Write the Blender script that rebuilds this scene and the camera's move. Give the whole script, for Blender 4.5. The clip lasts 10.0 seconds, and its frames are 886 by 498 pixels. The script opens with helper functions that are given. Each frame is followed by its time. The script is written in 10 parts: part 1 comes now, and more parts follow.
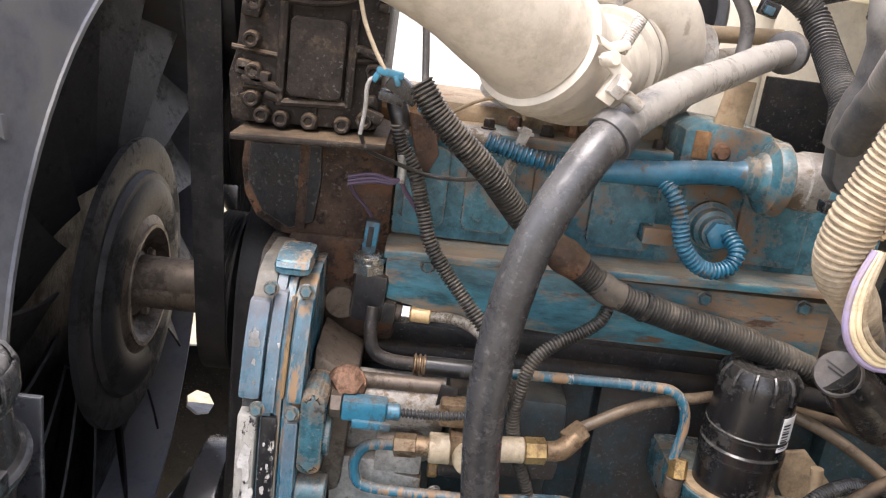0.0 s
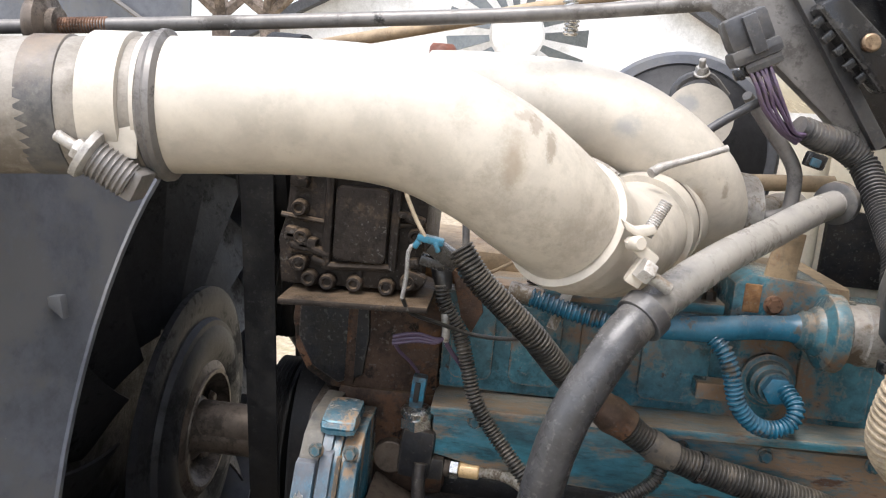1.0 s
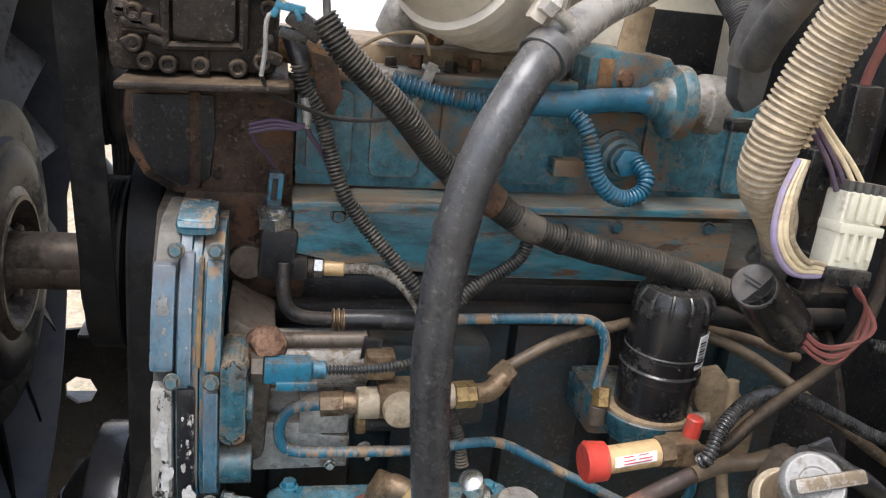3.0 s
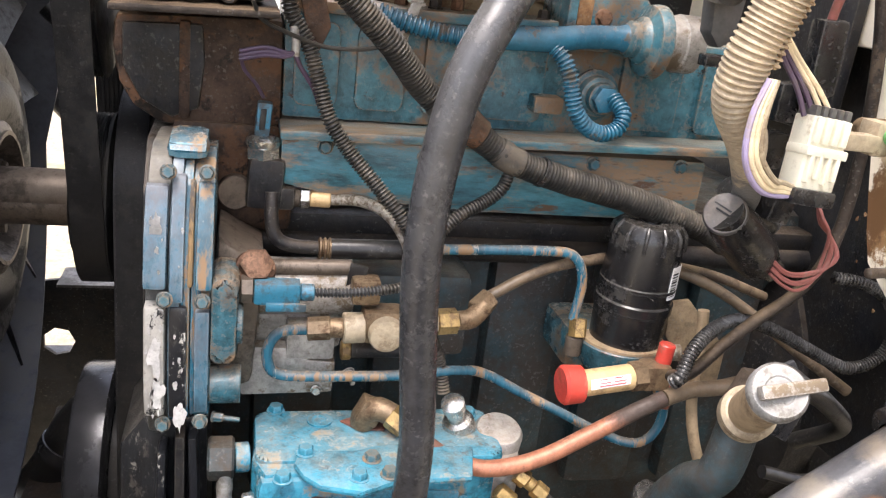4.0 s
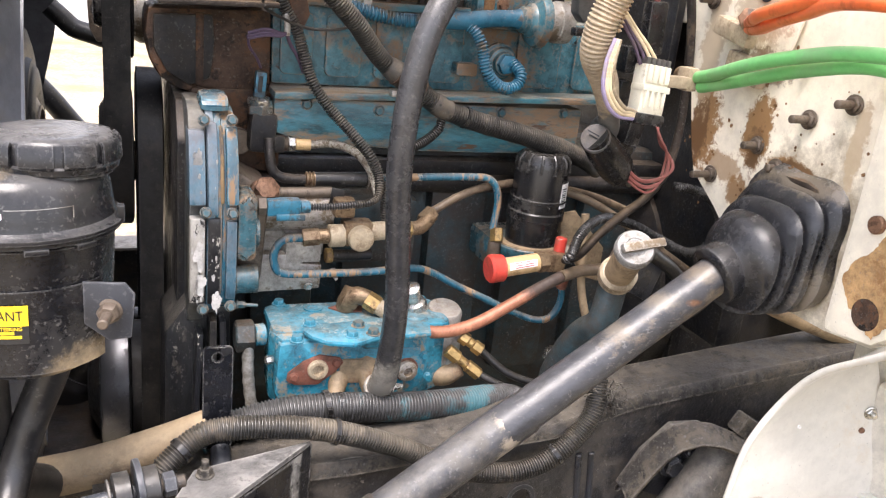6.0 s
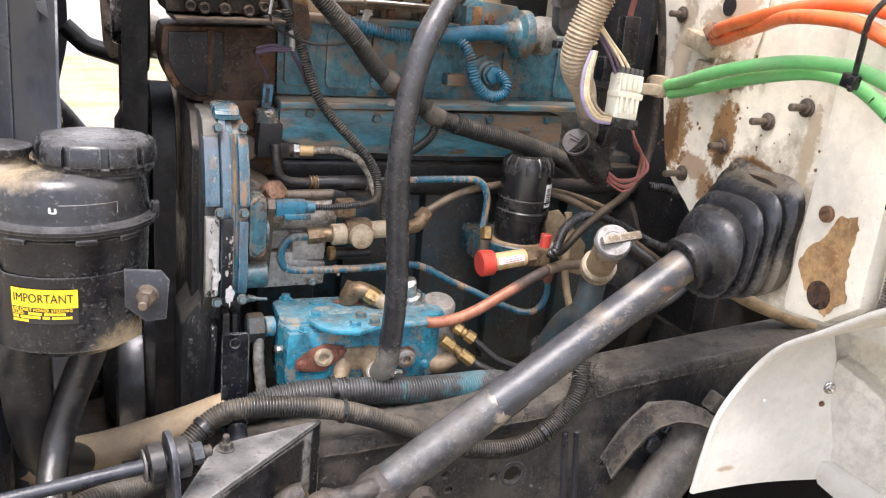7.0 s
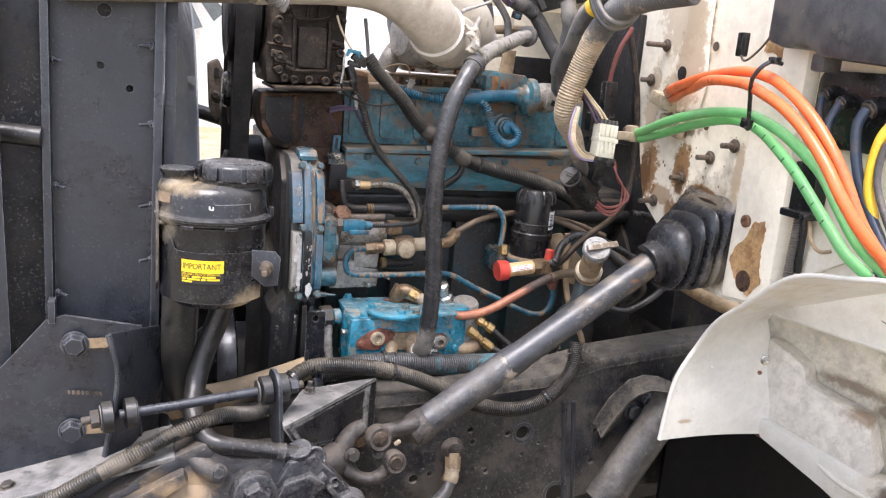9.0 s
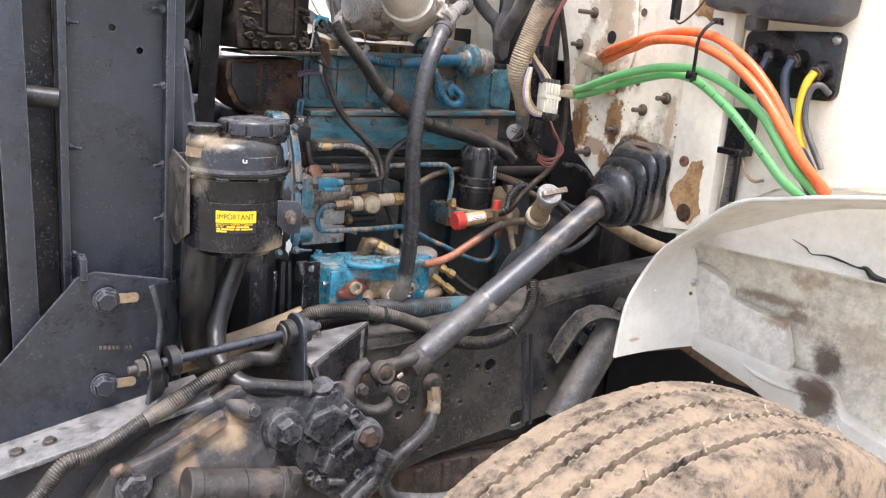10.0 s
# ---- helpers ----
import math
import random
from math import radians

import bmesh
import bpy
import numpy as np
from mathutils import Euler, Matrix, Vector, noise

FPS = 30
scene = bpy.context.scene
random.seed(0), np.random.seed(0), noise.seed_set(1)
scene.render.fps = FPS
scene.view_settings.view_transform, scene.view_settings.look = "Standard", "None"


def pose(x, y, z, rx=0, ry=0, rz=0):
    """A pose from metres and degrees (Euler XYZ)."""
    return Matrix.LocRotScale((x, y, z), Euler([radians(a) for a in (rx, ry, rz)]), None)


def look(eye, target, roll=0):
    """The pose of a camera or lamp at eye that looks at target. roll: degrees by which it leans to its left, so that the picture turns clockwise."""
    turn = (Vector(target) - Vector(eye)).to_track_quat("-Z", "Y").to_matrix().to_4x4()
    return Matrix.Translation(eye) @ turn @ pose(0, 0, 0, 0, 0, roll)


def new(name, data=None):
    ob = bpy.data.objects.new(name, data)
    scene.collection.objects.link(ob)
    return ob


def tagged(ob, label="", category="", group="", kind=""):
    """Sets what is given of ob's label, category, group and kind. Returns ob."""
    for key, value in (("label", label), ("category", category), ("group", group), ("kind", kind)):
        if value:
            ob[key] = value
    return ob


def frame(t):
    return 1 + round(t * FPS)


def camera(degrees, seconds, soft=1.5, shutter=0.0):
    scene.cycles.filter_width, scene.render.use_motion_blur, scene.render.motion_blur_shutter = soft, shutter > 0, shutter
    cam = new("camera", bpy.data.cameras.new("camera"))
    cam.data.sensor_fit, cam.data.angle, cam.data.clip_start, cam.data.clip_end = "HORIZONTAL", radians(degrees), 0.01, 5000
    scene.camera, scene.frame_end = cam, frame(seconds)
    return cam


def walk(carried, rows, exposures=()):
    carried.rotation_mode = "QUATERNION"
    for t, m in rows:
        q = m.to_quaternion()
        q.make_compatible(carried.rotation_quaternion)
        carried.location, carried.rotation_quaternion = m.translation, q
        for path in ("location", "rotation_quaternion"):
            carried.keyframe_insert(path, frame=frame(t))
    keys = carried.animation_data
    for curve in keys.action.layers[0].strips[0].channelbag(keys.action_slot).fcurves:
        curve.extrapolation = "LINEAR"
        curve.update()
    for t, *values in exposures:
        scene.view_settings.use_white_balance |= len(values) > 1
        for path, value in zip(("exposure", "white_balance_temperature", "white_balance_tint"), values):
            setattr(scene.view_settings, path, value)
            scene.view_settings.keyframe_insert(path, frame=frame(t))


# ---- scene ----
cam = camera(56.3, 10.0, 1.2)
PATH = [
    (0, (0.007, 0.085, 1.883), (0.09, 1.996, 1.301), 7.5),
    (0.5, (0.029, 0.085, 1.916), (0.0, 2.026, 1.433), 6.9),
    (1, (0.041, 0.097, 1.957), (-0.093, 2.057, 1.584), 5.3),
    (1.5, (0.081, 0.109, 1.976), (0.031, 2.084, 1.665), 4.4),
    (2, (0.113, 0.116, 1.955), (0.204, 2.081, 1.591), 4.3),
    (2.5, (0.069, 0.117, 1.895), (0.277, 2.034, 1.366), 5.6),
    (2.8, (-0.004, 0.115, 1.844), (0.314, 2.006, 1.275), 5.5),
    (3, (-0.048, 0.121, 1.846), (0.366, 1.972, 1.212), 6.0),
    (3.2, (-0.074, 0.107, 1.838), (0.411, 1.94, 1.202), 6.0),
    (4.3, (-0.068, 0.073, 1.788), (0.428, 1.883, 1.097), 7.7),
    (4.5, (-0.091, 0.076, 1.784), (0.451, 1.865, 1.072), 7.7),
    (5, (-0.162, 0.027, 1.738), (0.514, 1.748, 0.976), 6.8),
    (5.5, (-0.233, -0.117, 1.759), (0.519, 1.593, 1.043), 6.5),
    (5.7, (-0.249, -0.195, 1.773), (0.483, 1.542, 1.103), 6.7),
    (6.8, (-0.289, -0.386, 1.798), (0.432, 1.376, 1.186), 5.3),
    (7, (-0.314, -0.392, 1.796), (0.442, 1.359, 1.193), 5.7),
    (7.5, (-0.365, -0.452, 1.796), (0.448, 1.285, 1.227), 5.7),
    (8, (-0.389, -0.551, 1.802), (0.418, 1.207, 1.293), 5.3),
    (8.5, (-0.409, -0.735, 1.811), (0.322, 1.067, 1.342), 4.4),
    (8.7, (-0.431, -0.779, 1.809), (0.276, 1.033, 1.345), 4.6),
    (9, (-0.463, -0.836, 1.808), (0.212, 0.99, 1.351), 4.8),
    (9.5, (-0.616, -0.854, 1.767), (0.19, 0.913, 1.288), 5.1),
    (10, (-0.822, -0.859, 1.747), (0.217, 0.785, 1.28), 4.4),
]
EXPOSURES = [(t, e, k, 12 if 1 < t < 4 else 17) for t, e, k in ((0, 1.88, 6600), (0.6, 1.63, 6500), (1.1, 1.29, 6300), (1.6, 0.71, 6150), (2.0, 0.33, 6150), (2.5, 0.71, 6100), (3.0, 1.41, 6250), (4.4, 2.07, 6800), (5.0, 1.96, 6850), (5.5, 1.99, 6750), (7.0, 1.80, 6450), (8.5, 1.65, 6300), (10, 1.61, 6200))]
walk(cam, [(t, look(eye, target, roll)) for t, eye, target, roll in PATH], EXPOSURES)

# ---- world, sun ----
world = bpy.data.worlds.new("sky")
scene.world = world
world.use_nodes = True
wn = world.node_tree.nodes
sky = wn.new("ShaderNodeTexSky")
sky.sky_type, sky.sun_disc = "NISHITA", False
sky.sun_elevation, sky.sun_rotation = radians(67), radians(212)
sky.air_density, sky.dust_density, sky.ozone_density = 1.0, 1.6, 1.0
wn["Background"].inputs[1].default_value = 0.142
haze = wn.new("ShaderNodeHueSaturation")
haze.inputs["Saturation"].default_value, haze.inputs["Value"].default_value = 0.45, 1.05
world.node_tree.links.new(sky.outputs[0], haze.inputs["Color"])
world.node_tree.links.new(haze.outputs[0], wn["Background"].inputs[0])
sun = new("sun", bpy.data.lights.new("sun", "SUN"))
sun.data.energy, sun.data.angle, sun.data.color = 1.8, radians(30), (1.0, 0.96, 0.91)
sun.matrix_world = look((-1.2, -1.9, 5.4), (0, 0, 0))


# ---- materials ----
def mat(name, base, rough=0.5, metal=0.0, dirt=None, amount=0.45, scale=9.0, sharp=0.12, dust=None, dust_amt=0.0,
        grain=0.12, grain_scale=90.0, bump=0.15, spots=None, spot_amt=0.36, spot_scale=40.0, coat=0.0, stretch=(1, 1, 1), wear=None, wear_r=0.004, flecks=0.8, spec=0.5):
    """A worn surface: base colour, patches of dirt, fine grain, specks, and dust that settles on upward faces."""
    m = bpy.data.materials.new(name)
    m.use_nodes = True
    n, l = m.node_tree.nodes, m.node_tree.links
    b = n["Principled BSDF"]
    tc = n.new("ShaderNodeTexCoord")
    mp = n.new("ShaderNodeMapping")
    mp.inputs["Scale"].default_value = stretch
    l.new(tc.outputs["Object"], mp.inputs[0])

    def noise_fac(sc, lo, hi, detail=6.0, rgh=0.62):
        t = n.new("ShaderNodeTexNoise")
        t.inputs["Scale"].default_value, t.inputs["Detail"].default_value, t.inputs["Roughness"].default_value = sc, detail, rgh
        l.new(mp.outputs[0], t.inputs["Vector"])
        r = n.new("ShaderNodeMapRange")
        r.inputs[1].default_value, r.inputs[2].default_value = lo, hi
        l.new(t.outputs[0], r.inputs[0])
        return r.outputs[0], t.outputs[0]

    def mixed(a, c, fac):
        x = n.new("ShaderNodeMix")
        x.data_type = "RGBA"
        if isinstance(a, tuple):
            x.inputs[6].default_value = (*a, 1)
        else:
            l.new(a, x.inputs[6])
        x.inputs[7].default_value = (*c, 1)
        l.new(fac, x.inputs[7 - 7])
        return x.outputs[2]
    col = base
    fine, raw = noise_fac(grain_scale, 0.40, 0.62, 9.0, 0.7)
    dark = tuple(c * (1 - grain * 2.6) for c in base)
    col = mixed(col, dark, fine)
    mott, _ = noise_fac(26.0, 0.44, 0.60, 10.0, 0.76)
    pale = tuple(min(1.0, c * (1 + grain * 2.2)) for c in base)
    col = mixed(col, pale, mott)
    rgh_in = None
    if dirt:
        mid = 0.5 + (0.5 - amount) * 0.55
        f, _ = noise_fac(scale, mid - sharp * 0.32, mid + sharp * 0.32, 12.0, 0.76)
        col = mixed(col, dirt, f)
        rgh_in = f
    if spots:
        mid = 0.5 + (0.5 - spot_amt) * 0.75
        f2, _ = noise_fac(spot_scale, mid - 0.025, mid + 0.025, 6.0, 0.7)
        col = mixed(col, spots, f2)
    if flecks:
        light = sum(base) / 3 > 0.4
        tint = tuple(c * 0.5 for c in base) if light else tuple(c * 0.4 + k for c, k in zip(base, (0.115, 0.110, 0.104)))
        if metal > 0.3:
            tint = tuple(c * 0.4 for c in base)
        f5, _ = noise_fac(190.0, 0.60 if not light else 0.66, 0.64 if not light else 0.70, 3.0, 0.6)
        f6, _ = noise_fac(9.0, 0.42, 0.62, 6.0, 0.7)
        mf = n.new("ShaderNodeMath")
        mf.operation = "MULTIPLY"
        l.new(f5, mf.inputs[0])
        l.new(f6, mf.inputs[1])
        m2 = n.new("ShaderNodeMath")
        m2.operation = "MULTIPLY"
        l.new(mf.outputs[0], m2.inputs[0])
        m2.inputs[1].default_value = flecks
        col = mixed(col, tint, m2.outputs[0])
    if dust:
        g = n.new("ShaderNodeNewGeometry")
        sx = n.new("ShaderNodeSeparateXYZ")
        l.new(g.outputs["Normal"], sx.inputs[0])
        r = n.new("ShaderNodeMapRange")
        r.inputs[1].default_value, r.inputs[2].default_value, r.inputs[4].default_value = 0.05, 0.95, dust_amt
        l.new(sx.outputs[2], r.inputs[0])
        f3, _ = noise_fac(16.0, 0.34, 0.58, 11.0, 0.76)
        mu = n.new("ShaderNodeMath")
        mu.operation = "MULTIPLY"
        l.new(r.outputs[0], mu.inputs[0])
        l.new(f3, mu.inputs[1])
        col = mixed(col, dust, mu.outputs[0])
    if wear:
        bv = n.new("ShaderNodeBevel")
        bv.samples = 4
        bv.inputs[0].default_value = wear_r
        gg = n.new("ShaderNodeNewGeometry")
        dt = n.new("ShaderNodeVectorMath")
        dt.operation = "DOT_PRODUCT"
        l.new(bv.outputs[0], dt.inputs[0])
        l.new(gg.outputs["Normal"], dt.inputs[1])
        ed = n.new("ShaderNodeMapRange")
        ed.inputs[1].default_value, ed.inputs[2].default_value, ed.inputs[3].default_value, ed.inputs[4].default_value = 0.86, 0.97, 1.0, 0.0
        l.new(dt.outputs["Value"], ed.inputs[0])
        f4, _ = noise_fac(45.0, 0.38, 0.6, 7.0, 0.7)
        me_ = n.new("ShaderNodeMath")
        me_.operation = "MULTIPLY"
        l.new(ed.outputs[0], me_.inputs[0])
        l.new(f4, me_.inputs[1])
        col = mixed(col, wear, me_.outputs[0])
    l.new(col, b.inputs["Base Color"])
    b.inputs["Metallic"].default_value = metal
    b.inputs["Specular IOR Level"].default_value = spec
    rr = n.new("ShaderNodeMapRange")
    rr.inputs[3].default_value, rr.inputs[4].default_value = max(0.05, rough - 0.1), min(1.0, rough + 0.22)
    l.new(rgh_in if rgh_in is not None else fine, rr.inputs[0])
    l.new(rr.outputs[0], b.inputs["Roughness"])
    if coat:
        b.inputs["Coat Weight"].default_value, b.inputs["Coat Roughness"].default_value = coat, 0.25
    if bump:
        bp = n.new("ShaderNodeBump")
        bp.inputs["Strength"].default_value, bp.inputs["Distance"].default_value = bump, 0.006
        l.new(raw, bp.inputs["Height"])
        l.new(bp.outputs[0], b.inputs["Normal"])
    return m


TAN = (0.36, 0.25, 0.15)
M = {
    "blue": mat("engine_blue_paint", (0.031, 0.110, 0.143), 0.36, 0, (0.165, 0.105, 0.062), 0.395, 8.0, 0.12, TAN, 0.5, 0.2, 70, 0.3, (0.028, 0.020, 0.016), 0.31, 34, wear=(0.26, 0.17, 0.10), wear_r=0.006),
    # about a third as bright as the head's blue, with dark brown patches
    "blue_dark": mat("dark_blue_paint", (0.016, 0.040, 0.050), 0.45, 0, (0.036, 0.030, 0.026), 0.5, 11.0, 0.25, TAN, 0.2, 0.2, 60, 0.35, (0.05, 0.04, 0.03), 0.26, 40),
    "blue_bright": mat("fresh_blue_paint", (0.020, 0.195, 0.285), 0.33, 0, (0.25, 0.20, 0.135), 0.37, 15.0, 0.1, (0.42, 0.37, 0.29), 0.40, 0.2, 110, 0.4, (0.012, 0.07, 0.11), 0.34, 48, wear=(0.06, 0.32, 0.46), wear_r=0.004),
    "blue_hose": mat("blue_painted_rubber", (0.016, 0.115, 0.19), 0.36, 0, (0.06, 0.055, 0.045), 0.36, 20.0, 0.06, TAN, 0.25, 0.1, 80, 0.15),
    "blue_dust": mat("dusty_blue_ledge", (0.030, 0.126, 0.163), 0.38, 0, (0.24, 0.16, 0.098), 0.395, 6.0, 0.12, TAN, 0.8, 0.2, 70, 0.3, (0.09, 0.048, 0.028), 0.33, 20, stretch=(0.45, 1, 1.6), wear=(0.34, 0.23, 0.14), wear_r=0.007),
    "fanblack": mat("black_fan_plastic", (0.020, 0.020, 0.022), 0.6, 0, (0.010, 0.010, 0.010), 0.42, 9.0, 0.1, flecks=0.2, spec=0.28),
    "channel": mat("dusty_grey_channel", (0.16, 0.15, 0.14), 0.5, 0.2, (0.09, 0.083, 0.075), 0.42, 9.0, 0.1, (0.3, 0.27, 0.23), 0.4, 0.08, 80, 0.1, (0.03, 0.028, 0.026), 0.29, 26),
    "rustcast": mat("rusty_brown_casting", (0.055, 0.034, 0.024), 0.65, 0.1, (0.125, 0.066, 0.038), 0.45, 11.0, 0.1, TAN, 0.35, 0.22, 80, 0.45, (0.015, 0.012, 0.010), 0.36, 25, spec=0.25),
    "browncast": mat("dusty_brown_casting", (0.024, 0.019, 0.016), 0.6, 0.1, (0.078, 0.058, 0.042), 0.36, 30.0, 0.1, TAN, 0.36, 0.2, 90, 0.4, spec=0.25),
    "tancast": mat("tan_dusty_metal", (0.26, 0.19, 0.115), 0.7, 0, (0.2, 0.12, 0.07), 0.36, 12.0, 0.12, None, 0, 0.14, 70, 0.3),
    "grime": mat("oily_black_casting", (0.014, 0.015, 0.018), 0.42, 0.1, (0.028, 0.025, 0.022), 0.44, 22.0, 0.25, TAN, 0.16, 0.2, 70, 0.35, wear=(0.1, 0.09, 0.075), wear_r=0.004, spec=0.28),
    "frame": mat("black_frame_paint", (0.018, 0.0205, 0.027), 0.36, 0, (0.024, 0.027, 0.034), 0.46, 7.0, 0.30, (0.20, 0.20, 0.205), 0.26, 0.16, 60, 0.25, (0.15, 0.15, 0.155), 0.18, 90, wear=(0.18, 0.185, 0.195), wear_r=0.004, flecks=0.45),
    "web": mat("dusty_black_rail_paint", (0.017, 0.0175, 0.020), 0.42, 0, (0.066, 0.058, 0.050), 0.43, 12.0, 0.16, (0.30, 0.27, 0.23), 0.85, 0.25, 55, 0.45, (0.17, 0.155, 0.135), 0.29, 70, wear=(0.16, 0.15, 0.14), wear_r=0.004),
    "worn_top": mat("worn_dusty_steel_top", (0.10, 0.098, 0.095), 0.6, 0, (0.20, 0.19, 0.18), 0.46, 18.0, 0.12, (0.30, 0.285, 0.265), 0.4, 0.25, 60, 0.5, (0.03, 0.03, 0.03), 0.36, 34, wear=(0.36, 0.345, 0.32), wear_r=0.006),
    "caked": mat("grimy_casting_caked_with_dirt", (0.022, 0.0235, 0.028), 0.42, 0, (0.060, 0.056, 0.052), 0.46, 18.0, 0.2, (0.27, 0.215, 0.16), 0.30, 0.25, 60, 0.6, (0.15, 0.13, 0.105), 0.3, 55, wear=(0.17, 0.16, 0.145), wear_r=0.006),
    "joint": mat("dusty_rusty_joint", (0.036, 0.032, 0.029), 0.6, 0.1, (0.085, 0.068, 0.054), 0.44, 18.0, 0.12, (0.18, 0.145, 0.11), 0.22, 0.2, 80, 0.5, (0.015, 0.014, 0.013), 0.36, 40, wear=(0.11, 0.09, 0.072), wear_r=0.004),
    "dusttop": mat("dust_covered_black_steel", (0.030, 0.028, 0.026), 0.7, 0, (0.088, 0.076, 0.060), 0.46, 22.0, 0.14, (0.16, 0.14, 0.115), 0.45, 0.3, 70, 0.9, (0.016, 0.016, 0.016), 0.38, 34, wear=(0.20, 0.18, 0.15), wear_r=0.008, flecks=1.0, spec=0.28),
    "gloss": mat("scratched_gloss_black_paint", (0.009, 0.010, 0.013), 0.30, 0, (0.018, 0.018, 0.020), 0.42, 12.0, 0.2, None, 0, 0.15, 60, 0.1, (0.16, 0.16, 0.155), 0.22, 95, wear=(0.30, 0.29, 0.27), wear_r=0.003),
    "conduit_spray": mat("dusty_conduit_with_blue_overspray", (0.032, 0.032, 0.033), 0.48, 0, (0.030, 0.115, 0.140), 0.39, 9.0, 0.10, (0.26, 0.25, 0.235), 0.30, 0.2, 120, 0.15, (0.17, 0.165, 0.155), 0.26, 60),
    "conduit_dust": mat("tan_dusted_conduit", (0.048, 0.043, 0.038), 0.65, 0, (0.105, 0.088, 0.068), 0.47, 16.0, 0.14, (0.30, 0.25, 0.19), 0.5, 0.15, 110, 0.15, (0.025, 0.024, 0.023), 0.34, 40),
    "straw": mat("dry_straw", (0.40, 0.33, 0.21), 0.8, 0, (0.24, 0.19, 0.12), 0.45, 30.0, 0.2),
    "brownline": mat("brown_nylon_line", (0.13, 0.095, 0.062), 0.5, 0, (0.07, 0.05, 0.035), 0.42, 14.0, 0.1, TAN, 0.3, 0.1, 100, 0.1),
    "dustrubber": mat("dusty_worn_rubber", (0.016, 0.0155, 0.015), 0.42, 0, (0.042, 0.036, 0.030), 0.46, 10.0, 0.22, (0.22, 0.19, 0.15), 0.16, 0.15, 110, 0.15, (0.14, 0.12, 0.10), 0.24, 70),
    "rubber": mat("black_rubber", (0.011, 0.011, 0.012), 0.40, 0, (0.03, 0.028, 0.026), 0.38, 22.0, 0.08, (0.2, 0.18, 0.15), 0.22, 0.1, 120, 0.12),
    "greyhose": mat("dusty_rubber_hose", (0.029, 0.0295, 0.032), 0.33, 0, (0.032, 0.032, 0.034), 0.42, 9.0, 0.14, (0.30, 0.285, 0.265), 0.35, 0.15, 160, 0.15, (0.36, 0.345, 0.32), 0.19, 120),
    "conduit_fade": mat("sun_faded_conduit", (0.37, 0.295, 0.20), 0.6, 0, (0.30, 0.245, 0.175), 0.38, 22.0, 0.2, None, 0, 0.12, 120, 0.1, (0.11, 0.095, 0.08), 0.23, 60),
    "conduit_dark": mat("dusty_dark_conduit", (0.032, 0.032, 0.034), 0.5, 0, (0.10, 0.092, 0.08), 0.44, 20.0, 0.14, (0.30, 0.27, 0.22), 0.5, 0.1, 130, 0.1),
    "teal_dull": mat("dull_teal_plastic", (0.02, 0.07, 0.10), 0.5, 0, (0.04, 0.045, 0.05), 0.5, 30.0, 0.2),
    "mudplate": mat("dark_muddy_steel", (0.035, 0.027, 0.022), 0.8, 0, (0.085, 0.058, 0.042), 0.45, 16.0, 0.14, (0.15, 0.11, 0.08), 0.4, 0.3, 60, 0.9),
    # near-black and almost without gloss: the wheel well's shade as a colour
    "well_shade": mat("wheel_well_shade_black", (0.004, 0.004, 0.004), 0.95, 0, (0.007, 0.006, 0.006), 0.4, 12.0, 0.2, flecks=0.0, spec=0.08),
    "gear": mat("worn_black_gear_casting", (0.017, 0.018, 0.022), 0.36, 0, (0.062, 0.060, 0.060), 0.46, 20.0, 0.14, (0.22, 0.21, 0.20), 0.28, 0.25, 60, 0.6, (0.19, 0.18, 0.165), 0.23, 55, wear=(0.20, 0.195, 0.19), wear_r=0.006),
    "dullrust": mat("dull_rusty_steel", (0.11, 0.065, 0.045), 0.6, 0.3, (0.045, 0.036, 0.032), 0.5, 40.0, 0.14, (0.2, 0.15, 0.11), 0.4, 0.15, 150, 0.4),
    "rust_light": mat("light_orange_rust", (0.40, 0.245, 0.11), 0.8, 0, (0.26, 0.14, 0.06), 0.42, 22.0, 0.16, None, 0, 0.15, 110, 0.4, (0.62, 0.56, 0.46), 0.28, 40),
    "chip_grey": mat("pale_paint_under_black_flakes", (0.40, 0.385, 0.35), 0.5, 0, (0.018, 0.018, 0.020), 0.40, 13.0, 0.03, None, 0, 0.1, 90, 0.15, (0.10, 0.095, 0.09), 0.26, 50, 0.0, (1, 1, 0.6)),
    "chip_low": mat("black_paint_with_few_flakes", (0.013, 0.014, 0.016), 0.42, 0, (0.17, 0.16, 0.14), 0.27, 15.0, 0.04, (0.2, 0.18, 0.15), 0.4, 0.15, 90, 0.3, (0.055, 0.05, 0.045), 0.34, 40, 0.0, (1, 1, 0.5), spec=0.28),
    "rust_run": mat("rust_run_on_blue", (0.26, 0.165, 0.075), 0.7, 0, (0.10, 0.085, 0.07), 0.42, 30.0, 0.10, None, 0, 0.2, 110, 0.4, (0.05, 0.12, 0.16), 0.30, 50, 0.0, (1, 1, 0.2)),
    "cover_blue": mat("faded_blue_grey_cover_paint", (0.066, 0.150, 0.205), 0.34, 0.0, (0.105, 0.12, 0.145), 0.46, 9.0, 0.16, (0.34, 0.33, 0.32), 0.5, 0.15, 80, 0.2, (0.45, 0.44, 0.42), 0.22, 55, 0.0, (1, 1, 0.5), (0.30, 0.34, 0.37), 0.004),
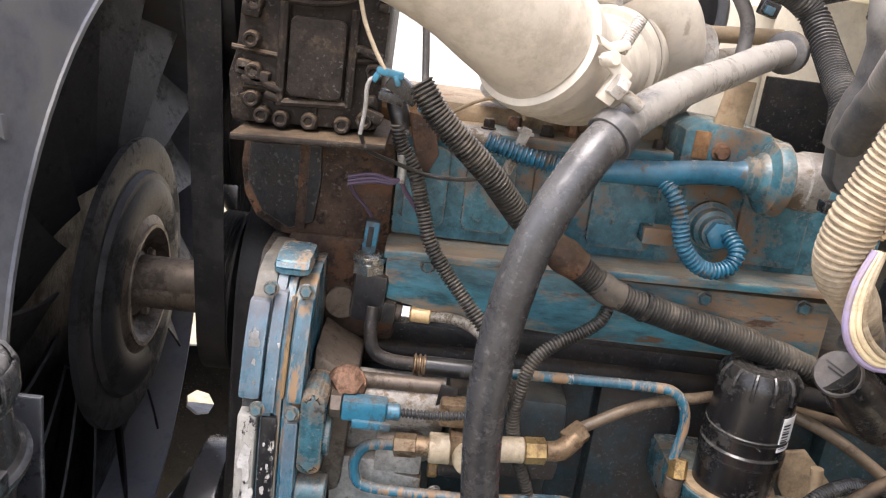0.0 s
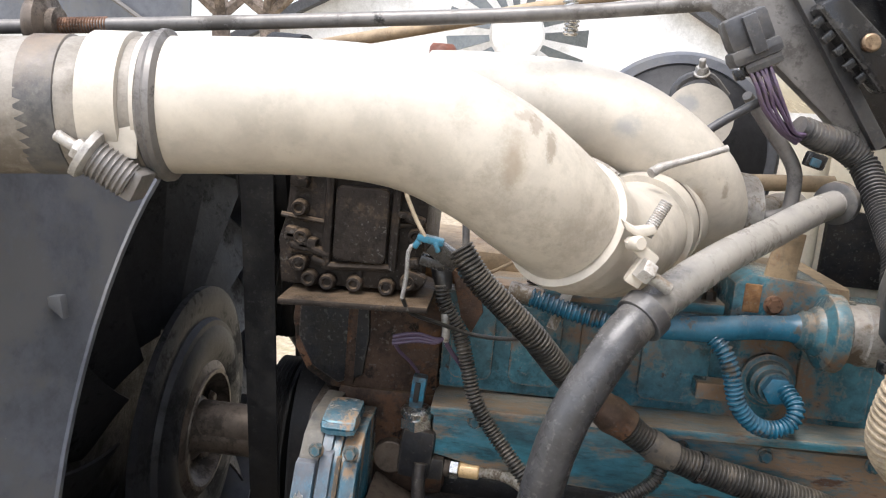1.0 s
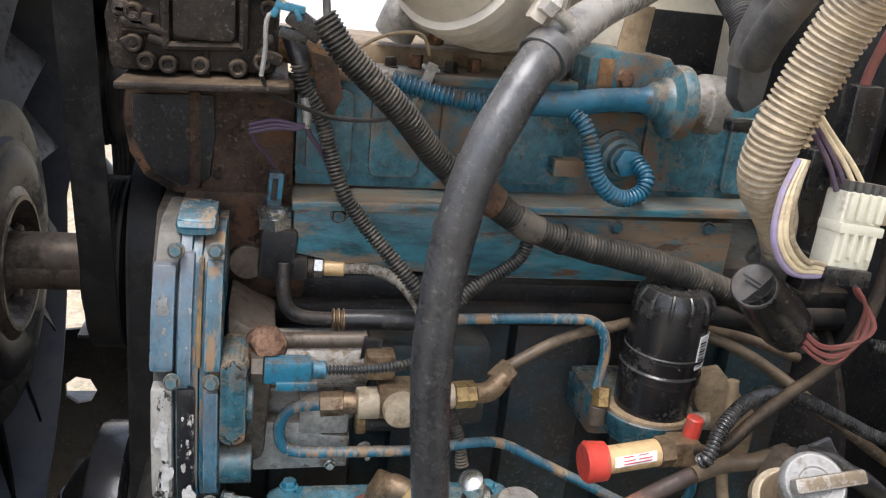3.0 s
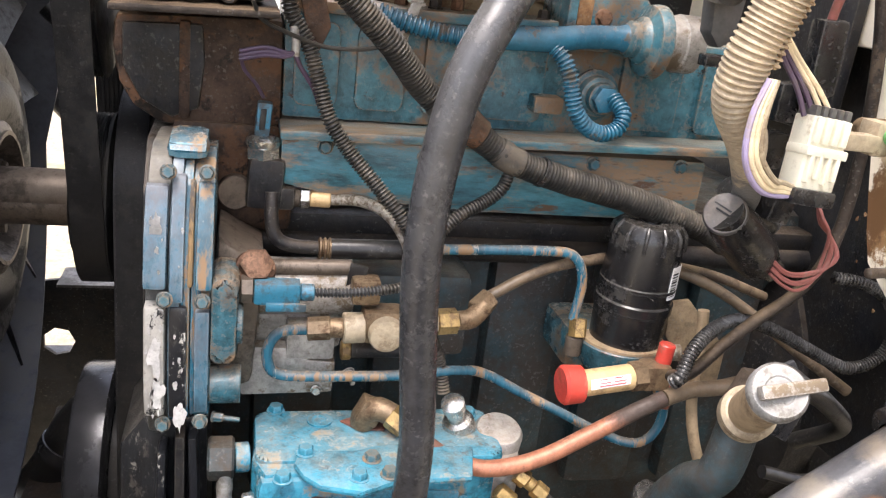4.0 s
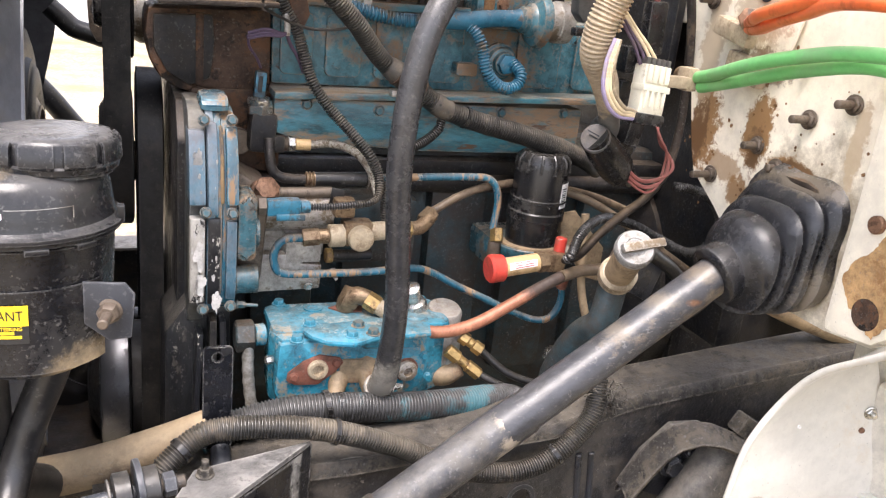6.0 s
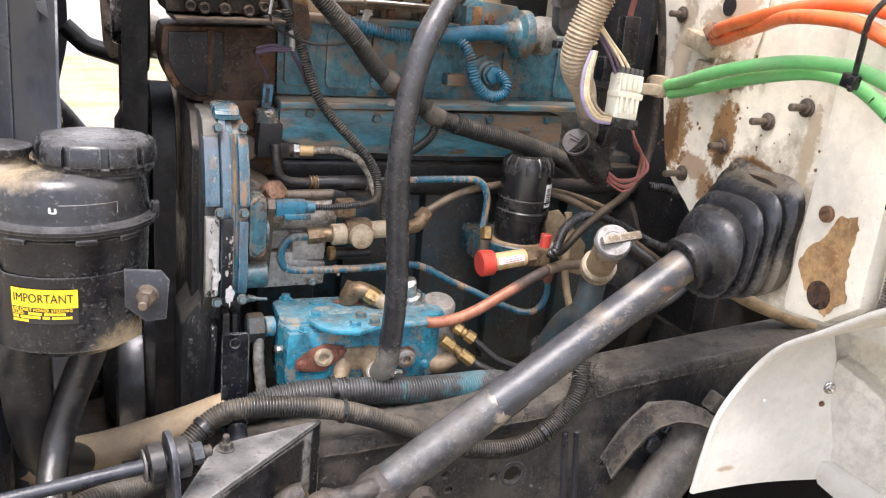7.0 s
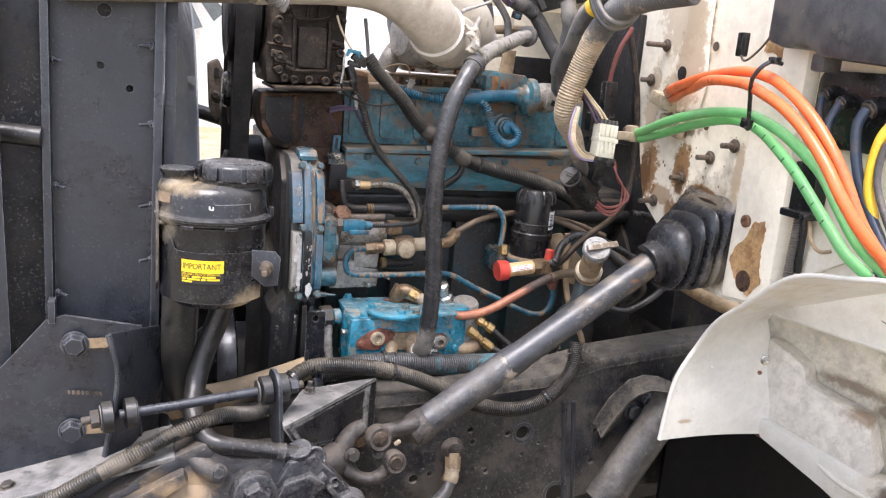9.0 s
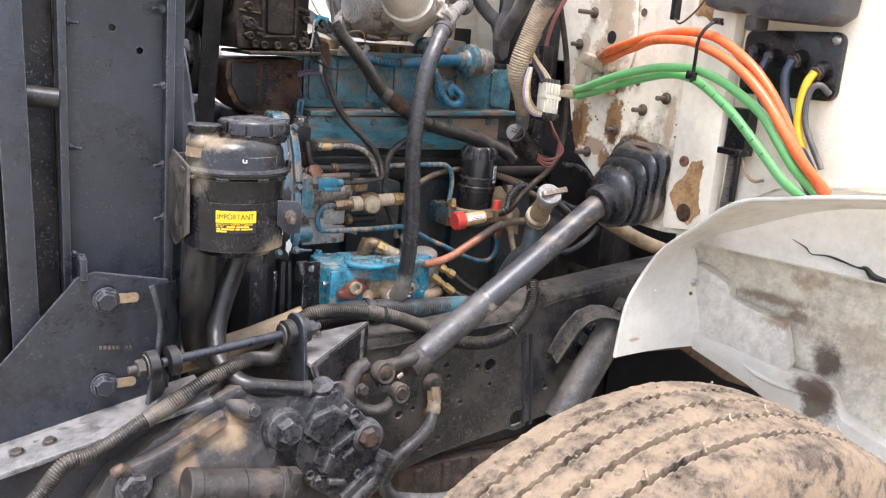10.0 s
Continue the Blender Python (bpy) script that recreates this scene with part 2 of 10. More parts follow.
    "cover_face": mat("dull_grey_cover_face", (0.062, 0.067, 0.068), 0.5, 0.0, (0.095, 0.090, 0.078), 0.44, 7.0, 0.2, (0.34, 0.30, 0.24), 0.5, 0.12, 60, 0.2, (0.04, 0.04, 0.04), 0.26, 30, wear=(0.2, 0.2, 0.19), wear_r=0.004),
    "sleeve_grey": mat("grimy_rubber_sleeve", (0.25, 0.225, 0.19), 0.6, 0, (0.15, 0.13, 0.105), 0.45, 7.0, 0.16, (0.36, 0.33, 0.28), 0.4, 0.1, 60, 0.15, (0.09, 0.08, 0.07), 0.26, 40),
    "conduit": mat("black_split_conduit", (0.016, 0.016, 0.016), 0.42, 0, (0.075, 0.062, 0.047), 0.40, 18.0, 0.1, (0.34, 0.29, 0.22), 0.36, 0.1, 130, 0.1),
    "conduit_grey": mat("faded_grey_conduit", (0.072, 0.071, 0.072), 0.46, 0, (0.145, 0.135, 0.118), 0.42, 9.0, 0.18, TAN, 0.4, 0.1, 120, 0.1),
    "pipe": mat("aged_grey_aluminium_pipe", (0.48, 0.435, 0.365), 0.52, 0.05, (0.39, 0.345, 0.28), 0.38, 5.0, 0.14, (0.58, 0.545, 0.48), 0.25, 0.05, 40, 0.05, (0.24, 0.19, 0.135), 0.17, 22, flecks=0.3),
    "white": mat("cream_cab_paint", (0.80, 0.74, 0.61), 0.4, 0, (0.70, 0.62, 0.50), 0.30, 5.5, 0.10, None, 0, 0.04, 40, 0.06, (0.22, 0.115, 0.055), 0.15, 26, flecks=0.5),
    "white_clean": mat("white_body_paint", (0.87, 0.81, 0.67), 0.35, 0, (0.74, 0.68, 0.57), 0.4, 5.0, 0.2, None, 0, 0.03, 40, 0.03),
    "fender": mat("scuffed_white_fibreglass", (0.62, 0.60, 0.54), 0.4, 0, (0.60, 0.55, 0.46), 0.38, 4.0, 0.1, None, 0, 0.03, 50, 0.05, (0.25, 0.19, 0.13), 0.14, 30),
    "liner_dirty": mat("dirty_fender_liner", (0.56, 0.52, 0.425), 0.6, 0, (0.43, 0.38, 0.30), 0.40, 5.0, 0.14, None, 0, 0.10, 40, 0.10, (0.12, 0.095, 0.07), 0.18, 30, flecks=0.4),
    "liner_panel": mat("grey_stained_liner_panel", (0.60, 0.565, 0.495), 0.55, 0, (0.49, 0.45, 0.38), 0.40, 7.0, 0.16, None, 0, 0.08, 40, 0.08, (0.16, 0.13, 0.10), 0.16, 34, flecks=0.4),
    "rust": mat("orange_rust", (0.25, 0.135, 0.055), 0.8, 0, (0.125, 0.062, 0.028), 0.5, 14.0, 0.2, None, 0, 0.15, 110, 0.4),
    "rustbolt": mat("rusty_steel", (0.21, 0.115, 0.07), 0.6, 0.5, (0.10, 0.055, 0.035), 0.45, 40.0, 0.14, None, 0, 0.15, 150, 0.3),
    "steel": mat("zinc_plated_steel", (0.55, 0.54, 0.51), 0.32, 0.9, (0.3, 0.27, 0.22), 0.38, 30.0, 0.12, None, 0, 0.08, 150, 0.08),
    "alu": mat("cast_aluminium", (0.34, 0.325, 0.30), 0.48, 0.35, (0.17, 0.135, 0.095), 0.42, 15.0, 0.08, TAN, 0.35, 0.14, 130, 0.35, wear=(0.55, 0.53, 0.5), wear_r=0.004),
    "brass": mat("dull_brass", (0.40, 0.27, 0.11), 0.42, 0.7, (0.2, 0.13, 0.07), 0.42, 45.0, 0.12, None, 0, 0.12, 150, 0.15),
    "bronze": mat("brown_bronze_fitting", (0.22, 0.155, 0.095), 0.5, 0.6, (0.1, 0.06, 0.035), 0.42, 40.0, 0.14, TAN, 0.35, 0.15, 150, 0.2),
    "copper": mat("copper_tube", (0.34, 0.14, 0.082), 0.6, 0.25, (0.17, 0.085, 0.06), 0.45, 14.0, 0.1, None, 0, 0.15, 100, 0.1),
    "plate": mat("tan_valve_barrel", (0.62, 0.43, 0.22), 0.45, 0.2, (0.4, 0.27, 0.14), 0.4, 26.0, 0.12, None, 0, 0.06, 120, 0.05),
    "black": mat("black_plastic", (0.009, 0.009, 0.010), 0.36, 0, (0.030, 0.028, 0.026), 0.36, 18.0, 0.08, (0.2, 0.18, 0.15), 0.2, 0.1, 120, 0.06, (0.34, 0.32, 0.3), 0.23, 80, wear=(0.10, 0.098, 0.095), wear_r=0.003),
    "black_soft": mat("soft_black_plastic", (0.010, 0.0105, 0.0125), 0.27, 0, (0.020, 0.0195, 0.020), 0.40, 9.0, 0.12, (0.25, 0.24, 0.225), 0.27, 0.15, 100, 0.08, (0.30, 0.27, 0.22), 0.18, 75, wear=(0.10, 0.10, 0.10), wear_r=0.003, spec=0.36),
    "dark_plastic": mat("dusty_dark_grey_plastic", (0.046, 0.046, 0.050), 0.42, 0, (0.075, 0.070, 0.064), 0.44, 14.0, 0.14, (0.26, 0.24, 0.21), 0.3, 0.12, 70, 0.15, (0.22, 0.21, 0.19), 0.22, 75, wear=(0.14, 0.14, 0.14), wear_r=0.003, flecks=0.4),
    "shroud": mat("grey_black_shroud_plastic", (0.110, 0.115, 0.128), 0.40, 0, (0.13, 0.13, 0.13), 0.44, 5.0, 0.1, None, 0, 0.08, 50, 0.06, (0.26, 0.25, 0.24), 0.22, 75, flecks=0.2),
    "chipped": mat("chipped_black_over_white_paint", (0.014, 0.015, 0.018), 0.4, 0, (0.50, 0.48, 0.43), 0.36, 17.0, 0.03, None, 0, 0.1, 90, 0.15, (0.2, 0.19, 0.17), 0.33, 40, 0.0, (1, 1, 0.6)),
    "blue_chip": mat("blue_cover_with_rust_runs", (0.020, 0.115, 0.175), 0.36, 0, (0.27, 0.165, 0.085), 0.42, 34.0, 0.08, TAN, 0.6, 0.15, 90, 0.2, (0.55, 0.53, 0.48), 0.27, 40, 0.0, (1, 1, 0.14), (0.16, 0.33, 0.40), 0.005),
    "red": mat("red_plastic", (0.50, 0.05, 0.035), 0.45, 0, (0.30, 0.09, 0.06), 0.4, 40.0, 0.15, None, 0, 0.06, 120, 0.05),
    "redgasket": mat("red_brown_gasket", (0.19, 0.07, 0.045), 0.7, 0, (0.10, 0.045, 0.03), 0.45, 30.0, 0.15, None, 0, 0.1, 150, 0.1),
    "orange": mat("orange_air_line", (0.72, 0.145, 0.04), 0.4, 0, (0.50, 0.11, 0.04), 0.4, 14.0, 0.15, (0.45, 0.22, 0.12), 0.25, 0.04, 100, 0.04, flecks=0),
    "green": mat("green_air_line", (0.145, 0.47, 0.155), 0.42, 0, (0.18, 0.42, 0.17), 0.4, 14.0, 0.15, (0.4, 0.42, 0.28), 0.3, 0.04, 100, 0.04, flecks=0),
    "yellow": mat("yellow_plastic", (0.80, 0.50, 0.03), 0.42, 0, (0.5, 0.33, 0.06), 0.36, 20.0, 0.15, None, 0, 0.04, 100, 0.03),
    "navy": mat("dark_blue_cable", (0.03, 0.045, 0.075), 0.42, 0, (0.07, 0.07, 0.075), 0.4, 20.0, 0.15, None, 0, 0.05, 100, 0.03),
    "purple": mat("purple_wire", (0.085, 0.055, 0.095), 0.5, 0, (0.11, 0.085, 0.08), 0.42, 20.0, 0.15, None, 0, 0.05, 100, 0.03),
    "lilac": mat("lilac_wire", (0.32, 0.27, 0.42), 0.5, 0, (0.3, 0.25, 0.27), 0.4, 20.0, 0.15, None, 0, 0.05, 100, 0.03),
    "cream": mat("cream_wire", (0.72, 0.60, 0.40), 0.5, 0, (0.5, 0.4, 0.26), 0.4, 20.0, 0.15, None, 0, 0.05, 100, 0.03),
    "redwire": mat("faded_red_wire", (0.25, 0.085, 0.075), 0.5, 0, (0.2, 0.09, 0.07), 0.4, 20.0, 0.15, None, 0, 0.05, 100, 0.03),
    "ivory": mat("ivory_connector_plastic", (0.74, 0.71, 0.58), 0.42, 0, (0.5, 0.44, 0.32), 0.36, 20.0, 0.14, None, 0, 0.03, 100, 0.03),
    "bluecon": mat("blue_connector_plastic", (0.022, 0.16, 0.25), 0.38, 0, (0.04, 0.065, 0.08), 0.48, 30.0, 0.12, TAN, 0.3, 0.08, 120, 0.08),
    "label": mat("yellow_sticker", (0.86, 0.58, 0.02), 0.4, 0, (0.7, 0.48, 0.05), 0.3, 20.0, 0.15, None, 0, 0.02, 80, 0.0, flecks=0),
    "ink": mat("black_ink", (0.012, 0.012, 0.012), 0.5, flecks=0),
    "paper": mat("white_sticker", (0.82, 0.81, 0.8), 0.4, 0, (0.6, 0.58, 0.55), 0.36, 30.0, 0.1, None, 0, 0.03, 80, 0.0, flecks=0),
    "redink": mat("red_ink", (0.5, 0.06, 0.05), 0.5, flecks=0),
    "tyre": mat("dusty_tyre_rubber", (0.115, 0.086, 0.060), 0.95, 0, (0.285, 0.212, 0.138), 0.49, 13.0, 0.24, (0.34, 0.26, 0.17), 0.22, 0.35, 45, 1.0, (0.105, 0.088, 0.076), 0.29, 16, wear=(0.42, 0.34, 0.24), wear_r=0.005),
    "ground": mat("sandy_ground", (0.36, 0.295, 0.21), 0.95, 0, (0.27, 0.25, 0.13), 0.42, 0.9, 0.2, None, 0, 0.15, 14, 0.3),
    "house": mat("white_board_siding", (0.8, 0.79, 0.77), 0.7, 0, (0.62, 0.61, 0.58), 0.4, 1.5, 0.2, None, 0, 0.04, 12, 0.05),
    "roof": mat("dark_roof_edge", (0.06, 0.062, 0.068), 0.7, flecks=0),
    "vane": mat("weathered_grey_sheet", (0.115, 0.130, 0.135), 0.6, 0.1, (0.17, 0.18, 0.18), 0.42, 2.0, 0.15),
    "galv": mat("galvanised_sheet", (0.34, 0.36, 0.38), 0.5, 0.5, (0.2, 0.2, 0.2), 0.42, 2.0, 0.15),
    "bark": mat("grey_bark", (0.19, 0.15, 0.12), 0.9, 0, (0.1, 0.08, 0.065), 0.45, 6.0, 0.15, None, 0, 0.15, 30, 0.4),
    "damper": mat("brushed_dark_steel", (0.065, 0.066, 0.072), 0.34, 0.5, (0.035, 0.035, 0.036), 0.4, 9.0, 0.2, None, 0, 0.06, 60, 0.03),
    "belt": mat("black_belt_rubber", (0.012, 0.012, 0.013), 0.6, 0, (0.03, 0.028, 0.026), 0.42, 12.0, 0.15, flecks=0.2, spec=0.28),
    "hub": mat("dusty_hub_metal", (0.14, 0.11, 0.085), 0.55, 0.4, (0.07, 0.055, 0.042), 0.42, 20.0, 0.15, None, 0, 0.1, 90, 0.1),
    "oring": mat("beige_sleeve", (0.38, 0.31, 0.215), 0.5, 0, (0.22, 0.165, 0.105), 0.42, 25.0, 0.14),
    "dipcap": mat("dusty_grey_cap", (0.24, 0.235, 0.225), 0.55, 0, (0.12, 0.108, 0.09), 0.46, 26.0, 0.12, (0.44, 0.42, 0.39), 0.3, 0.15, 90, 0.3, (0.07, 0.065, 0.06), 0.3, 60, wear=(0.62, 0.6, 0.57), wear_r=0.004),
    "whitepaint": mat("chalk_white_paint", (0.52, 0.51, 0.49), 0.6, 0, (0.4, 0.39, 0.37), 0.36, 60.0, 0.08),
    "braid": mat("braided_steel_hose", (0.42, 0.38, 0.32), 0.45, 0.4, (0.20, 0.16, 0.115), 0.46, 120.0, 0.1, None, 0, 0.15, 260, 0.5),
    "flexsteel": mat("dull_silver_sleeve", (0.30, 0.29, 0.27), 0.45, 0.3, (0.16, 0.145, 0.12), 0.40, 30.0, 0.2, None, 0, 0.1, 120, 0.1),
    "tanpipe": mat("dusty_tan_pipe", (0.33, 0.24, 0.145), 0.75, 0, (0.18, 0.13, 0.085), 0.42, 8.0, 0.15, (0.45, 0.35, 0.22), 0.5, 0.1, 70, 0.15),
    "shaft": mat("worn_black_shaft_paint", (0.028, 0.029, 0.034), 0.43, 0.0, (0.14, 0.11, 0.08), 0.31, 9.0, 0.10, (0.16, 0.155, 0.15), 0.35, 0.22, 70, 0.2, (0.30, 0.25, 0.19), 0.24, 42, stretch=(0.6, 1, 1), flecks=0.9),
    "shaft_low": mat("dull_black_sleeve_paint", (0.028, 0.029, 0.033), 0.42, 0, (0.075, 0.068, 0.06), 0.40, 10.0, 0.16, (0.22, 0.21, 0.20), 0.4, 0.2, 60, 0.25, (0.2, 0.18, 0.16), 0.26, 60),
    "boot": mat("dusty_boot_rubber", (0.013, 0.0135, 0.016), 0.34, 0, (0.030, 0.030, 0.032), 0.40, 8.0, 0.2, (0.12, 0.115, 0.11), 0.35, 0.15, 120, 0.15, (0.30, 0.27, 0.22), 0.22, 110, wear=(0.075, 0.074, 0.073), wear_r=0.006),
}


def stain(key, spots, scale=13.0, edge=0.6):
    """Puts soft-edged stains on a material: (place, radii, colour, strength), in the object's own metres."""
    nt = M[key].node_tree
    n, l = nt.nodes, nt.links
    b = n["Principled BSDF"]
    tc = n.new("ShaderNodeTexCoord")
    tx = n.new("ShaderNodeTexNoise")
    tx.inputs["Scale"].default_value, tx.inputs["Detail"].default_value, tx.inputs["Roughness"].default_value = scale, 10.0, 0.74
    l.new(tc.outputs["Object"], tx.inputs["Vector"])
    for at, radii, colour, strength in spots:
        mp = n.new("ShaderNodeMapping")
        mp.inputs["Scale"].default_value = tuple(1 / r for r in radii)
        mp.inputs["Location"].default_value = tuple(-a / r for a, r in zip(at, radii))
        l.new(tc.outputs["Object"], mp.inputs[0])
        ln = n.new("ShaderNodeVectorMath")
        ln.operation = "LENGTH"
        l.new(mp.outputs[0], ln.inputs[0])
        ad = n.new("ShaderNodeMath")
        ad.operation = "MULTIPLY_ADD"
        ad.inputs[1].default_value = 2.4
        l.new(tx.outputs[0], ad.inputs[0])
        l.new(ln.outputs["Value"], ad.inputs[2])
        mr = n.new("ShaderNodeMapRange")
        mr.inputs[1].default_value, mr.inputs[2].default_value, mr.inputs[3].default_value, mr.inputs[4].default_value = 2.05 - edge / 2, 2.05 + edge / 2, strength, 0.0
        l.new(ad.outputs[0], mr.inputs[0])
        x = n.new("ShaderNodeMix")
        x.data_type = "RGBA"
        l.new(b.inputs["Base Color"].links[0].from_socket, x.inputs[6])
        x.inputs[7].default_value = (*colour, 1)
        l.new(mr.outputs[0], x.inputs[0])
        l.new(x.outputs[2], b.inputs["Base Color"])


# ---- building helpers ----
class Geo:
    """Collects points and faces in world metres."""
    def __init__(self):
        self.v, self.f = [], []

    def add(self, vs, fs):
        o = len(self.v)
        self.v += [tuple(p) for p in vs]
        self.f += [tuple(i + o for i in q) for q in fs]
        return self

    def from_bm(self, bm, m=None):
        if m is not None:
            bm.transform(m)
        bm.verts.index_update()
        self.add([v.co[:] for v in bm.verts], [[v.index for v in f.verts] for f in bm.faces])
        bm.free()
        return self

    def box(self, c, s, rot=(0, 0, 0), bevel=0.002):
        bm = bmesh.new()
        bmesh.ops.create_cube(bm, size=1.0)
        bmesh.ops.scale(bm, vec=s, verts=bm.verts)
        if bevel:
            bmesh.ops.bevel(bm, geom=bm.edges[:], offset=min(bevel, min(s) * 0.45), segments=2, profile=0.6, affect="EDGES")
        return self.from_bm(bm, pose(*c, *rot))

    def prism(self, outline, depth, m, bevel=0.0, taper=1.0):
        """An outline in the local xy plane, raised along local z by depth, put at the pose m."""
        bm = bmesh.new()
        cx = sum(p[0] for p in outline) / len(outline)
        cy = sum(p[1] for p in outline) / len(outline)
        lo = [bm.verts.new((p[0], p[1], 0)) for p in outline]
        hi = [bm.verts.new((cx + (p[0] - cx) * taper, cy + (p[1] - cy) * taper, depth)) for p in outline]
        bm.faces.new(lo[::-1])
        bm.faces.new(hi)
        k = len(outline)
        for i in range(k):
            bm.faces.new((lo[i], lo[(i + 1) % k], hi[(i + 1) % k], hi[i]))
        bmesh.ops.recalc_face_normals(bm, faces=bm.faces[:])
        if bevel:
            bmesh.ops.bevel(bm, geom=bm.edges[:], offset=bevel, segments=2, profile=0.6, affect="EDGES")
        return self.from_bm(bm, m)

    def lathe(self, p, d, prof, seg=32, closed=True, jitter=None):
        """A profile of (distance along d, radius) turned round the line through p along d."""
        p, d = Vector(p), Vector(d).normalized()
        q = d.to_track_quat("Z", "Y").to_matrix()
        vs, fs = [], []
        for k, (h, r) in enumerate(prof):
            for i in range(seg):
                a = 2 * math.pi * i / seg
                rr = r * (jitter(i, k) if jitter else 1.0)
                vs.append(p + q @ Vector((rr * math.cos(a), rr * math.sin(a), h)))
        for k in range(len(prof) - 1):
            for i in range(seg):
                j = (i + 1) % seg
                fs.append((k * seg + i, k * seg + j, (k + 1) * seg + j, (k + 1) * seg + i))
        if closed:
            fs.append(tuple(range(seg))[::-1])
            fs.append(tuple((len(prof) - 1) * seg + i for i in range(seg)))
        return self.add(vs, fs)

    def cyl(self, a, b, r, seg=24, r2=None, ch=0.0015):
        a, b = Vector(a), Vector(b)
        h, r2 = (b - a).length, r if r2 is None else r2
        ch = min(ch, h * 0.3, r * 0.4)
        return self.lathe(a, b - a, [(0, r - ch), (ch, r), (h - ch, r2), (h, r2 - ch)], seg)

    def hexa(self, a, b, r, ch=0.0012):
        """A six-sided nut or fitting from a to b, r across corners halved."""
        a, b = Vector(a), Vector(b)
        h = (b - a).length
        return self.lathe(a, b - a, [(0, r * 0.9), (ch, r), (h - ch, r), (h, r * 0.88)], 6)

    def tube(self, pts, r, seg=14, step=0.006, ribs=0.0, depth=0.0, caps=True, wob=0.0):
        """A hose through the points; r is one radius or one per point; ribs is the spacing of its rings."""
        c, rad = spline(pts, r, step if not ribs else ribs / 4.0)
        n, nrm, vs, fs = len(c), None, [], []
        for i in range(n):
            tdir = (c[min(i + 1, n - 1)] - c[max(i - 1, 0)]).normalized()
            if nrm is None:
                nrm = tdir.orthogonal().normalized()
            nrm = (nrm - tdir * nrm.dot(tdir)).normalized()
            bn = tdir.cross(nrm)
            rr = rad[i]
            if ribs:
                rr += depth * (0.0, 0.9, 1.0, 0.1)[i % 4] - depth * 0.5
            if wob:
                rr *= 1 + wob * noise.noise(c[i] * 60)
            for k in range(seg):
                a = 2 * math.pi * k / seg
                vs.append(c[i] + (nrm * math.cos(a) + bn * math.sin(a)) * rr)
        for i in range(n - 1):
            for k in range(seg):
                j = (k + 1) % seg
                fs.append((i * seg + k, i * seg + j, (i + 1) * seg + j, (i + 1) * seg + k))
        if caps:
            fs.append(tuple(range(seg))[::-1])
            fs.append(tuple((n - 1) * seg + k for k in range(seg)))
        return self.add(vs, fs)

    def sheet(self, grid, thick):
        """A curved sheet from rows of points, with a thickness."""
        R, C = len(grid), len(grid[0])
        g = [[Vector(p) for p in row] for row in grid]
        vs, back = [], []
        for i in range(R):
            for j in range(C):
                du = g[min(i + 1, R - 1)][j] - g[max(i - 1, 0)][j]
                dv = g[i][min(j + 1, C - 1)] - g[i][max(j - 1, 0)]
                nn = du.cross(dv)
                nn = nn.normalized() if nn.length > 1e-9 else Vector((0, 0, 1))
                vs.append(g[i][j])
                back.append(g[i][j] + nn * thick)
        o = R * C
        fs = []
        for i in range(R - 1):
            for j in range(C - 1):
                a, b, c, d = i * C + j, i * C + j + 1, (i + 1) * C + j + 1, (i + 1) * C + j
                fs += [(a, b, c, d), (o + d, o + c, o + b, o + a)]
        rim = [j for j in range(C)] + [i * C + C - 1 for i in range(1, R)] + [(R - 1) * C + j for j in range(C - 2, -1, -1)] + [i * C for i in range(R - 2, 0, -1)]
        for k in range(len(rim)):
            a, b = rim[k], rim[(k + 1) % len(rim)]
            fs.append((b, a, o + a, o + b))
        return self.add(vs + back, fs)


def spline(pts, r, step):
    """Even steps along a smooth curve through the points, with radii."""
    p = [Vector(q) for q in pts]
    rs = list(r) if isinstance(r, (list, tuple)) else [r] * len(p)
    if len(p) == 2:
        p = [p[0], p[0].lerp(p[1], 0.5), p[1]]
        rs = [rs[0], (rs[0] + rs[1]) / 2, rs[1]]
    ext = [2 * p[0] - p[1]] + p + [2 * p[-1] - p[-2]]
    fine, fr = [], []
    for i in range(len(p) - 1):
        a, b, c, d = ext[i:i + 4]
        for k in range(24):
            t = k / 24
            fine.append(0.5 * (2 * b + (c - a) * t + (2 * a - 5 * b + 4 * c - d) * t * t + (3 * b - a - 3 * c + d) * t ** 3))
            fr.append(rs[i] + (rs[i + 1] - rs[i]) * t)
    fine.append(p[-1])
    fr.append(rs[-1])
    cum = [0.0]
    for i in range(1, len(fine)):
        cum.append(cum[-1] + (fine[i] - fine[i - 1]).length)
    n = max(3, int(cum[-1] / step) + 1)
    out, ro, j = [], [], 0
    for i in range(n):
        s = cum[-1] * i / (n - 1)
        while j < len(cum) - 2 and cum[j + 1] < s:
            j += 1
        w = (s - cum[j]) / max(1e-9, cum[j + 1] - cum[j])
        out.append(fine[j].lerp(fine[j + 1], w))
        ro.append(fr[j] + (fr[j + 1] - fr[j]) * w)
    return out, ro


def mesh_of(name, geo, material, origin=(0, 0, 0), angle=38):
    me = bpy.data.meshes.new(name)
    bm = bmesh.new()
    o = Vector(origin)
    vs = [bm.verts.new(Vector(p) - o) for p in geo.v]
    for f in geo.f:
        try:
            bm.faces.new([vs[i] for i in f])
        except ValueError:
            pass
    bmesh.ops.recalc_face_normals(bm, faces=bm.faces[:])
    lim = radians(angle)
    for f in bm.faces:
        f.smooth = True
    for e in bm.edges:
        if len(e.link_faces) == 2 and e.calc_face_angle(0.0) > lim:
            e.smooth = False
    bm.to_mesh(me)
    bm.free()
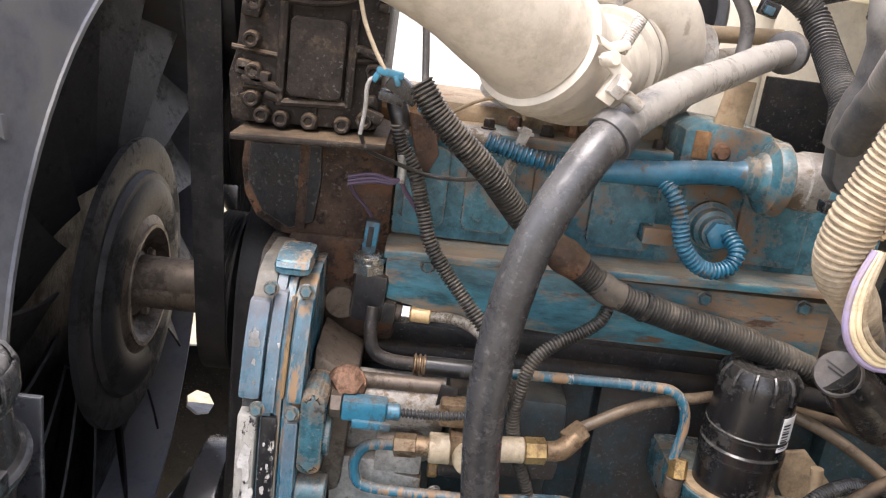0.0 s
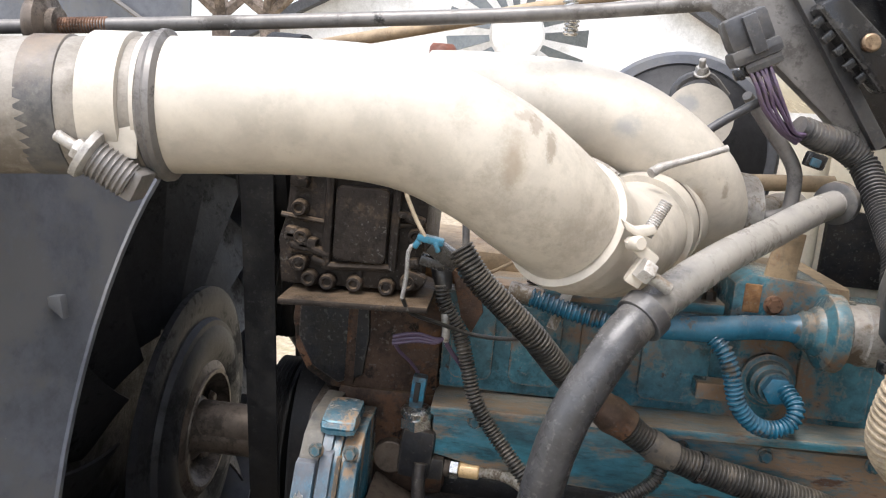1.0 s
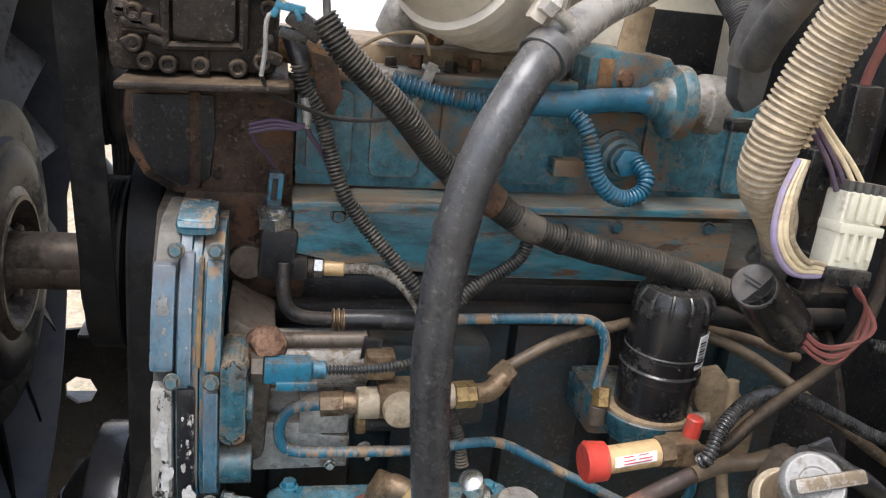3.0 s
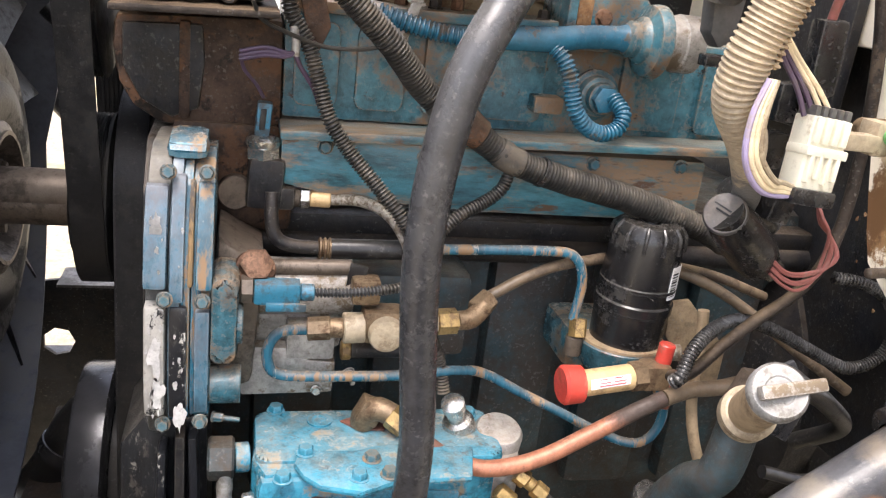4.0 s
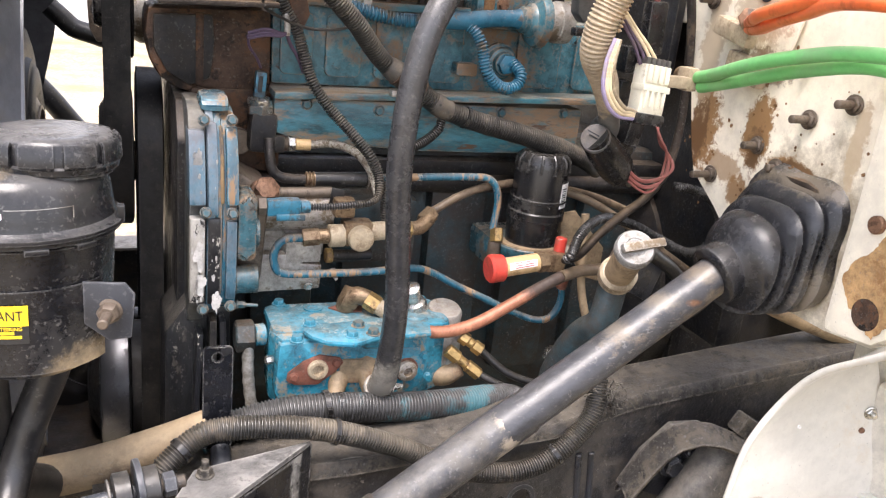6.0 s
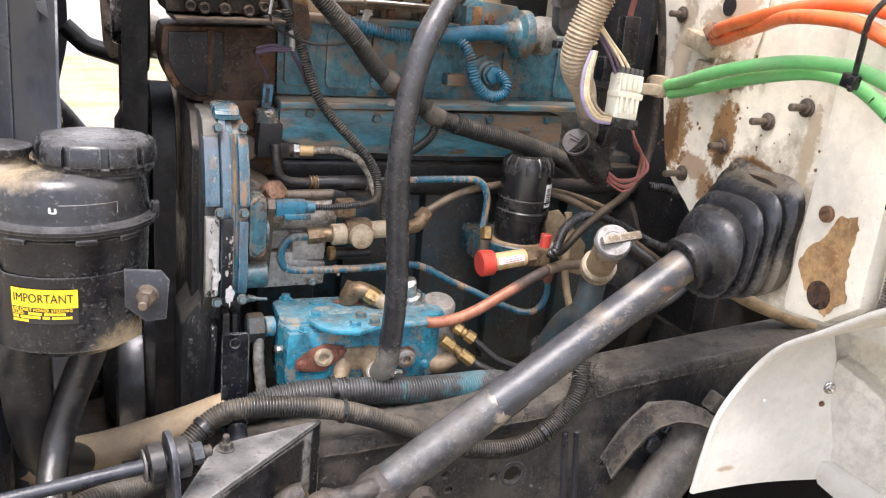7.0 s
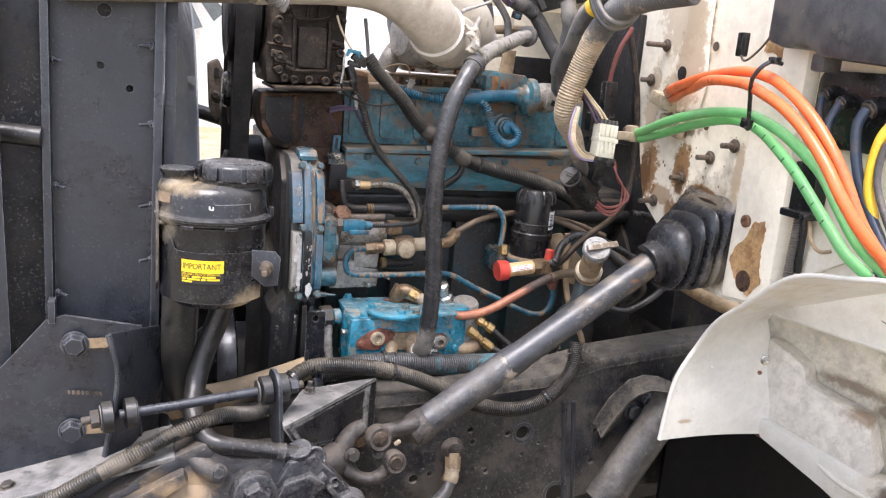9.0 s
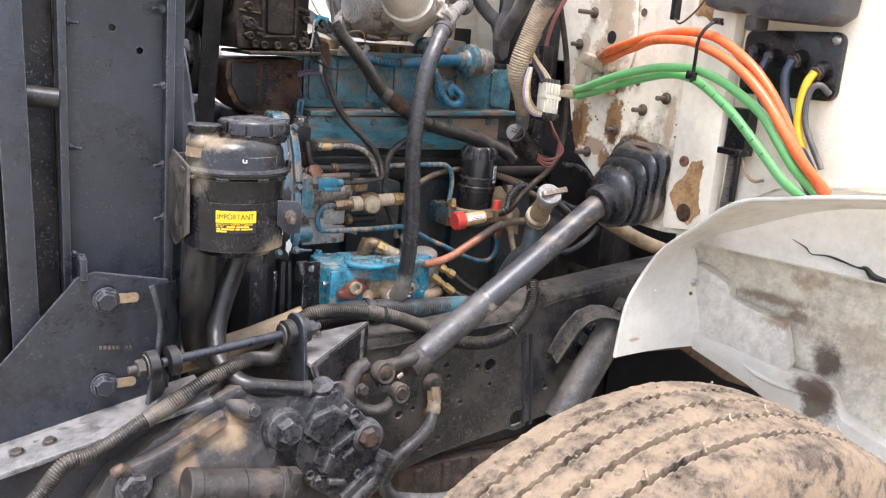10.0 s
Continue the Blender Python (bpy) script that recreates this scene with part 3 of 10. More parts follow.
    me.materials.append(material)
    return me


BASE = {}


def thing(name, at, label, category, group="", kind=""):
    ob = new(name)
    ob.empty_display_size = 0.02
    ob.location = at
    BASE[ob.name] = Vector(at)
    return tagged(ob, label, category, group, kind)


def part(name, geo, material, parent, label=""):
    base = BASE[parent.name]
    ob = new(name, mesh_of(name, geo, M[material], base))
    ob.parent = parent
    BASE[ob.name] = base
    return tagged(ob, label) if label else ob


def single(name, geo, material, label, category, group="", kind=""):
    """A thing that is one mesh."""
    o = Vector(np.array(geo.v).mean(axis=0))
    o.z = min(p[2] for p in geo.v)
    ob = new(name, mesh_of(name, geo, M[material], o))
    ob.location = o
    BASE[ob.name] = o
    return tagged(ob, label, category, group, kind)


SHARED = {}


def bolt(parent, p, d, r=0.008, h=0.006, material="blue", name="bolt", stud=0.0, washer=True):
    """A hex head with a washer, as a part of parent, at p with its head along d."""
    key = (round(r, 4), round(h, 4), material, stud, washer)
    if key not in SHARED:
        g = Geo()
        if washer:
            g.lathe((0, 0, -0.001), (0, 0, 1), [(0, r * 1.2), (0.0018, r * 1.2), (0.0024, r * 1.1)], 18)
        g.lathe((0, 0, 0.0), (0, 0, 1), [(0, r), (h * 0.75, r), (h, r * 0.82)], 6)
        if stud:
            g.lathe((0, 0, h * 0.9), (0, 0, 1), [(0, r * 0.5), (stud, r * 0.5), (stud + 0.001, r * 0.38)], 12)
        SHARED[key] = mesh_of("bolt", g, M[material])
    ob = new(name, SHARED[key])
    ob.parent = parent
    ob.matrix_local = Matrix.Translation(Vector(p) - BASE[parent.name]) @ Vector(d).to_track_quat("Z", "Y").to_matrix().to_4x4() @ pose(0, 0, 0, 0, 0, (len(SHARED) * 17 + p[0] * 900) % 60)
    BASE[ob.name] = BASE[parent.name]
    return ob


def hose(name, pts, r, material, label, category="hose", seg=14, ribs=0.0, depth=0.0, group="", wob=0.0):
    return single(name, Geo().tube(pts, r, seg, 0.006, ribs, depth, True, wob), material, label, category, group)




def facing(y):
    """The pose whose local x, y, z are world x, z and the way towards -y, at depth y."""
    return Matrix(((1, 0, 0, 0), (0, 0, -1, y), (0, 1, 0, 0), (0, 0, 0, 1)))


def facing_x(x):
    """The pose whose local x, y, z are world -y, z and the way towards -x, at that x."""
    return Matrix(((0, 0, -1, x), (-1, 0, 0, 0), (0, 1, 0, 0), (0, 0, 0, 1)))


def rounded(x0, x1, y0, y1, r, k=4):
    out = []
    for cx, cy, a0 in ((x1 - r, y1 - r, 0), (x0 + r, y1 - r, 90), (x0 + r, y0 + r, 180), (x1 - r, y0 + r, 270)):
        for i in range(k + 1):
            a = radians(a0 + 90 * i / k)
            out.append((cx + r * math.cos(a), cy + r * math.sin(a)))
    return out


def plate(outline, holes, depth, m, seg=18):
    """A flat plate with round holes (x, y, r) through it, in the local xy plane of m."""
    bm = bmesh.new()
    loops = [[(p[0], p[1]) for p in outline]]
    loops += [[(x + r * math.cos(2 * math.pi * i / seg), y + r * math.sin(2 * math.pi * i / seg)) for i in range(seg)] for x, y, r in holes]
    edges, rings = [], []
    for lp in loops:
        vs = [bm.verts.new((*p, 0)) for p in lp]
        rings.append(vs)
        edges += [bm.edges.new((vs[i], vs[(i + 1) % len(vs)])) for i in range(len(vs))]
    bmesh.ops.triangle_fill(bm, edges=edges, use_beauty=True, use_dissolve=False)
    bm.verts.index_update()
    g, n = Geo(), len(bm.verts)
    vs = [v.co.copy() for v in bm.verts]
    fs = [[v.index for v in f.verts] for f in bm.faces]
    allv = [m @ v for v in vs] + [m @ (v + Vector((0, 0, depth))) for v in vs]
    allf = fs + [[i + n for i in reversed(f)] for f in fs]
    for ring in rings:
        k = len(ring)
        for i in range(k):
            a, b = ring[i].index, ring[(i + 1) % k].index
            allf.append([a, b, b + n, a + n])
    bm.free()
    return g.add(allv, allf)


def loop_belt(c1, r1, c2, r2, x0, x1, th=0.006, n=28):
    """A belt round two pulleys whose axes lie along x; centres are (y, z)."""
    g = Geo()
    a1, a2 = Vector(c1), Vector(c2)
    d = (a2 - a1)
    base = math.atan2(d.y, d.x)
    off = math.acos(max(-1, min(1, (r1 - r2) / d.length)))
    inner = []
    for i in range(n + 1):
        a = base + off + (2 * math.pi - 2 * off) * i / n
        inner.append((a1, r1, a))
    for i in range(n + 1):
        a = base - off + 2 * off * i / n
        inner.append((a2, r2, a))
    k, vs = len(inner), []
    for c, r, a in inner:
        for x, t in ((x0, 0), (x1, 0), (x1, th), (x0, th)):
            vs.append((x, c.x + (r + t) * math.cos(a), c.y + (r + t) * math.sin(a)))
    fs = []
    for i in range(k):
        j = (i + 1) % k
        for q in range(4):
            w = (q + 1) % 4
            fs.append((i * 4 + q, i * 4 + w, j * 4 + w, j * 4 + q))
    return g.add(vs, fs)


# ---- ground and distance ----
g = Geo()
N = 40
for i in range(N + 1):
    for j in range(N + 1):
        x, y = (i / N - 0.5), (j / N - 0.5)
        x, y = math.copysign(abs(x * 2) ** 3, x) * 300, math.copysign(abs(y * 2) ** 3, y) * 300
        g.v.append((x, y, 0.055 + 0.03 * noise.noise(Vector((x * 0.8, y * 0.8, 0)))))
g.f = [(i * (N + 1) + j, (i + 1) * (N + 1) + j, (i + 1) * (N + 1) + j + 1, i * (N + 1) + j + 1) for i in range(N) for j in range(N)]
tagged(new("ground", mesh_of("ground", g, M["ground"])), "bare sandy ground with patches of dry grass", "ground", "", "structure")

house = thing("barn", (0, 16, 0), "white gabled barn with dark roof edges standing behind the truck", "barn")
g = Geo()
g.prism([(-7.0, 0), (7.0, 0), (7.0, 1.6), (0.0, 5.4), (-7.0, 1.6)], -8.0, facing(16.0))
part("wall", g, "house", house)
for s in (-1, 1):
    g = Geo()
    g.prism([(0, 5.62), (s * 7.6, 1.45), (s * 7.6, 1.25), (0, 5.40)], -8.4, facing(15.7))
    part("roof", g, "roof", house)
wheel = thing("wind_wheel", (0, 15.4, 3.7), "galvanised wind pump wheel hung on the barn gable", "wind wheel")
part("hub", Geo().lathe((-0.04, 15.62, 3.08), (0, -1, 0), [(0, 0.46), (0.1, 0.46), (0.12, 0.42)], 36), "house", wheel, "white painted round hub")
part("axle", Geo().cyl((-0.04, 15.55, 3.08), (-0.04, 16.1, 3.08), 0.05, 12), "galv", wheel)
vane_mesh = mesh_of("vane", Geo().prism([(-0.055, 0.50), (0.055, 0.50), (0.155, 1.27), (-0.155, 1.27)], 0.02, Matrix()), M["vane"])
for i in range(15):
    ob = new("vane", vane_mesh)
    ob.parent = wheel
    ob.matrix_local = Matrix.Translation(Vector((-0.04, 15.5, 3.08)) - BASE[wheel.name]) @ facing(0) @ pose(0, 0, 0, 0, 14, 24 * i + 7)


def bare_tree(at, h, seed, label):
    rnd = random.Random(seed)
    tr = thing("bare_tree", at, label, "tree", "bare trees beyond the barn")
    trunk, limbs = Geo(), Geo()
    top = Vector(at) + Vector((rnd.uniform(-0.4, 0.4), 0, h * 0.45))
    trunk.tube([Vector(at), Vector(at).lerp(top, 0.5) + Vector((0.1, 0, 0)), top], [h * 0.035, h * 0.028, h * 0.022], 10, 0.3)

    def grow(p, d, ln, r, lvl):
        q = p + d * ln
        mid = p.lerp(q, 0.5) + Vector((rnd.uniform(-1, 1), rnd.uniform(-1, 1), rnd.uniform(-0.4, 0.8))) * ln * 0.12
        limbs.tube([p, mid, q], [r, r * 0.8, r * 0.55], 6, ln / 4)
        if lvl < 4:
            for _ in range(3 if lvl < 3 else 2):
                dd = (d + Vector((rnd.uniform(-1, 1), rnd.uniform(-1, 1), rnd.uniform(-0.35, 0.9))) * 0.85).normalized()
                grow(mid.lerp(q, rnd.uniform(0.2, 1.0)), dd, ln * rnd.uniform(0.55, 0.8), r * 0.55, lvl + 1)
    for _ in range(5):
        grow(top, Vector((rnd.uniform(-1, 1), rnd.uniform(-0.6, 0.6), rnd.uniform(0.2, 1.0))).normalized(), h * 0.3, h * 0.015, 0)
    part("trunk", trunk, "bark", tr)
    part("crown", limbs, "bark", tr, "leafless crown of thin branches")


bare_tree((-3.35, 12, 0), 6.2, 3, "leafless grey tree with forked limbs beside the barn")
bare_tree((-4.7, 13, 0), 6.2, 5, "tall leafless tree with thin branches")
bare_tree((5.0, 27, 0), 9.0, 8, "leafless tree rising behind the barn roof")

fp = thing("hood_side_panel", (-1.1, 2.1, 1.95), "grey steel hood side panel with a small hole", "panel")
part("sheet", plate([(-1.60, 2.02), (-0.757, 2.045), (-0.757, 3.1), (-1.60, 3.1)], [(-0.807, 2.142, 0.011)], -0.012, facing(2.1)), "shroud", fp)
part("hinge_post", Geo().box((-1.50, 2.13, 1.05), (0.06, 0.05, 2.1), (0, 0, 0), 0.006), "shroud", fp)
part("stay_wire", Geo().tube([(-1.25, 2.08, 2.30), (-1.0, 2.08, 2.14), (-0.80, 2.08, 2.02)], 0.006, 8, 0.05), "channel", fp)

# ---- chassis ----
rail = thing("frame_rail", (0.6, 0.74, 0.75), "black steel chassis rail, dusty, with bolt holes", "chassis rail")
outline = [(-0.30, 0.66), (0.22, 0.775), (0.56, 0.82), (2.6, 0.84), (2.6, 1.36), (0.75, 1.185), (0.53, 1.150), (0.38, 1.112), (-0.30, 1.09)]
holes = [(0.342, 0.988, 0.017), (0.444, 0.824, 0.024), (0.305, 0.989, 0.008), (0.345, 0.935, 0.006), (0.385, 0.96, 0.005), (0.088, 0.898, 0.011), (0.125, 0.907, 0.007),
         (0.213, 1.005, 0.008), (0.221, 0.975, 0.008), (0.204, 0.815, 0.008), (0.154, 0.80, 0.009), (0.53, 0.90, 0.008), (0.53, 0.98, 0.007), (0.26, 0.90, 0.007)]
part("web", plate(outline, holes, -0.009, facing(0.72)), "web", rail)
TOPZ = [(-0.30, 1.098), (0.05, 1.100), (0.38, 1.122), (0.53, 1.161), (0.75, 1.186), (1.2, 1.23), (2.6, 1.361)]
part("flange", Geo().sheet([[(x, 0.722 + 0.088 * v - 0.012 * math.cos(a), z - 0.022 + 0.024 * math.sin(a)) for x, z in TOPZ] for v, a in ((0, 0), (0, 0.4), (0, 0.8), (0, 1.2), (0.08, 1.571), (0.5, 1.571), (1.0, 1.571))], 0.008), "dusttop", rail, "dusty rounded upper flange")
for x in (0.468, 0.492):
    part("seam", Geo().cyl((x, 0.722, 0.80), (x - 0.03, 0.720, 1.06), 0.006, 10), "frame", rail)
part("hole_lip", Geo().lathe((0.342, 0.7225, 0.988), (0, -1, 0), [(0, 0.026), (0.004, 0.026), (0.004, 0.018), (0.0, 0.018)], 28, False), "frame", rail)
part("hole_lip", Geo().lathe((0.444, 0.7225, 0.824), (0, -1, 0), [(0, 0.033), (0.003, 0.033), (0.003, 0.025), (0.0, 0.025)], 28, False), "frame", rail)
single("far_frame_rail", Geo().box((0.7, 2.02, 0.66), (3.6, 0.09, 0.24), (0, 0, 0), 0.006), "frame", "black chassis rail on the far side of the engine", "chassis rail")
horn = thing("frame_horn", (-0.9, 0.6, 0.9), "black front end of the chassis with a worn dusty top", "chassis rail")
part("web", Geo().box((-0.90, 0.60, 0.885), (0.95, 0.08, 0.20), (0, -12.3, 0), 0.004), "frame", horn)
part("flange", Geo().box((-0.885, 0.578, 1.000), (0.96, 0.125, 0.010), (0, -12.3, 0), 0.003), "worn_top", horn, "worn dusty top flange")
for x in (-0.73, -0.68):
    bolt(horn, (x, 0.565, 1.039 + (x + 0.73) * 0.218), (-0.2, -0.1, 1), 0.011, 0.008, "joint")

single("front_crossmember", Geo().box((-0.68, 1.35, 0.72), (0.16, 1.16, 0.20), (0, 0, 0), 0.02), "frame", "black front crossmember below the radiator", "crossmember")
sp = thing("leaf_spring", (0.41, 0.80, 0.60), "muddy brown front leaf spring under the rail", "spring")
for k in range(5):
    h = 0.62 - 0.09 * k
    part("leaf", Geo().tube([(0.41 - h * 1.25, 0.79, 0.70 - 0.022 * k + 0.10 * h), (0.41 - h * 0.6, 0.79, 0.70 - 0.022 * k + 0.02 * h), (0.41, 0.79, 0.70 - 0.022 * k), (0.41 + h * 0.6, 0.79, 0.70 - 0.022 * k + 0.02 * h), (0.41 + h * 1.25, 0.79, 0.70 - 0.022 * k + 0.10 * h)], 0.026, 8, 0.05, wob=0.12), "browncast", sp)
part("shackle_plate", Geo().box((0.25, 0.755, 0.665), (0.30, 0.05, 0.15), (0, 4, 0), 0.02), "mudplate", sp, "mud-caked spring plate")
for x in (0.16, 0.24, 0.33):
    part("u_bolt", Geo().cyl((x, 0.735, 0.56), (x, 0.730, 0.735), 0.012, 12), "mudplate", sp)
pan = thing("oil_pan", (0.35, 1.38, 0.51), "oily black engine oil pan with a bolted flange", "oil pan")
part("sump", Geo().box((0.35, 1.38, 0.67), (1.5, 0.53, 0.32), (0, 0, 0), 0.05), "grime", pan)
part("flange", Geo().box((0.35, 1.38, 0.838), (1.52, 0.57, 0.016), (0, 0, 0), 0.004), "grime", pan)
for k in range(9):
    bolt(pan, (-0.32 + 0.165 * k, 1.112, 0.829), (0, 0, -1), 0.011, 0.010, "grime")
single("front_axle", Geo().tube([(0.118, 0.06, 0.66), (0.118, 0.30, 0.60), (0.118, 0.6, 0.52), (0.118, 1.3, 0.48), (0.118, 1.9, 0.52), (0.118, 2.3, 0.62)], 0.06, 12, 0.05), "tanpipe", "dirty steel front axle beam", "axle")
# ---- engine ----
eng = thing("engine", (0.3, 1.3, 0.75), "blue inline diesel engine, paint flaking to rust and tan dust", "engine")
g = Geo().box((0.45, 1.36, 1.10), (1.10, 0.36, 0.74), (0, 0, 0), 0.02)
part("crankcase", g, "blue_dark", eng, "dark blue crankcase with brown patches")
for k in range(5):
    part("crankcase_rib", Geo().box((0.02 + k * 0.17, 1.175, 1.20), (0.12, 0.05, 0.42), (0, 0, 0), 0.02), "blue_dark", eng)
part("pan_rail", Geo().box((0.45, 1.17, 1.435), (1.0, 0.06, 0.03), (0, 0, 0), 0.008), "grime", eng)
part("oil_pan", Geo().box((0.40, 1.36, 0.62), (0.95, 0.34, 0.26), (0, 0, 0), 0.03), "grime", eng)
g = Geo()
g.prism([(-0.02, 1.505), (0.03, 1.495), (0.10, 1.486), (0.25, 1.479), (0.44, 1.479), (0.56, 1.479), (0.56, 1.568), (-0.02, 1.565)], 0.11, facing(1.19), 0.008)
part("side_cover", g, "blue_dust", eng, "blue side cover with tan dust on its ledge")
g = Geo().prism([(-0.022, 1.565), (0.60, 1.580), (0.60, 1.592), (-0.022, 1.577)], 0.14, facing(1.20), 0.003)
part("deck_flange", g, "blue_dust", eng, "rusty tan deck flange")
g = Geo().box((0.30, 1.22, 1.650), (0.64, 0.20, 0.132), (0, -0.6, 0), 0.006)
part("head", g, "blue", eng, "blue cylinder head")
for x, w in ((0.02, 0.055), (0.10, 0.062), (0.18, 0.05), (0.275, 0.085), (0.47, 0.09), (0.57, 0.05)):
    part("head_pad", Geo().prism(rounded(x - w / 2, x + w / 2, 1.598, 1.702, 0.012), 0.012, facing(1.124), 0.003), "blue", eng)
part("gasket_ledge", Geo().box((0.24, 1.19, 1.722), (0.50, 0.15, 0.014), (0, -1.0, 0), 0.003), "blue_dust", eng, "tan dusty top ledge")
part("valve_cover", Geo().box((0.20, 1.30, 1.733), (0.62, 0.20, 0.036), (0, 0, 0), 0.012), "tancast", eng, "dusty tan rocker cover")
part("manifold_block", Geo().prism([(0.325, 1.70), (0.455, 1.70), (0.462, 1.735), (0.432, 1.772), (0.345, 1.778), (0.325, 1.765)], 0.10, facing(1.19), 0.006), "blue", eng)
part("front_casting", Geo().prism([(-0.215, 1.69), (-0.02, 1.70), (-0.018, 1.56), (-0.13, 1.557), (-0.165, 1.562), (-0.195, 1.58), (-0.212, 1.61), (-0.218, 1.65)], 0.16, facing(1.28), 0.014), "rustcast", eng, "rusty brown front casting")
part("front_rib", Geo().box((-0.135, 1.125, 1.63), (0.014, 0.03, 0.115), (0, 0, 0), 0.005), "rustcast", eng)
# thin near-black overlay added to darken the casting's left half
part("front_cover", Geo().prism([(-0.205, 1.68), (-0.115, 1.685), (-0.112, 1.64), (-0.118, 1.585), (-0.150, 1.572), (-0.185, 1.592), (-0.205, 1.63)], 0.010, facing(1.122), 0.004), "grime", eng, "dark overlay on the left half of the front casting")
part("lower_casting", Geo().box((-0.075, 1.19, 1.50), (0.150, 0.15, 0.14), (0, 0, 0), 0.012), "rustcast", eng)
part("plug", Geo().cyl((-0.072, 1.12, 1.484), (-0.072, 1.100, 1.484), 0.022, 24), "hub", eng, "tan pressed core plug")
for p in ((0.034, 1.062, 1.562), (0.16, 1.062, 1.556), (0.29, 1.064, 1.558), (0.391, 1.064, 1.562), (0.52, 1.064, 1.565)):
    bolt(eng, (p[0], 1.08, p[2] - 0.006), (0, -1, 0), 0.0085, 0.008, "blue")
for x in (0.09, 0.165, 0.24, 0.31):
    bolt(eng, (x, 1.135, 1.73), (0, 0, 1), 0.008, 0.012, "browncast")
    part("stud_nut", Geo().hexa((x + 0.035, 1.16, 1.728), (x + 0.035, 1.16, 1.745), 0.009), "rustbolt", eng)
part("lifting_strap", Geo().prism([(0.352, 1.725), (0.392, 1.725), (0.400, 1.83), (0.366, 1.83)], 0.005, facing(1.098), 0.0015), "tancast", eng, "tan steel strap")
bolt(eng, (0.374, 1.09, 1.742), (0, -1, 0), 0.010, 0.008, "rustbolt")
part("rust_tab", Geo().box((0.348, 1.092, 1.748), (0.02, 0.008, 0.035), (0, 0, 0), 0.002), "rust", eng)
part("pad_boss", Geo().box((0.318, 1.10, 1.627), (0.04, 0.03, 0.022), (0, 0, 0), 0.004), "blue", eng)
part("small_bracket", Geo().box((0.185, 1.055, 1.585), (0.03, 0.02, 0.012), (0, 0, 0), 0.003), "alu", eng)
part("front_plate", Geo().prism([(-1.60, 0.80), (-1.03, 0.80), (-1.03, 1.50), (-1.08, 1.555), (-1.60, 1.57)], 0.030, facing_x(-0.145), 0.006), "grime", eng, "oily dark front plate")
part("lower_rail", Geo().cyl((-0.05, 1.15, 1.405), (0.9, 1.15, 1.405), 0.02, 16), "grime", eng)

# front gear case
case = thing("gear_case", (-0.13, 1.0, 1.0), "blue timing gear case with rust runs and chipped paint", "gear case")
CASE = [(-1.12, 1.24), (-1.10, 1.562), (-1.03, 1.565), (-0.99, 1.556), (-0.966, 1.530), (-0.942, 1.485), (-0.928, 1.43), (-0.924, 1.36), (-0.925, 1.29), (-0.934, 1.262), (-0.96, 1.242)]


def grown(o):
    return [(x + o * (1 if x > -1.05 else 0), z + (o if z > 1.54 else 0)) for x, z in CASE]


FRONT = [(-1.14, 1.215), (-1.12, 1.560), (-1.03, 1.563), (-0.995, 1.554), (-0.972, 1.530), (-0.955, 1.49), (-0.946, 1.43), (-0.942, 1.36), (-0.943, 1.29), (-0.952, 1.255), (-0.975, 1.22)]
part("rear_flange", Geo().prism(grown(-0.010), 0.022, facing_x(-0.093), 0.003), "blue_chip", case)
part("middle_flange", Geo().prism(grown(-0.006), 0.010, facing_x(-0.1155), 0.0025), "blue_chip", case, "blue flange streaked with orange rust")
part("middle_flange", Geo().prism(grown(-0.002), 0.012, facing_x(-0.126), 0.003), "cover_blue", case)
part("front_cover", Geo().prism(FRONT, 0.025, facing_x(-0.138), 0.005), "cover_face", case, "dull grey front cover")


def ridge(z0, z1, x0, x1, o, k=9):
    """A rounded rim that follows the curved edge of the case between two heights."""
    edge = []
    for i in range(k + 1):
        z = z0 + (z1 - z0) * i / k
        for a, b in zip(CASE[3:], CASE[4:]):
            if b[1] <= z <= a[1]:
                edge.append((a[0] + (b[0] - a[0]) * (z - a[1]) / (b[1] - a[1]) + o, z))
                break
    return Geo().prism(edge + [(y - 0.05, z) for y, z in reversed(edge)], x1 - x0, facing_x(x1), 0.004)


part("cover_rim", ridge(1.425, 1.530, -0.164, -0.140, 0.003), "cover_blue", case, "faded blue-grey upper rim")
part("cover_rim", ridge(1.268, 1.405, -0.163, -0.141, 0.002), "chip_grey", case, "pale grey lower rim with black paint remains")
part("cover_rim", ridge(1.264, 1.405, -0.137, -0.118, 0.001), "chipped", case, "black middle rim with paint chipped to grey")
part("cover_rim", ridge(1.410, 1.540, -0.137, -0.122, 0.003), "cover_blue", case)
part("rear_rim", ridge(1.425, 1.535, -0.110, -0.092, 0.003), "blue_chip", case, "blue upper block with rust runs")
part("rear_rim", ridge(1.272, 1.400, -0.110, -0.094, 0.001), "cover_blue", case, "dull blue lower block")
part("rust_run", ridge(1.425, 1.535, -0.1190, -0.1125, -0.0035), "rust_run", case, "orange rust run between the flanges")
part("top_boss", Geo().prism([(-1.06, 1.555), (-0.992, 1.552), (-0.985, 1.564), (-1.00, 1.576), (-1.06, 1.578)], 0.044, facing_x(-0.101), 0.011), "blue_chip", case)
rnd = random.Random(11)
for q in range(26):
    z = rnd.uniform(1.275, 1.40) if q % 4 else rnd.uniform(1.43, 1.50)
    yy = 0.9205 if z < 1.42 else 0.9215 + (z - 1.42) * 0.26
    s_ = rnd.uniform(0.0015, 0.006) if q else 0.015
    ph = rnd.uniform(0, 9)
    out = []
    for i in range(22):
        a = 2 * math.pi * i / 22
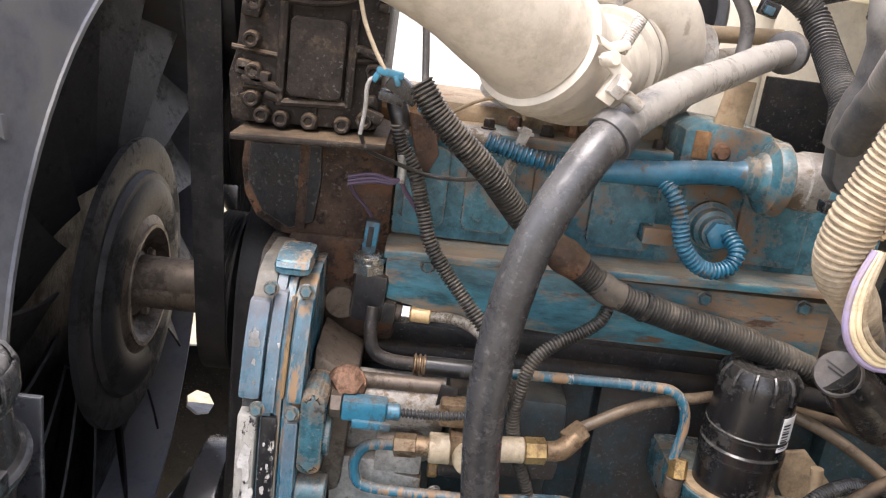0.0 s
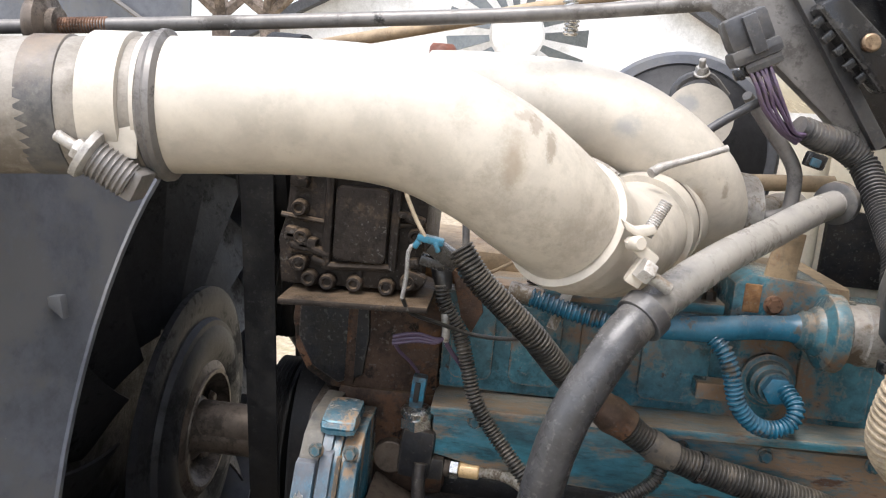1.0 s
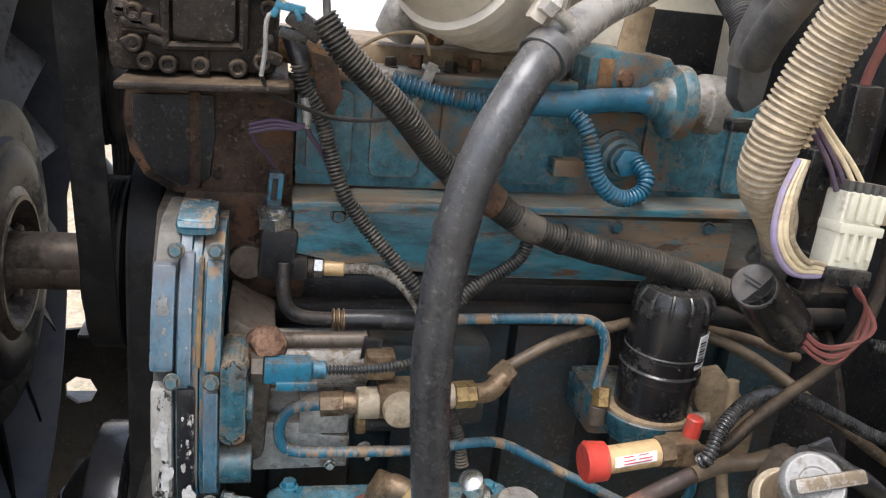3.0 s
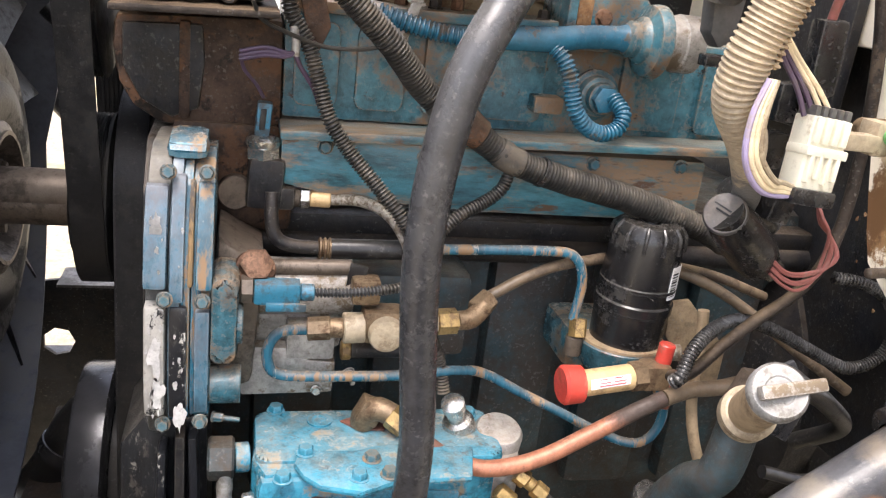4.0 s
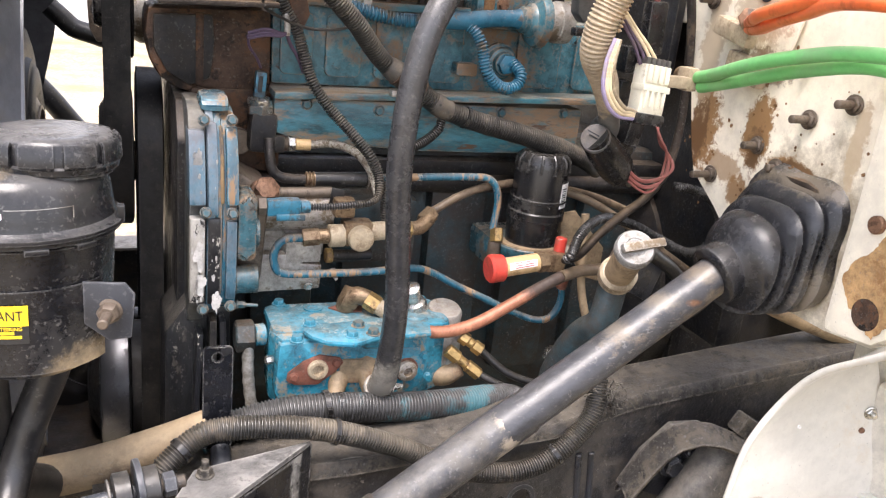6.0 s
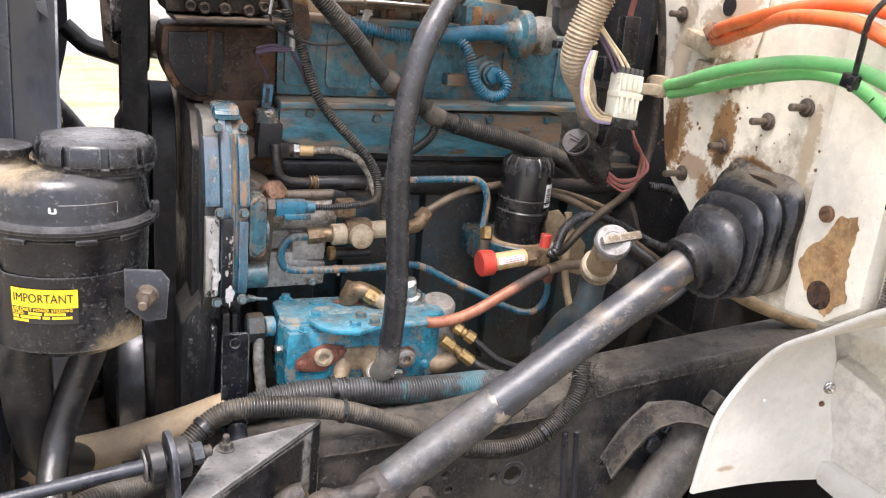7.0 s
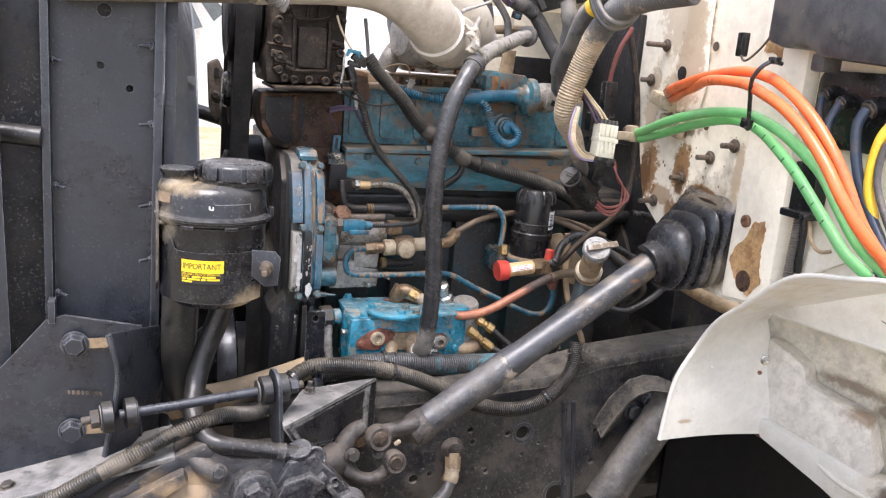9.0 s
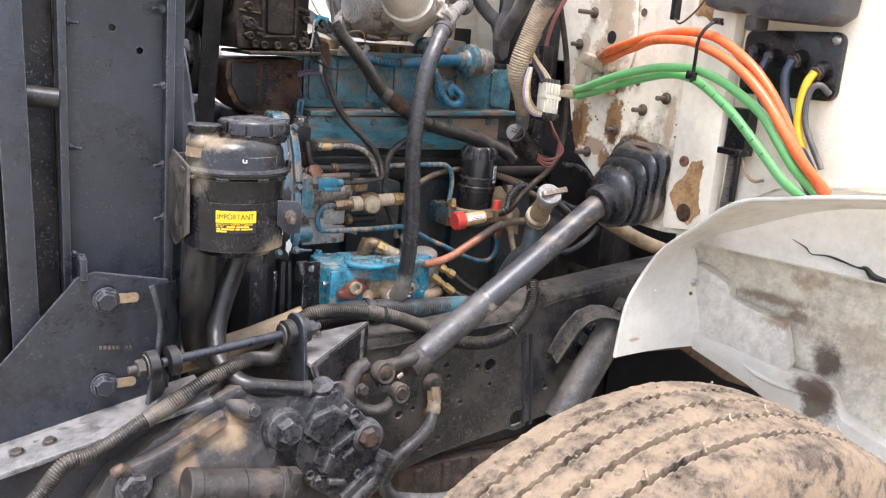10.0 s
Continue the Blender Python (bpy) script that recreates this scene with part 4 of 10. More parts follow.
        w = 0.75 + 0.55 * noise.noise((math.cos(a) * 1.3 + ph, math.sin(a) * 1.3, ph)) + 0.45 * noise.noise((math.cos(a) * 4 + ph, math.sin(a) * 4, 3))
        out.append((s_ * 0.55 * w * math.cos(a), s_ * 1.35 * w * math.sin(a)))
    z = 1.488 if q == 0 else z
    yy = 0.9385 if q == 0 else yy
    if 0 < q < 4:
        z, out = (1.345, 1.302, 1.27)[q - 1], [(u * 0.015 / s_, v * 0.018 / s_) for u, v in out]
    part("paint_chip", Geo().prism(out, 0.0009, Matrix.Translation(((-0.152 if q == 0 else rnd.uniform(-0.160, -0.144)) if q % 3 or not q else rnd.uniform(-0.134, -0.122), yy, z)) @ facing(0) @ pose(0, 0, 0, 14 if z > 1.42 else 0, 0, 0), 0), "whitepaint", case, "bare white paint chip")
part("lower_case", Geo().prism([(-0.196, 1.20), (-0.160, 1.25), (-0.112, 1.236), (-0.095, 1.25), (-0.085, 0.80), (-0.20, 0.80)], 0.14, facing(1.12), 0.006), "chip_low", case, "black lower case with a few paint flakes")
part("lower_rib", Geo().box((-0.125, 0.965, 1.10), (0.012, 0.04, 0.26), (0, 0, 0), 0.004), "grime", case)
part("lower_rib", Geo().box((-0.150, 0.962, 1.06), (0.010, 0.04, 0.30), (0, 2, 0), 0.004), "chipped", case)
part("lower_rib", Geo().box((-0.105, 0.962, 1.06), (0.010, 0.04, 0.34), (0, -2, 0), 0.004), "chipped", case)
part("rear_body", Geo().prism([(-0.092, 1.262), (-0.045, 1.275), (-0.035, 1.435), (-0.06, 1.445), (-0.090, 1.465)], 0.12, facing(1.11), 0.010), "hub", case, "tan dusty casting")
part("snout", Geo().prism(rounded(-0.094, -0.064, 1.335, 1.44, 0.012), 0.075, facing(1.0), 0.008), "blue", case)
part("snout", Geo().cyl((-0.094, 0.955, 1.374), (-0.058, 0.955, 1.374), 0.024, 24), "blue", case)
part("snout", Geo().cyl((-0.094, 0.955, 1.296), (-0.058, 0.955, 1.296), 0.023, 24), "blue", case)
for p in ((-0.141, 0.966, 1.545), (-0.101, 0.966, 1.546), (-0.102, 0.926, 1.413), (-0.102, 0.928, 1.262), (-0.141, 0.924, 1.415), (-0.143, 0.932, 1.257)):
    bolt(case, p, (0, -1, 0.25), 0.0075, 0.010, "blue")
bolt(case, (-0.088, 0.95, 1.255), (1, -0.3, 0), 0.006, 0.012, "blue", stud=0.02)

# pulleys, belts, fan
fanp = thing("fan_pulley", (-0.26, 1.3, 1.41), "grooved black fan drive pulley on a brown shaft", "pulley")
prof = [(0, 0.05), (0, 0.088), (0.006, 0.098), (0.012, 0.112)]
for k in range(6):
    prof += [(0.015 + k * 0.0058, 0.1205), (0.0179 + k * 0.0058, 0.1165)]
prof += [(0.050, 0.122), (0.054, 0.122), (0.056, 0.114), (0.056, 0.05)]
part("rim", Geo().lathe((-0.290, 1.3, 1.41), (1, 0, 0), prof, 56), "belt", fanp)
part("shaft", Geo().cyl((-0.40, 1.3, 1.41), (-0.285, 1.3, 1.41), 0.036, 28), "hub", fanp, "dusty brown hub shaft")
accp = thing("accessory_pulley", (-0.205, 1.32, 1.43), "smooth black belt pulley beside the gear case", "pulley")
part("rim", Geo().lathe((-0.229, 1.32, 1.43), (1, 0, 0), [(0, 0.05), (0, 0.128), (0.004, 0.132), (0.040, 0.132), (0.044, 0.126), (0.044, 0.05)], 56), "belt", accp)
dbt = thing("drive_belt", (-0.205, 1.3, 0.80), "wide smooth black drive belt running down to the crankshaft", "belt")
part("belt", loop_belt((1.32, 1.43), 0.1325, (1.31, 0.93), 0.128, -0.225, -0.188), "belt", dbt)
part("edge_cord", loop_belt((1.32, 1.43), 0.133, (1.31, 0.93), 0.1285, -0.2275, -0.225), "fanblack", dbt, "frayed grey belt edge")
comp_p = thing("compressor_pulley", (-0.27, 1.2, 1.88), "black ribbed compressor pulley", "pulley")
part("rim", Geo().lathe((-0.290, 1.20, 1.88), (1, 0, 0), [(0, 0.04), (0, 0.085), (0.004, 0.092), (0.004, 0.108), (0.0, 0.114), (0, 0.12), (0.006, 0.129), (0.066, 0.129), (0.070, 0.12), (0.072, 0.04)], 56), "belt", comp_p)
part("backing_ring", Geo().lathe((-0.215, 1.20, 1.88), (1, 0, 0), [(0, 0.13), (0.018, 0.13), (0.018, 0.06)], 48), "browncast", comp_p, "brown dusty ring")
tens = thing("idler_pulley", (-0.25, 1.17, 1.70), "black ribbed idler pulley beside the compressor drive", "idler pulley")
prof = [(0, 0.03), (0, 0.082), (0.003, 0.088)]
for k in range(5):
    prof += [(0.006 + k * 0.0070, 0.089), (0.0095 + k * 0.0070, 0.0835)]
prof += [(0.041, 0.089), (0.044, 0.084), (0.044, 0.03)]
part("pulley", Geo().lathe((-0.276, 1.22, 1.685), (1, 0, 0), prof, 48), "belt", tens)
part("dust_cap", Geo().lathe((-0.294, 1.22, 1.685), (1, 0, 0), [(0, 0.02), (0.002, 0.038), (0.010, 0.042), (0.019, 0.040)], 32), "black", tens, "smooth black dust cap")
alt = thing("alternator", (-0.26, 1.5, 1.60), "dusty grey alternator with a cast bracket and black pulley", "alternator")
part("body", Geo().lathe((-0.235, 1.52, 1.655), (1, 0, 0), [(0, 0.03), (0.004, 0.058), (0.02, 0.066), (0.10, 0.066), (0.12, 0.05)], 36), "alu", alt)
part("pulley", Geo().lathe((-0.272, 1.51, 1.612), (1, 0, 0), [(0, 0.02), (0.0, 0.046), (0.004, 0.052), (0.012, 0.046), (0.020, 0.052), (0.024, 0.03)], 36), "belt", alt)
part("bracket", Geo().prism([(-0.312, 1.735), (-0.286, 1.75), (-0.272, 1.72), (-0.270, 1.66), (-0.280, 1.635), (-0.274, 1.60), (-0.292, 1.592), (-0.306, 1.62)], 0.05, facing(1.49), 0.006), "hub", alt, "dusty cast bracket")
part("slot", Geo().prism(rounded(-0.297, -0.284, 1.70, 1.725, 0.005), 0.002, facing(1.44), 0), "ink", alt)
bolt(alt, (-0.292, 1.44, 1.655), (0, -1, 0), 0.010, 0.008, "joint")
rbt = thing("fan_belt", (-0.262, 1.25, 1.25), "smooth-backed black belt between fan and compressor pulleys", "belt")
part("band", loop_belt((1.3, 1.41), 0.1205, (1.20, 1.88), 0.1295, -0.279, -0.238, 0.004), "belt", rbt)
for k in range(6):
    part("rib", loop_belt((1.3, 1.41), 0.1185, (1.20, 1.88), 0.1275, -0.2775 + k * 0.0065, -0.2742 + k * 0.0065, 0.002), "belt", rbt)
damp = thing("crank_damper", (-0.27, 1.31, 0.94), "smooth black steel crankshaft damper wheel", "pulley")
part("rim", Geo().lathe((-0.302, 1.31, 0.94), (1, 0, 0), [(0, 0.09), (0.002, 0.165), (0.005, 0.173), (0.010, 0.175), (0.052, 0.175), (0.056, 0.168), (0.058, 0.06)], 72), "damper", damp)
part("hub", Geo().lathe((-0.325, 1.31, 0.94), (1, 0, 0), [(0, 0.03), (0.004, 0.06), (0.024, 0.095)], 40), "grime", damp)
part("inner_disc", Geo().lathe((-0.244, 1.31, 0.94), (1, 0, 0), [(0, 0.05), (0, 0.126), (0.056, 0.126), (0.056, 0.05)], 48), "belt", damp)
hose("radiator_hose", [(-0.50, 1.9, 1.50), (-0.45, 1.9, 1.448), (-0.409, 1.9, 1.403), (-0.364, 1.9, 1.345), (-0.325, 1.9, 1.295), (-0.30, 1.88, 1.22)], 0.026, "rubber", "black radiator hose on the far side of the fan", "hose", 18)
hose("upper_radiator_hose", [(-0.383, 1.6, 1.641), (-0.359, 1.6, 1.619), (-0.339, 1.6, 1.602), (-0.31, 1.6, 1.593), (-0.272, 1.6, 1.582), (-0.24, 1.6, 1.573)], 0.02, "rubber", "black hose crossing to the far side of the engine", "hose", 16)
lrh = thing("lower_radiator_hose", (-0.36, 1.45, 0.72), "fat black lower radiator hose with a steel band", "hose")
LRH = [(-0.20, 1.47, 0.985), (-0.262, 1.46, 0.985), (-0.310, 1.45, 0.950), (-0.345, 1.45, 0.895), (-0.375, 1.45, 0.835), (-0.42, 1.45, 0.78), (-0.50, 1.44, 0.745)]
part("hose", Geo().tube(LRH, 0.047, 24, 0.01), "rubber", lrh)
part("band", Geo().lathe((-0.3500, 1.45, 0.886), (-0.5, 0, -1), [(-0.012, 0.047), (-0.011, 0.0495), (0.011, 0.0495), (0.012, 0.047)], 32), "damper", lrh, "dull steel hose band")
fss = thing("far_side_shield", (-0.35, 1.85, 0.40), "dark steel shield with a rounded opening beyond the engine", "shield")
part("sheet", plate([(-0.95, 0.40), (0.30, 0.40), (0.30, 1.045), (-0.40, 1.045), (-0.95, 0.98)], [(-0.442, 0.892, 0.034)], -0.010, facing(1.86), 7), "grime", fss)
part("top_flange", plate([(-0.43, 1.80), (0.30, 1.80), (0.30, 1.90), (-0.43, 1.90)], [(-0.375, 1.835, 0.009)], 0.006, Matrix.Translation((0, 0, 1.048))), "channel", fss, "folded grey top flange with a hole")

fan = thing("cooling_fan", (-0.40, 1.3, 1.40), "large black engine cooling fan with a dusty viscous hub", "fan")
rows = []
for k in range(7):
    r = 0.15 + 0.275 * k / 6
    tw, w = radians(36 - 8 * k / 6), 0.12 + 0.12 * k / 6
    row = []
    for j in range(5):
        u = (j / 4 - 0.5) * w
        sweep = 0.05 * (k / 6) ** 2
        row.append((u * math.sin(tw) + 0.006 * math.cos(j / 4 * math.pi), u * math.cos(tw) + sweep, r))
    rows.append(row)
bm_blade = mesh_of("blade", Geo().sheet(rows, 0.004), M["fanblack"])
for i in range(16):
    ob = new("blade", bm_blade)
    ob.parent = fan
    ob.matrix_local = Matrix.Translation((-0.085, 0, 0)) @ Matrix.Rotation(2 * math.pi * i / 16 + 0.1, 4, "X")
part("clutch", Geo().lathe((-0.425, 1.3, 1.40), (1, 0, 0), [(0, 0.03), (0.0, 0.155), (0.012, 0.165), (0.025, 0.15), (0.030, 0.118), (0.036, 0.104), (0.040, 0.096), (0.040, 0.088), (0.030, 0.084), (0.014, 0.070), (0.010, 0.036)], 64), "hub", fan, "dusty dished fan clutch")
part("drive_shaft", Geo().lathe((-0.415, 1.3, 1.40), (1, 0, 0), [(0, 0.052), (0.012, 0.050), (0.020, 0.040), (0.030, 0.036), (0.20, 0.036)], 40), "hub", fan, "brown dusty fan shaft")
part("clutch_face", Geo().lathe((-0.396, 1.3, 1.40), (1, 0, 0), [(0.004, 0.106), (0.008, 0.114), (0.006, 0.150), (0.002, 0.172), (-0.010, 0.178)], 64, False), "fanblack", fan, "black ridged disc")
part("spider", Geo().lathe((-0.415, 1.3, 1.40), (1, 0, 0), [(0, 0.225), (0.010, 0.225), (0.016, 0.205), (0.012, 0.175), (0.026, 0.160), (0.030, 0.13), (0.022, 0.10)], 56, False), "fanblack", fan, "black ringed fan carrier")
part("clutch_lip", Geo().lathe((-0.387, 1.3, 1.40), (1, 0, 0), [(0, 0.096), (0.005, 0.095), (0.005, 0.089), (0, 0.088)], 64, False), "hub", fan)
for a in range(4):
    bolt(fan, (-0.404, 1.3 + 0.062 * math.cos(a * 1.57 + 0.5), 1.40 + 0.062 * math.sin(a * 1.57 + 0.5)), (1, 0, 0), 0.010, 0.008, "hub")

shroud = thing("fan_shroud", (-0.40, 1.3, 0.9), "grey-black plastic fan shroud round the radiator", "fan shroud")
grid = []
for k in range(5):
    row = []
    for i in range(73):
        a = 2 * math.pi * i / 72
        ca, sa = math.cos(a), math.sin(a)
        s = min(0.56 / max(1e-6, abs(ca)), 0.57 / max(1e-6, abs(sa)))
        s = min(s, 0.68)
        r = 0.492 + (s - 0.492) * k / 4
        row.append((-0.372 - 0.06 * (k / 4), 1.3 + r * ca, 1.40 + r * sa))
    grid.append(row)
def sheared(geo):
    """The shroud stands slightly askew: its far side lies further forward."""
    geo.v = [(x - 0.075 * (y - 0.85) * min(1.0, max(0.2, (1.66 - z) / 0.3)), y, z) for x, y, z in geo.v]
    return geo


part("face", sheared(Geo().sheet(grid, 0.005)), "shroud", shroud)
part("ring", sheared(Geo().lathe((-0.505, 1.3, 1.40), (1, 0, 0), [(0, 0.497), (0.140, 0.497), (0.140, 0.490), (0, 0.490)], 72, False)), "shroud", shroud)
part("rib", Geo().prism([(0, 0), (0.024, 0.004), (0.028, -0.020)], 0.012, facing(0.855) @ pose(-0.40, 1.725, 0), 0.002), "shroud", shroud)

# ---- radiator ----
rad = thing("radiator", (-0.53, 1.3, 0.9), "black radiator with a flat steel side tank and clamp studs", "radiator")
part("core", Geo().box((-0.565, 1.30, 1.42), (0.11, 1.10, 1.06), (0, 0, 0), 0.006), "grime", rad)
part("side_tank", plate([(-0.617, 0.92), (-0.452, 0.92), (-0.440, 2.02), (-0.617, 2.02)], [(-0.530, 1.834, 0.0115), (-0.537, 1.741, 0.0065), (-0.490, 1.704, 0.0065)], -0.006, facing(0.742)), "frame", rad, "flat black side plate with three round holes")
# dark sheet added behind the side plate so its holes look unlit
part("backing", Geo().box((-0.53, 0.766, 1.47), (0.16, 0.010, 1.08), (0, 0, 0), 0.002), "grime", rad)
part("edge_strip", Geo().box((-0.624, 0.735, 1.47), (0.014, 0.04, 1.1), (0, 0.4, 0), 0.003), "frame", rad)
part("edge_strip", Geo().box((-0.446, 0.728, 1.47), (0.016, 0.035, 1.1), (0, 0.9, 0), 0.003), "frame", rad, "worn metal edge strip")
part("edge_strip", Geo().box((-0.425, 0.745, 1.47), (0.02, 0.02, 1.1), (0, 0.8, 0), 0.003), "frame", rad)
for z in (1.87, 1.745, 1.53, 1.335, 1.28):
    bolt(rad, (-0.612, 0.733, z), (0.6, -0.8, 0), 0.006, 0.006, "frame", "stud", 0.022)
for z in (1.78, 1.645, 1.50, 1.40):
    bolt(rad, (-0.455, 0.722, z), (-0.75, -0.65, 0), 0.006, 0.006, "frame", "stud", 0.020)
part("side_bar", Geo().box((-0.705, 0.66, 1.50), (0.044, 0.012, 1.04), (0, -0.8, 0), 0.002), "frame", rad, "worn grey-brown flat bar")
part("hose_stub", Geo().cyl((-0.70, 0.73, 1.62), (-0.628, 0.72, 1.615), 0.018, 20), "rubber", rad)
cond = thing("condenser", (-0.73, 1.3, 1.0), "dark condenser core ahead of the radiator", "condenser")
part("core", Geo().box((-0.78, 1.30, 1.45), (0.06, 1.1, 0.95), (0, 0, 0), 0.006), "grime", cond)
part("side_tank", Geo().box((-0.672, 0.80, 1.48), (0.085, 0.06, 1.10), (0, 0, 0), 0.012), "grime", cond, "dark cooler end tank")
part("header", Geo().cyl((-0.74, 0.74, 1.05), (-0.74, 0.74, 1.95), 0.022, 18), "rubber", cond)

# mounting plate below the radiator
mp_ = thing("radiator_mount", (-0.58, 0.62, 1.05), "black bent steel mounting plate with slotted bolts", "bracket")
part("plate", plate([(-0.78, 1.02), (-0.47, 1.085), (-0.470, 1.305), (-0.592, 1.328), (-0.622, 1.32), (-0.76, 1.16)], [], -0.006, facing(0.622)), "frame", mp_)
part("side_flange", Geo().sheet([[(fx + (0.072 + 0.5 * (-0.512 - fx)) * u, 0.525 + 0.165 * u, fz - 0.045 * u) for fx, fz in ((-0.529, 1.112), (-0.520, 1.16), (-0.512, 1.20), (-0.507, 1.26), (-0.513, 1.295), (-0.521, 1.327))] for u in (0, 0.2, 0.5, 0.8, 1.0)], 0.005), "frame", mp_, "folded side flange")
part("flange_edge", Geo().tube([(-0.529, 0.5235, 1.112), (-0.520, 0.5235, 1.16), (-0.512, 0.5235, 1.20), (-0.507, 0.5235, 1.26), (-0.513, 0.5235, 1.295), (-0.521, 0.5235, 1.325)], 0.0042, 8), "frame", mp_, "worn flange edge")
part("tab", Geo().box((-0.612, 0.63, 1.335), (0.012, 0.03, 0.04), (0, 0, 0), 0.003), "frame", mp_)
for k, w_ in enumerate((3, 4, 4, 3, 4, 0, 4, 3)):
    if w_:
        part("stamped_mark", Geo().box((-0.588 + 0.0072 * k, 0.6155, 1.1912 - 0.0008 * k), (0.001 * w_ + 0.001, 0.0012, 0.007), (0, -6, 0), 0), "hub", mp_)
for z, xx in ((1.279, -0.577), (1.12, -0.584)):
    part("slot", Geo().prism(rounded(xx - 0.01, xx + 0.055, z - 0.009, z + 0.009, 0.008), 0.0014, facing(0.616), 0), "tancast", mp_, "pale worn slot")
    bolt(mp_, (xx, 0.613, z), (0, -1, 0), 0.019, 0.016, "frame")

# ---- compressor ----
acp = thing("air_compressor", (-0.12, 1.15, 1.70), "dusty brown compressor casting with a square plate and bolts", "compressor")
g = Geo().prism([(-0.215, 1.715), (-0.045, 1.722), (-0.040, 1.93), (-0.205, 1.93), (-0.212, 1.80), (-0.220, 1.77)], 0.20, facing(1.24), 0.010)
part("body", g, "browncast", acp)
part("base_flange", Geo().box((-0.117, 1.10, 1.711), (0.172, 0.22, 0.008), (0, -2.5, 0), 0.003), "browncast", acp, "dusty lower flange")
part("cover_plate", Geo().prism(rounded(-0.150, -0.088, 1.754, 1.842, 0.008), 0.010, facing(1.034), 0.003), "browncast", acp, "flat brown square cover plate")
for a, b, w in (((-0.158, 1.742), (-0.158, 1.855), 0.008), ((-0.080, 1.748), (-0.080, 1.855), 0.008), ((-0.158, 1.745), (-0.08, 1.750), 0.007)):
    part("rib", Geo().tube([(a[0], 1.032, a[1]), (b[0], 1.032, b[1])], w * 0.7, 8, 0.02), "browncast", acp)
part("rib", Geo().tube([(-0.165, 1.03, 1.872), (-0.152, 1.03, 1.856), (-0.09, 1.03, 1.862), (-0.078, 1.03, 1.88)], 0.003, 8, 0.008), "browncast", acp)
for a, b in (((-0.215, 1.80), (-0.160, 1.795)), ((-0.080, 1.80), (-0.045, 1.803)), ((-0.20, 1.757), (-0.160, 1.757)), ((-0.118, 1.718), (-0.118, 1.745)), ((-0.165, 1.875), (-0.185, 1.905)), ((-0.078, 1.88), (-0.060, 1.905)), ((-0.13, 1.86), (-0.13, 1.91)), ((-0.105, 1.86), (-0.105, 1.91))):
    part("web_rib", Geo().tube([(a[0], 1.036, a[1]), (b[0], 1.036, b[1])], 0.0035, 8, 0.02), "browncast", acp)
for p in ((-0.193, 1.81), (-0.189, 1.776), (-0.189, 1.745), (-0.177, 1.728), (-0.155, 1.726), (-0.123, 1.727), (-0.085, 1.727), (-0.06, 1.735), (-0.055, 1.79), (-0.192, 1.85)):
    part("boss", Geo().lathe((p[0], 1.038, p[1]), (0, -1, 0), [(0, 0.0105), (0.010, 0.0095), (0.013, 0.008), (0.013, 0.0055), (0.009, 0.004)], 18), "browncast", acp)
for i in range(16):
    rnd = random.Random(i)
    x, z = rnd.choice((rnd.uniform(-0.205, -0.165), rnd.uniform(-0.075, -0.045))), rnd.uniform(1.735, 1.90)
    part("lug", Geo().box((x, 1.036, z), (rnd.uniform(0.012, 0.026), 0.02, rnd.uniform(0.008, 0.018)), (0, rnd.uniform(-25, 25), 0), 0.004), "browncast", acp)
part("top_cap", Geo().box((-0.115, 1.05, 1.93), (0.13, 0.16, 0.04), (0, 0, 0), 0.012), "browncast", acp)

# ---- air intake and turbocharger ----
pipe = thing("intake_pipe", (-0.05, 0.78, 1.83), "fat pale grey aluminium air pipe, dented and stained", "air pipe")
AX = [(-0.60, 0.70, 1.895), (-0.40, 0.715, 1.911), (-0.245, 0.742, 1.925), (-0.12, 0.757, 1.934), (-0.04, 0.765, 1.930), (0.020, 0.777, 1.908), (0.064, 0.796, 1.879), (0.099, 0.8245, 1.852)]
part("tube", Geo().tube(AX[2:], [0.054, 0.054, 0.055, 0.056, 0.056, 0.054], 40, 0.006), "pipe", pipe)
part("rubber_sleeve", Geo().tube(AX[:3], 0.053, 36, 0.01), "sleeve_grey", pipe, "grimy tan coupling sleeve")
part("dark_band", Geo().lathe((-0.327, 0.728, 1.918), (1, 0.15, 0.08), [(0, 0.0530), (0.001, 0.0545), (0.028, 0.0545), (0.029, 0.0530)], 40), "conduit_grey", pipe, "scuffed dark grey band")
part("bead", Geo().lathe((-0.241, 0.7425, 1.925), (1, 0.1, 0.06), [(0, 0.054), (0.003, 0.0585), (0.006, 0.0575), (0.009, 0.0600), (0.013, 0.0595), (0.016, 0.054)], 44), "channel", pipe, "dark worn strip")
part("band", Geo().lathe((-0.283, 0.737, 1.923), (1, 0.1, 0.06), [(0, 0.0535), (0.001, 0.0565), (0.03, 0.0565), (0.031, 0.0535)], 40), "pipe", pipe, "pale steel band")
S1_, S2_ = Vector((-0.265, 0.684, 1.887)), Vector((-0.240, 0.690, 1.872))
sx_ = (S2_ - S1_).normalized()
part("clamp_spring", Geo().tube([S1_, S2_ + sx_ * 0.004], 0.0138, 20, ribs=0.0042, depth=0.0016), "channel", pipe, "dusty coil spring on the clamp screw")
part("spring_washer", Geo().lathe(S1_ - sx_ * 0.006, sx_, [(0, 0.014), (0.001, 0.0192), (0.006, 0.0192), (0.009, 0.015)], 28), "alu", pipe)
part("clamp_nut", Geo().hexa(S1_ - sx_ * 0.012, S1_ - sx_ * 0.005, 0.0085), "alu", pipe)
part("clamp_screw", Geo().cyl(S1_ - sx_ * 0.028, S2_, 0.0045, 14), "alu", pipe)
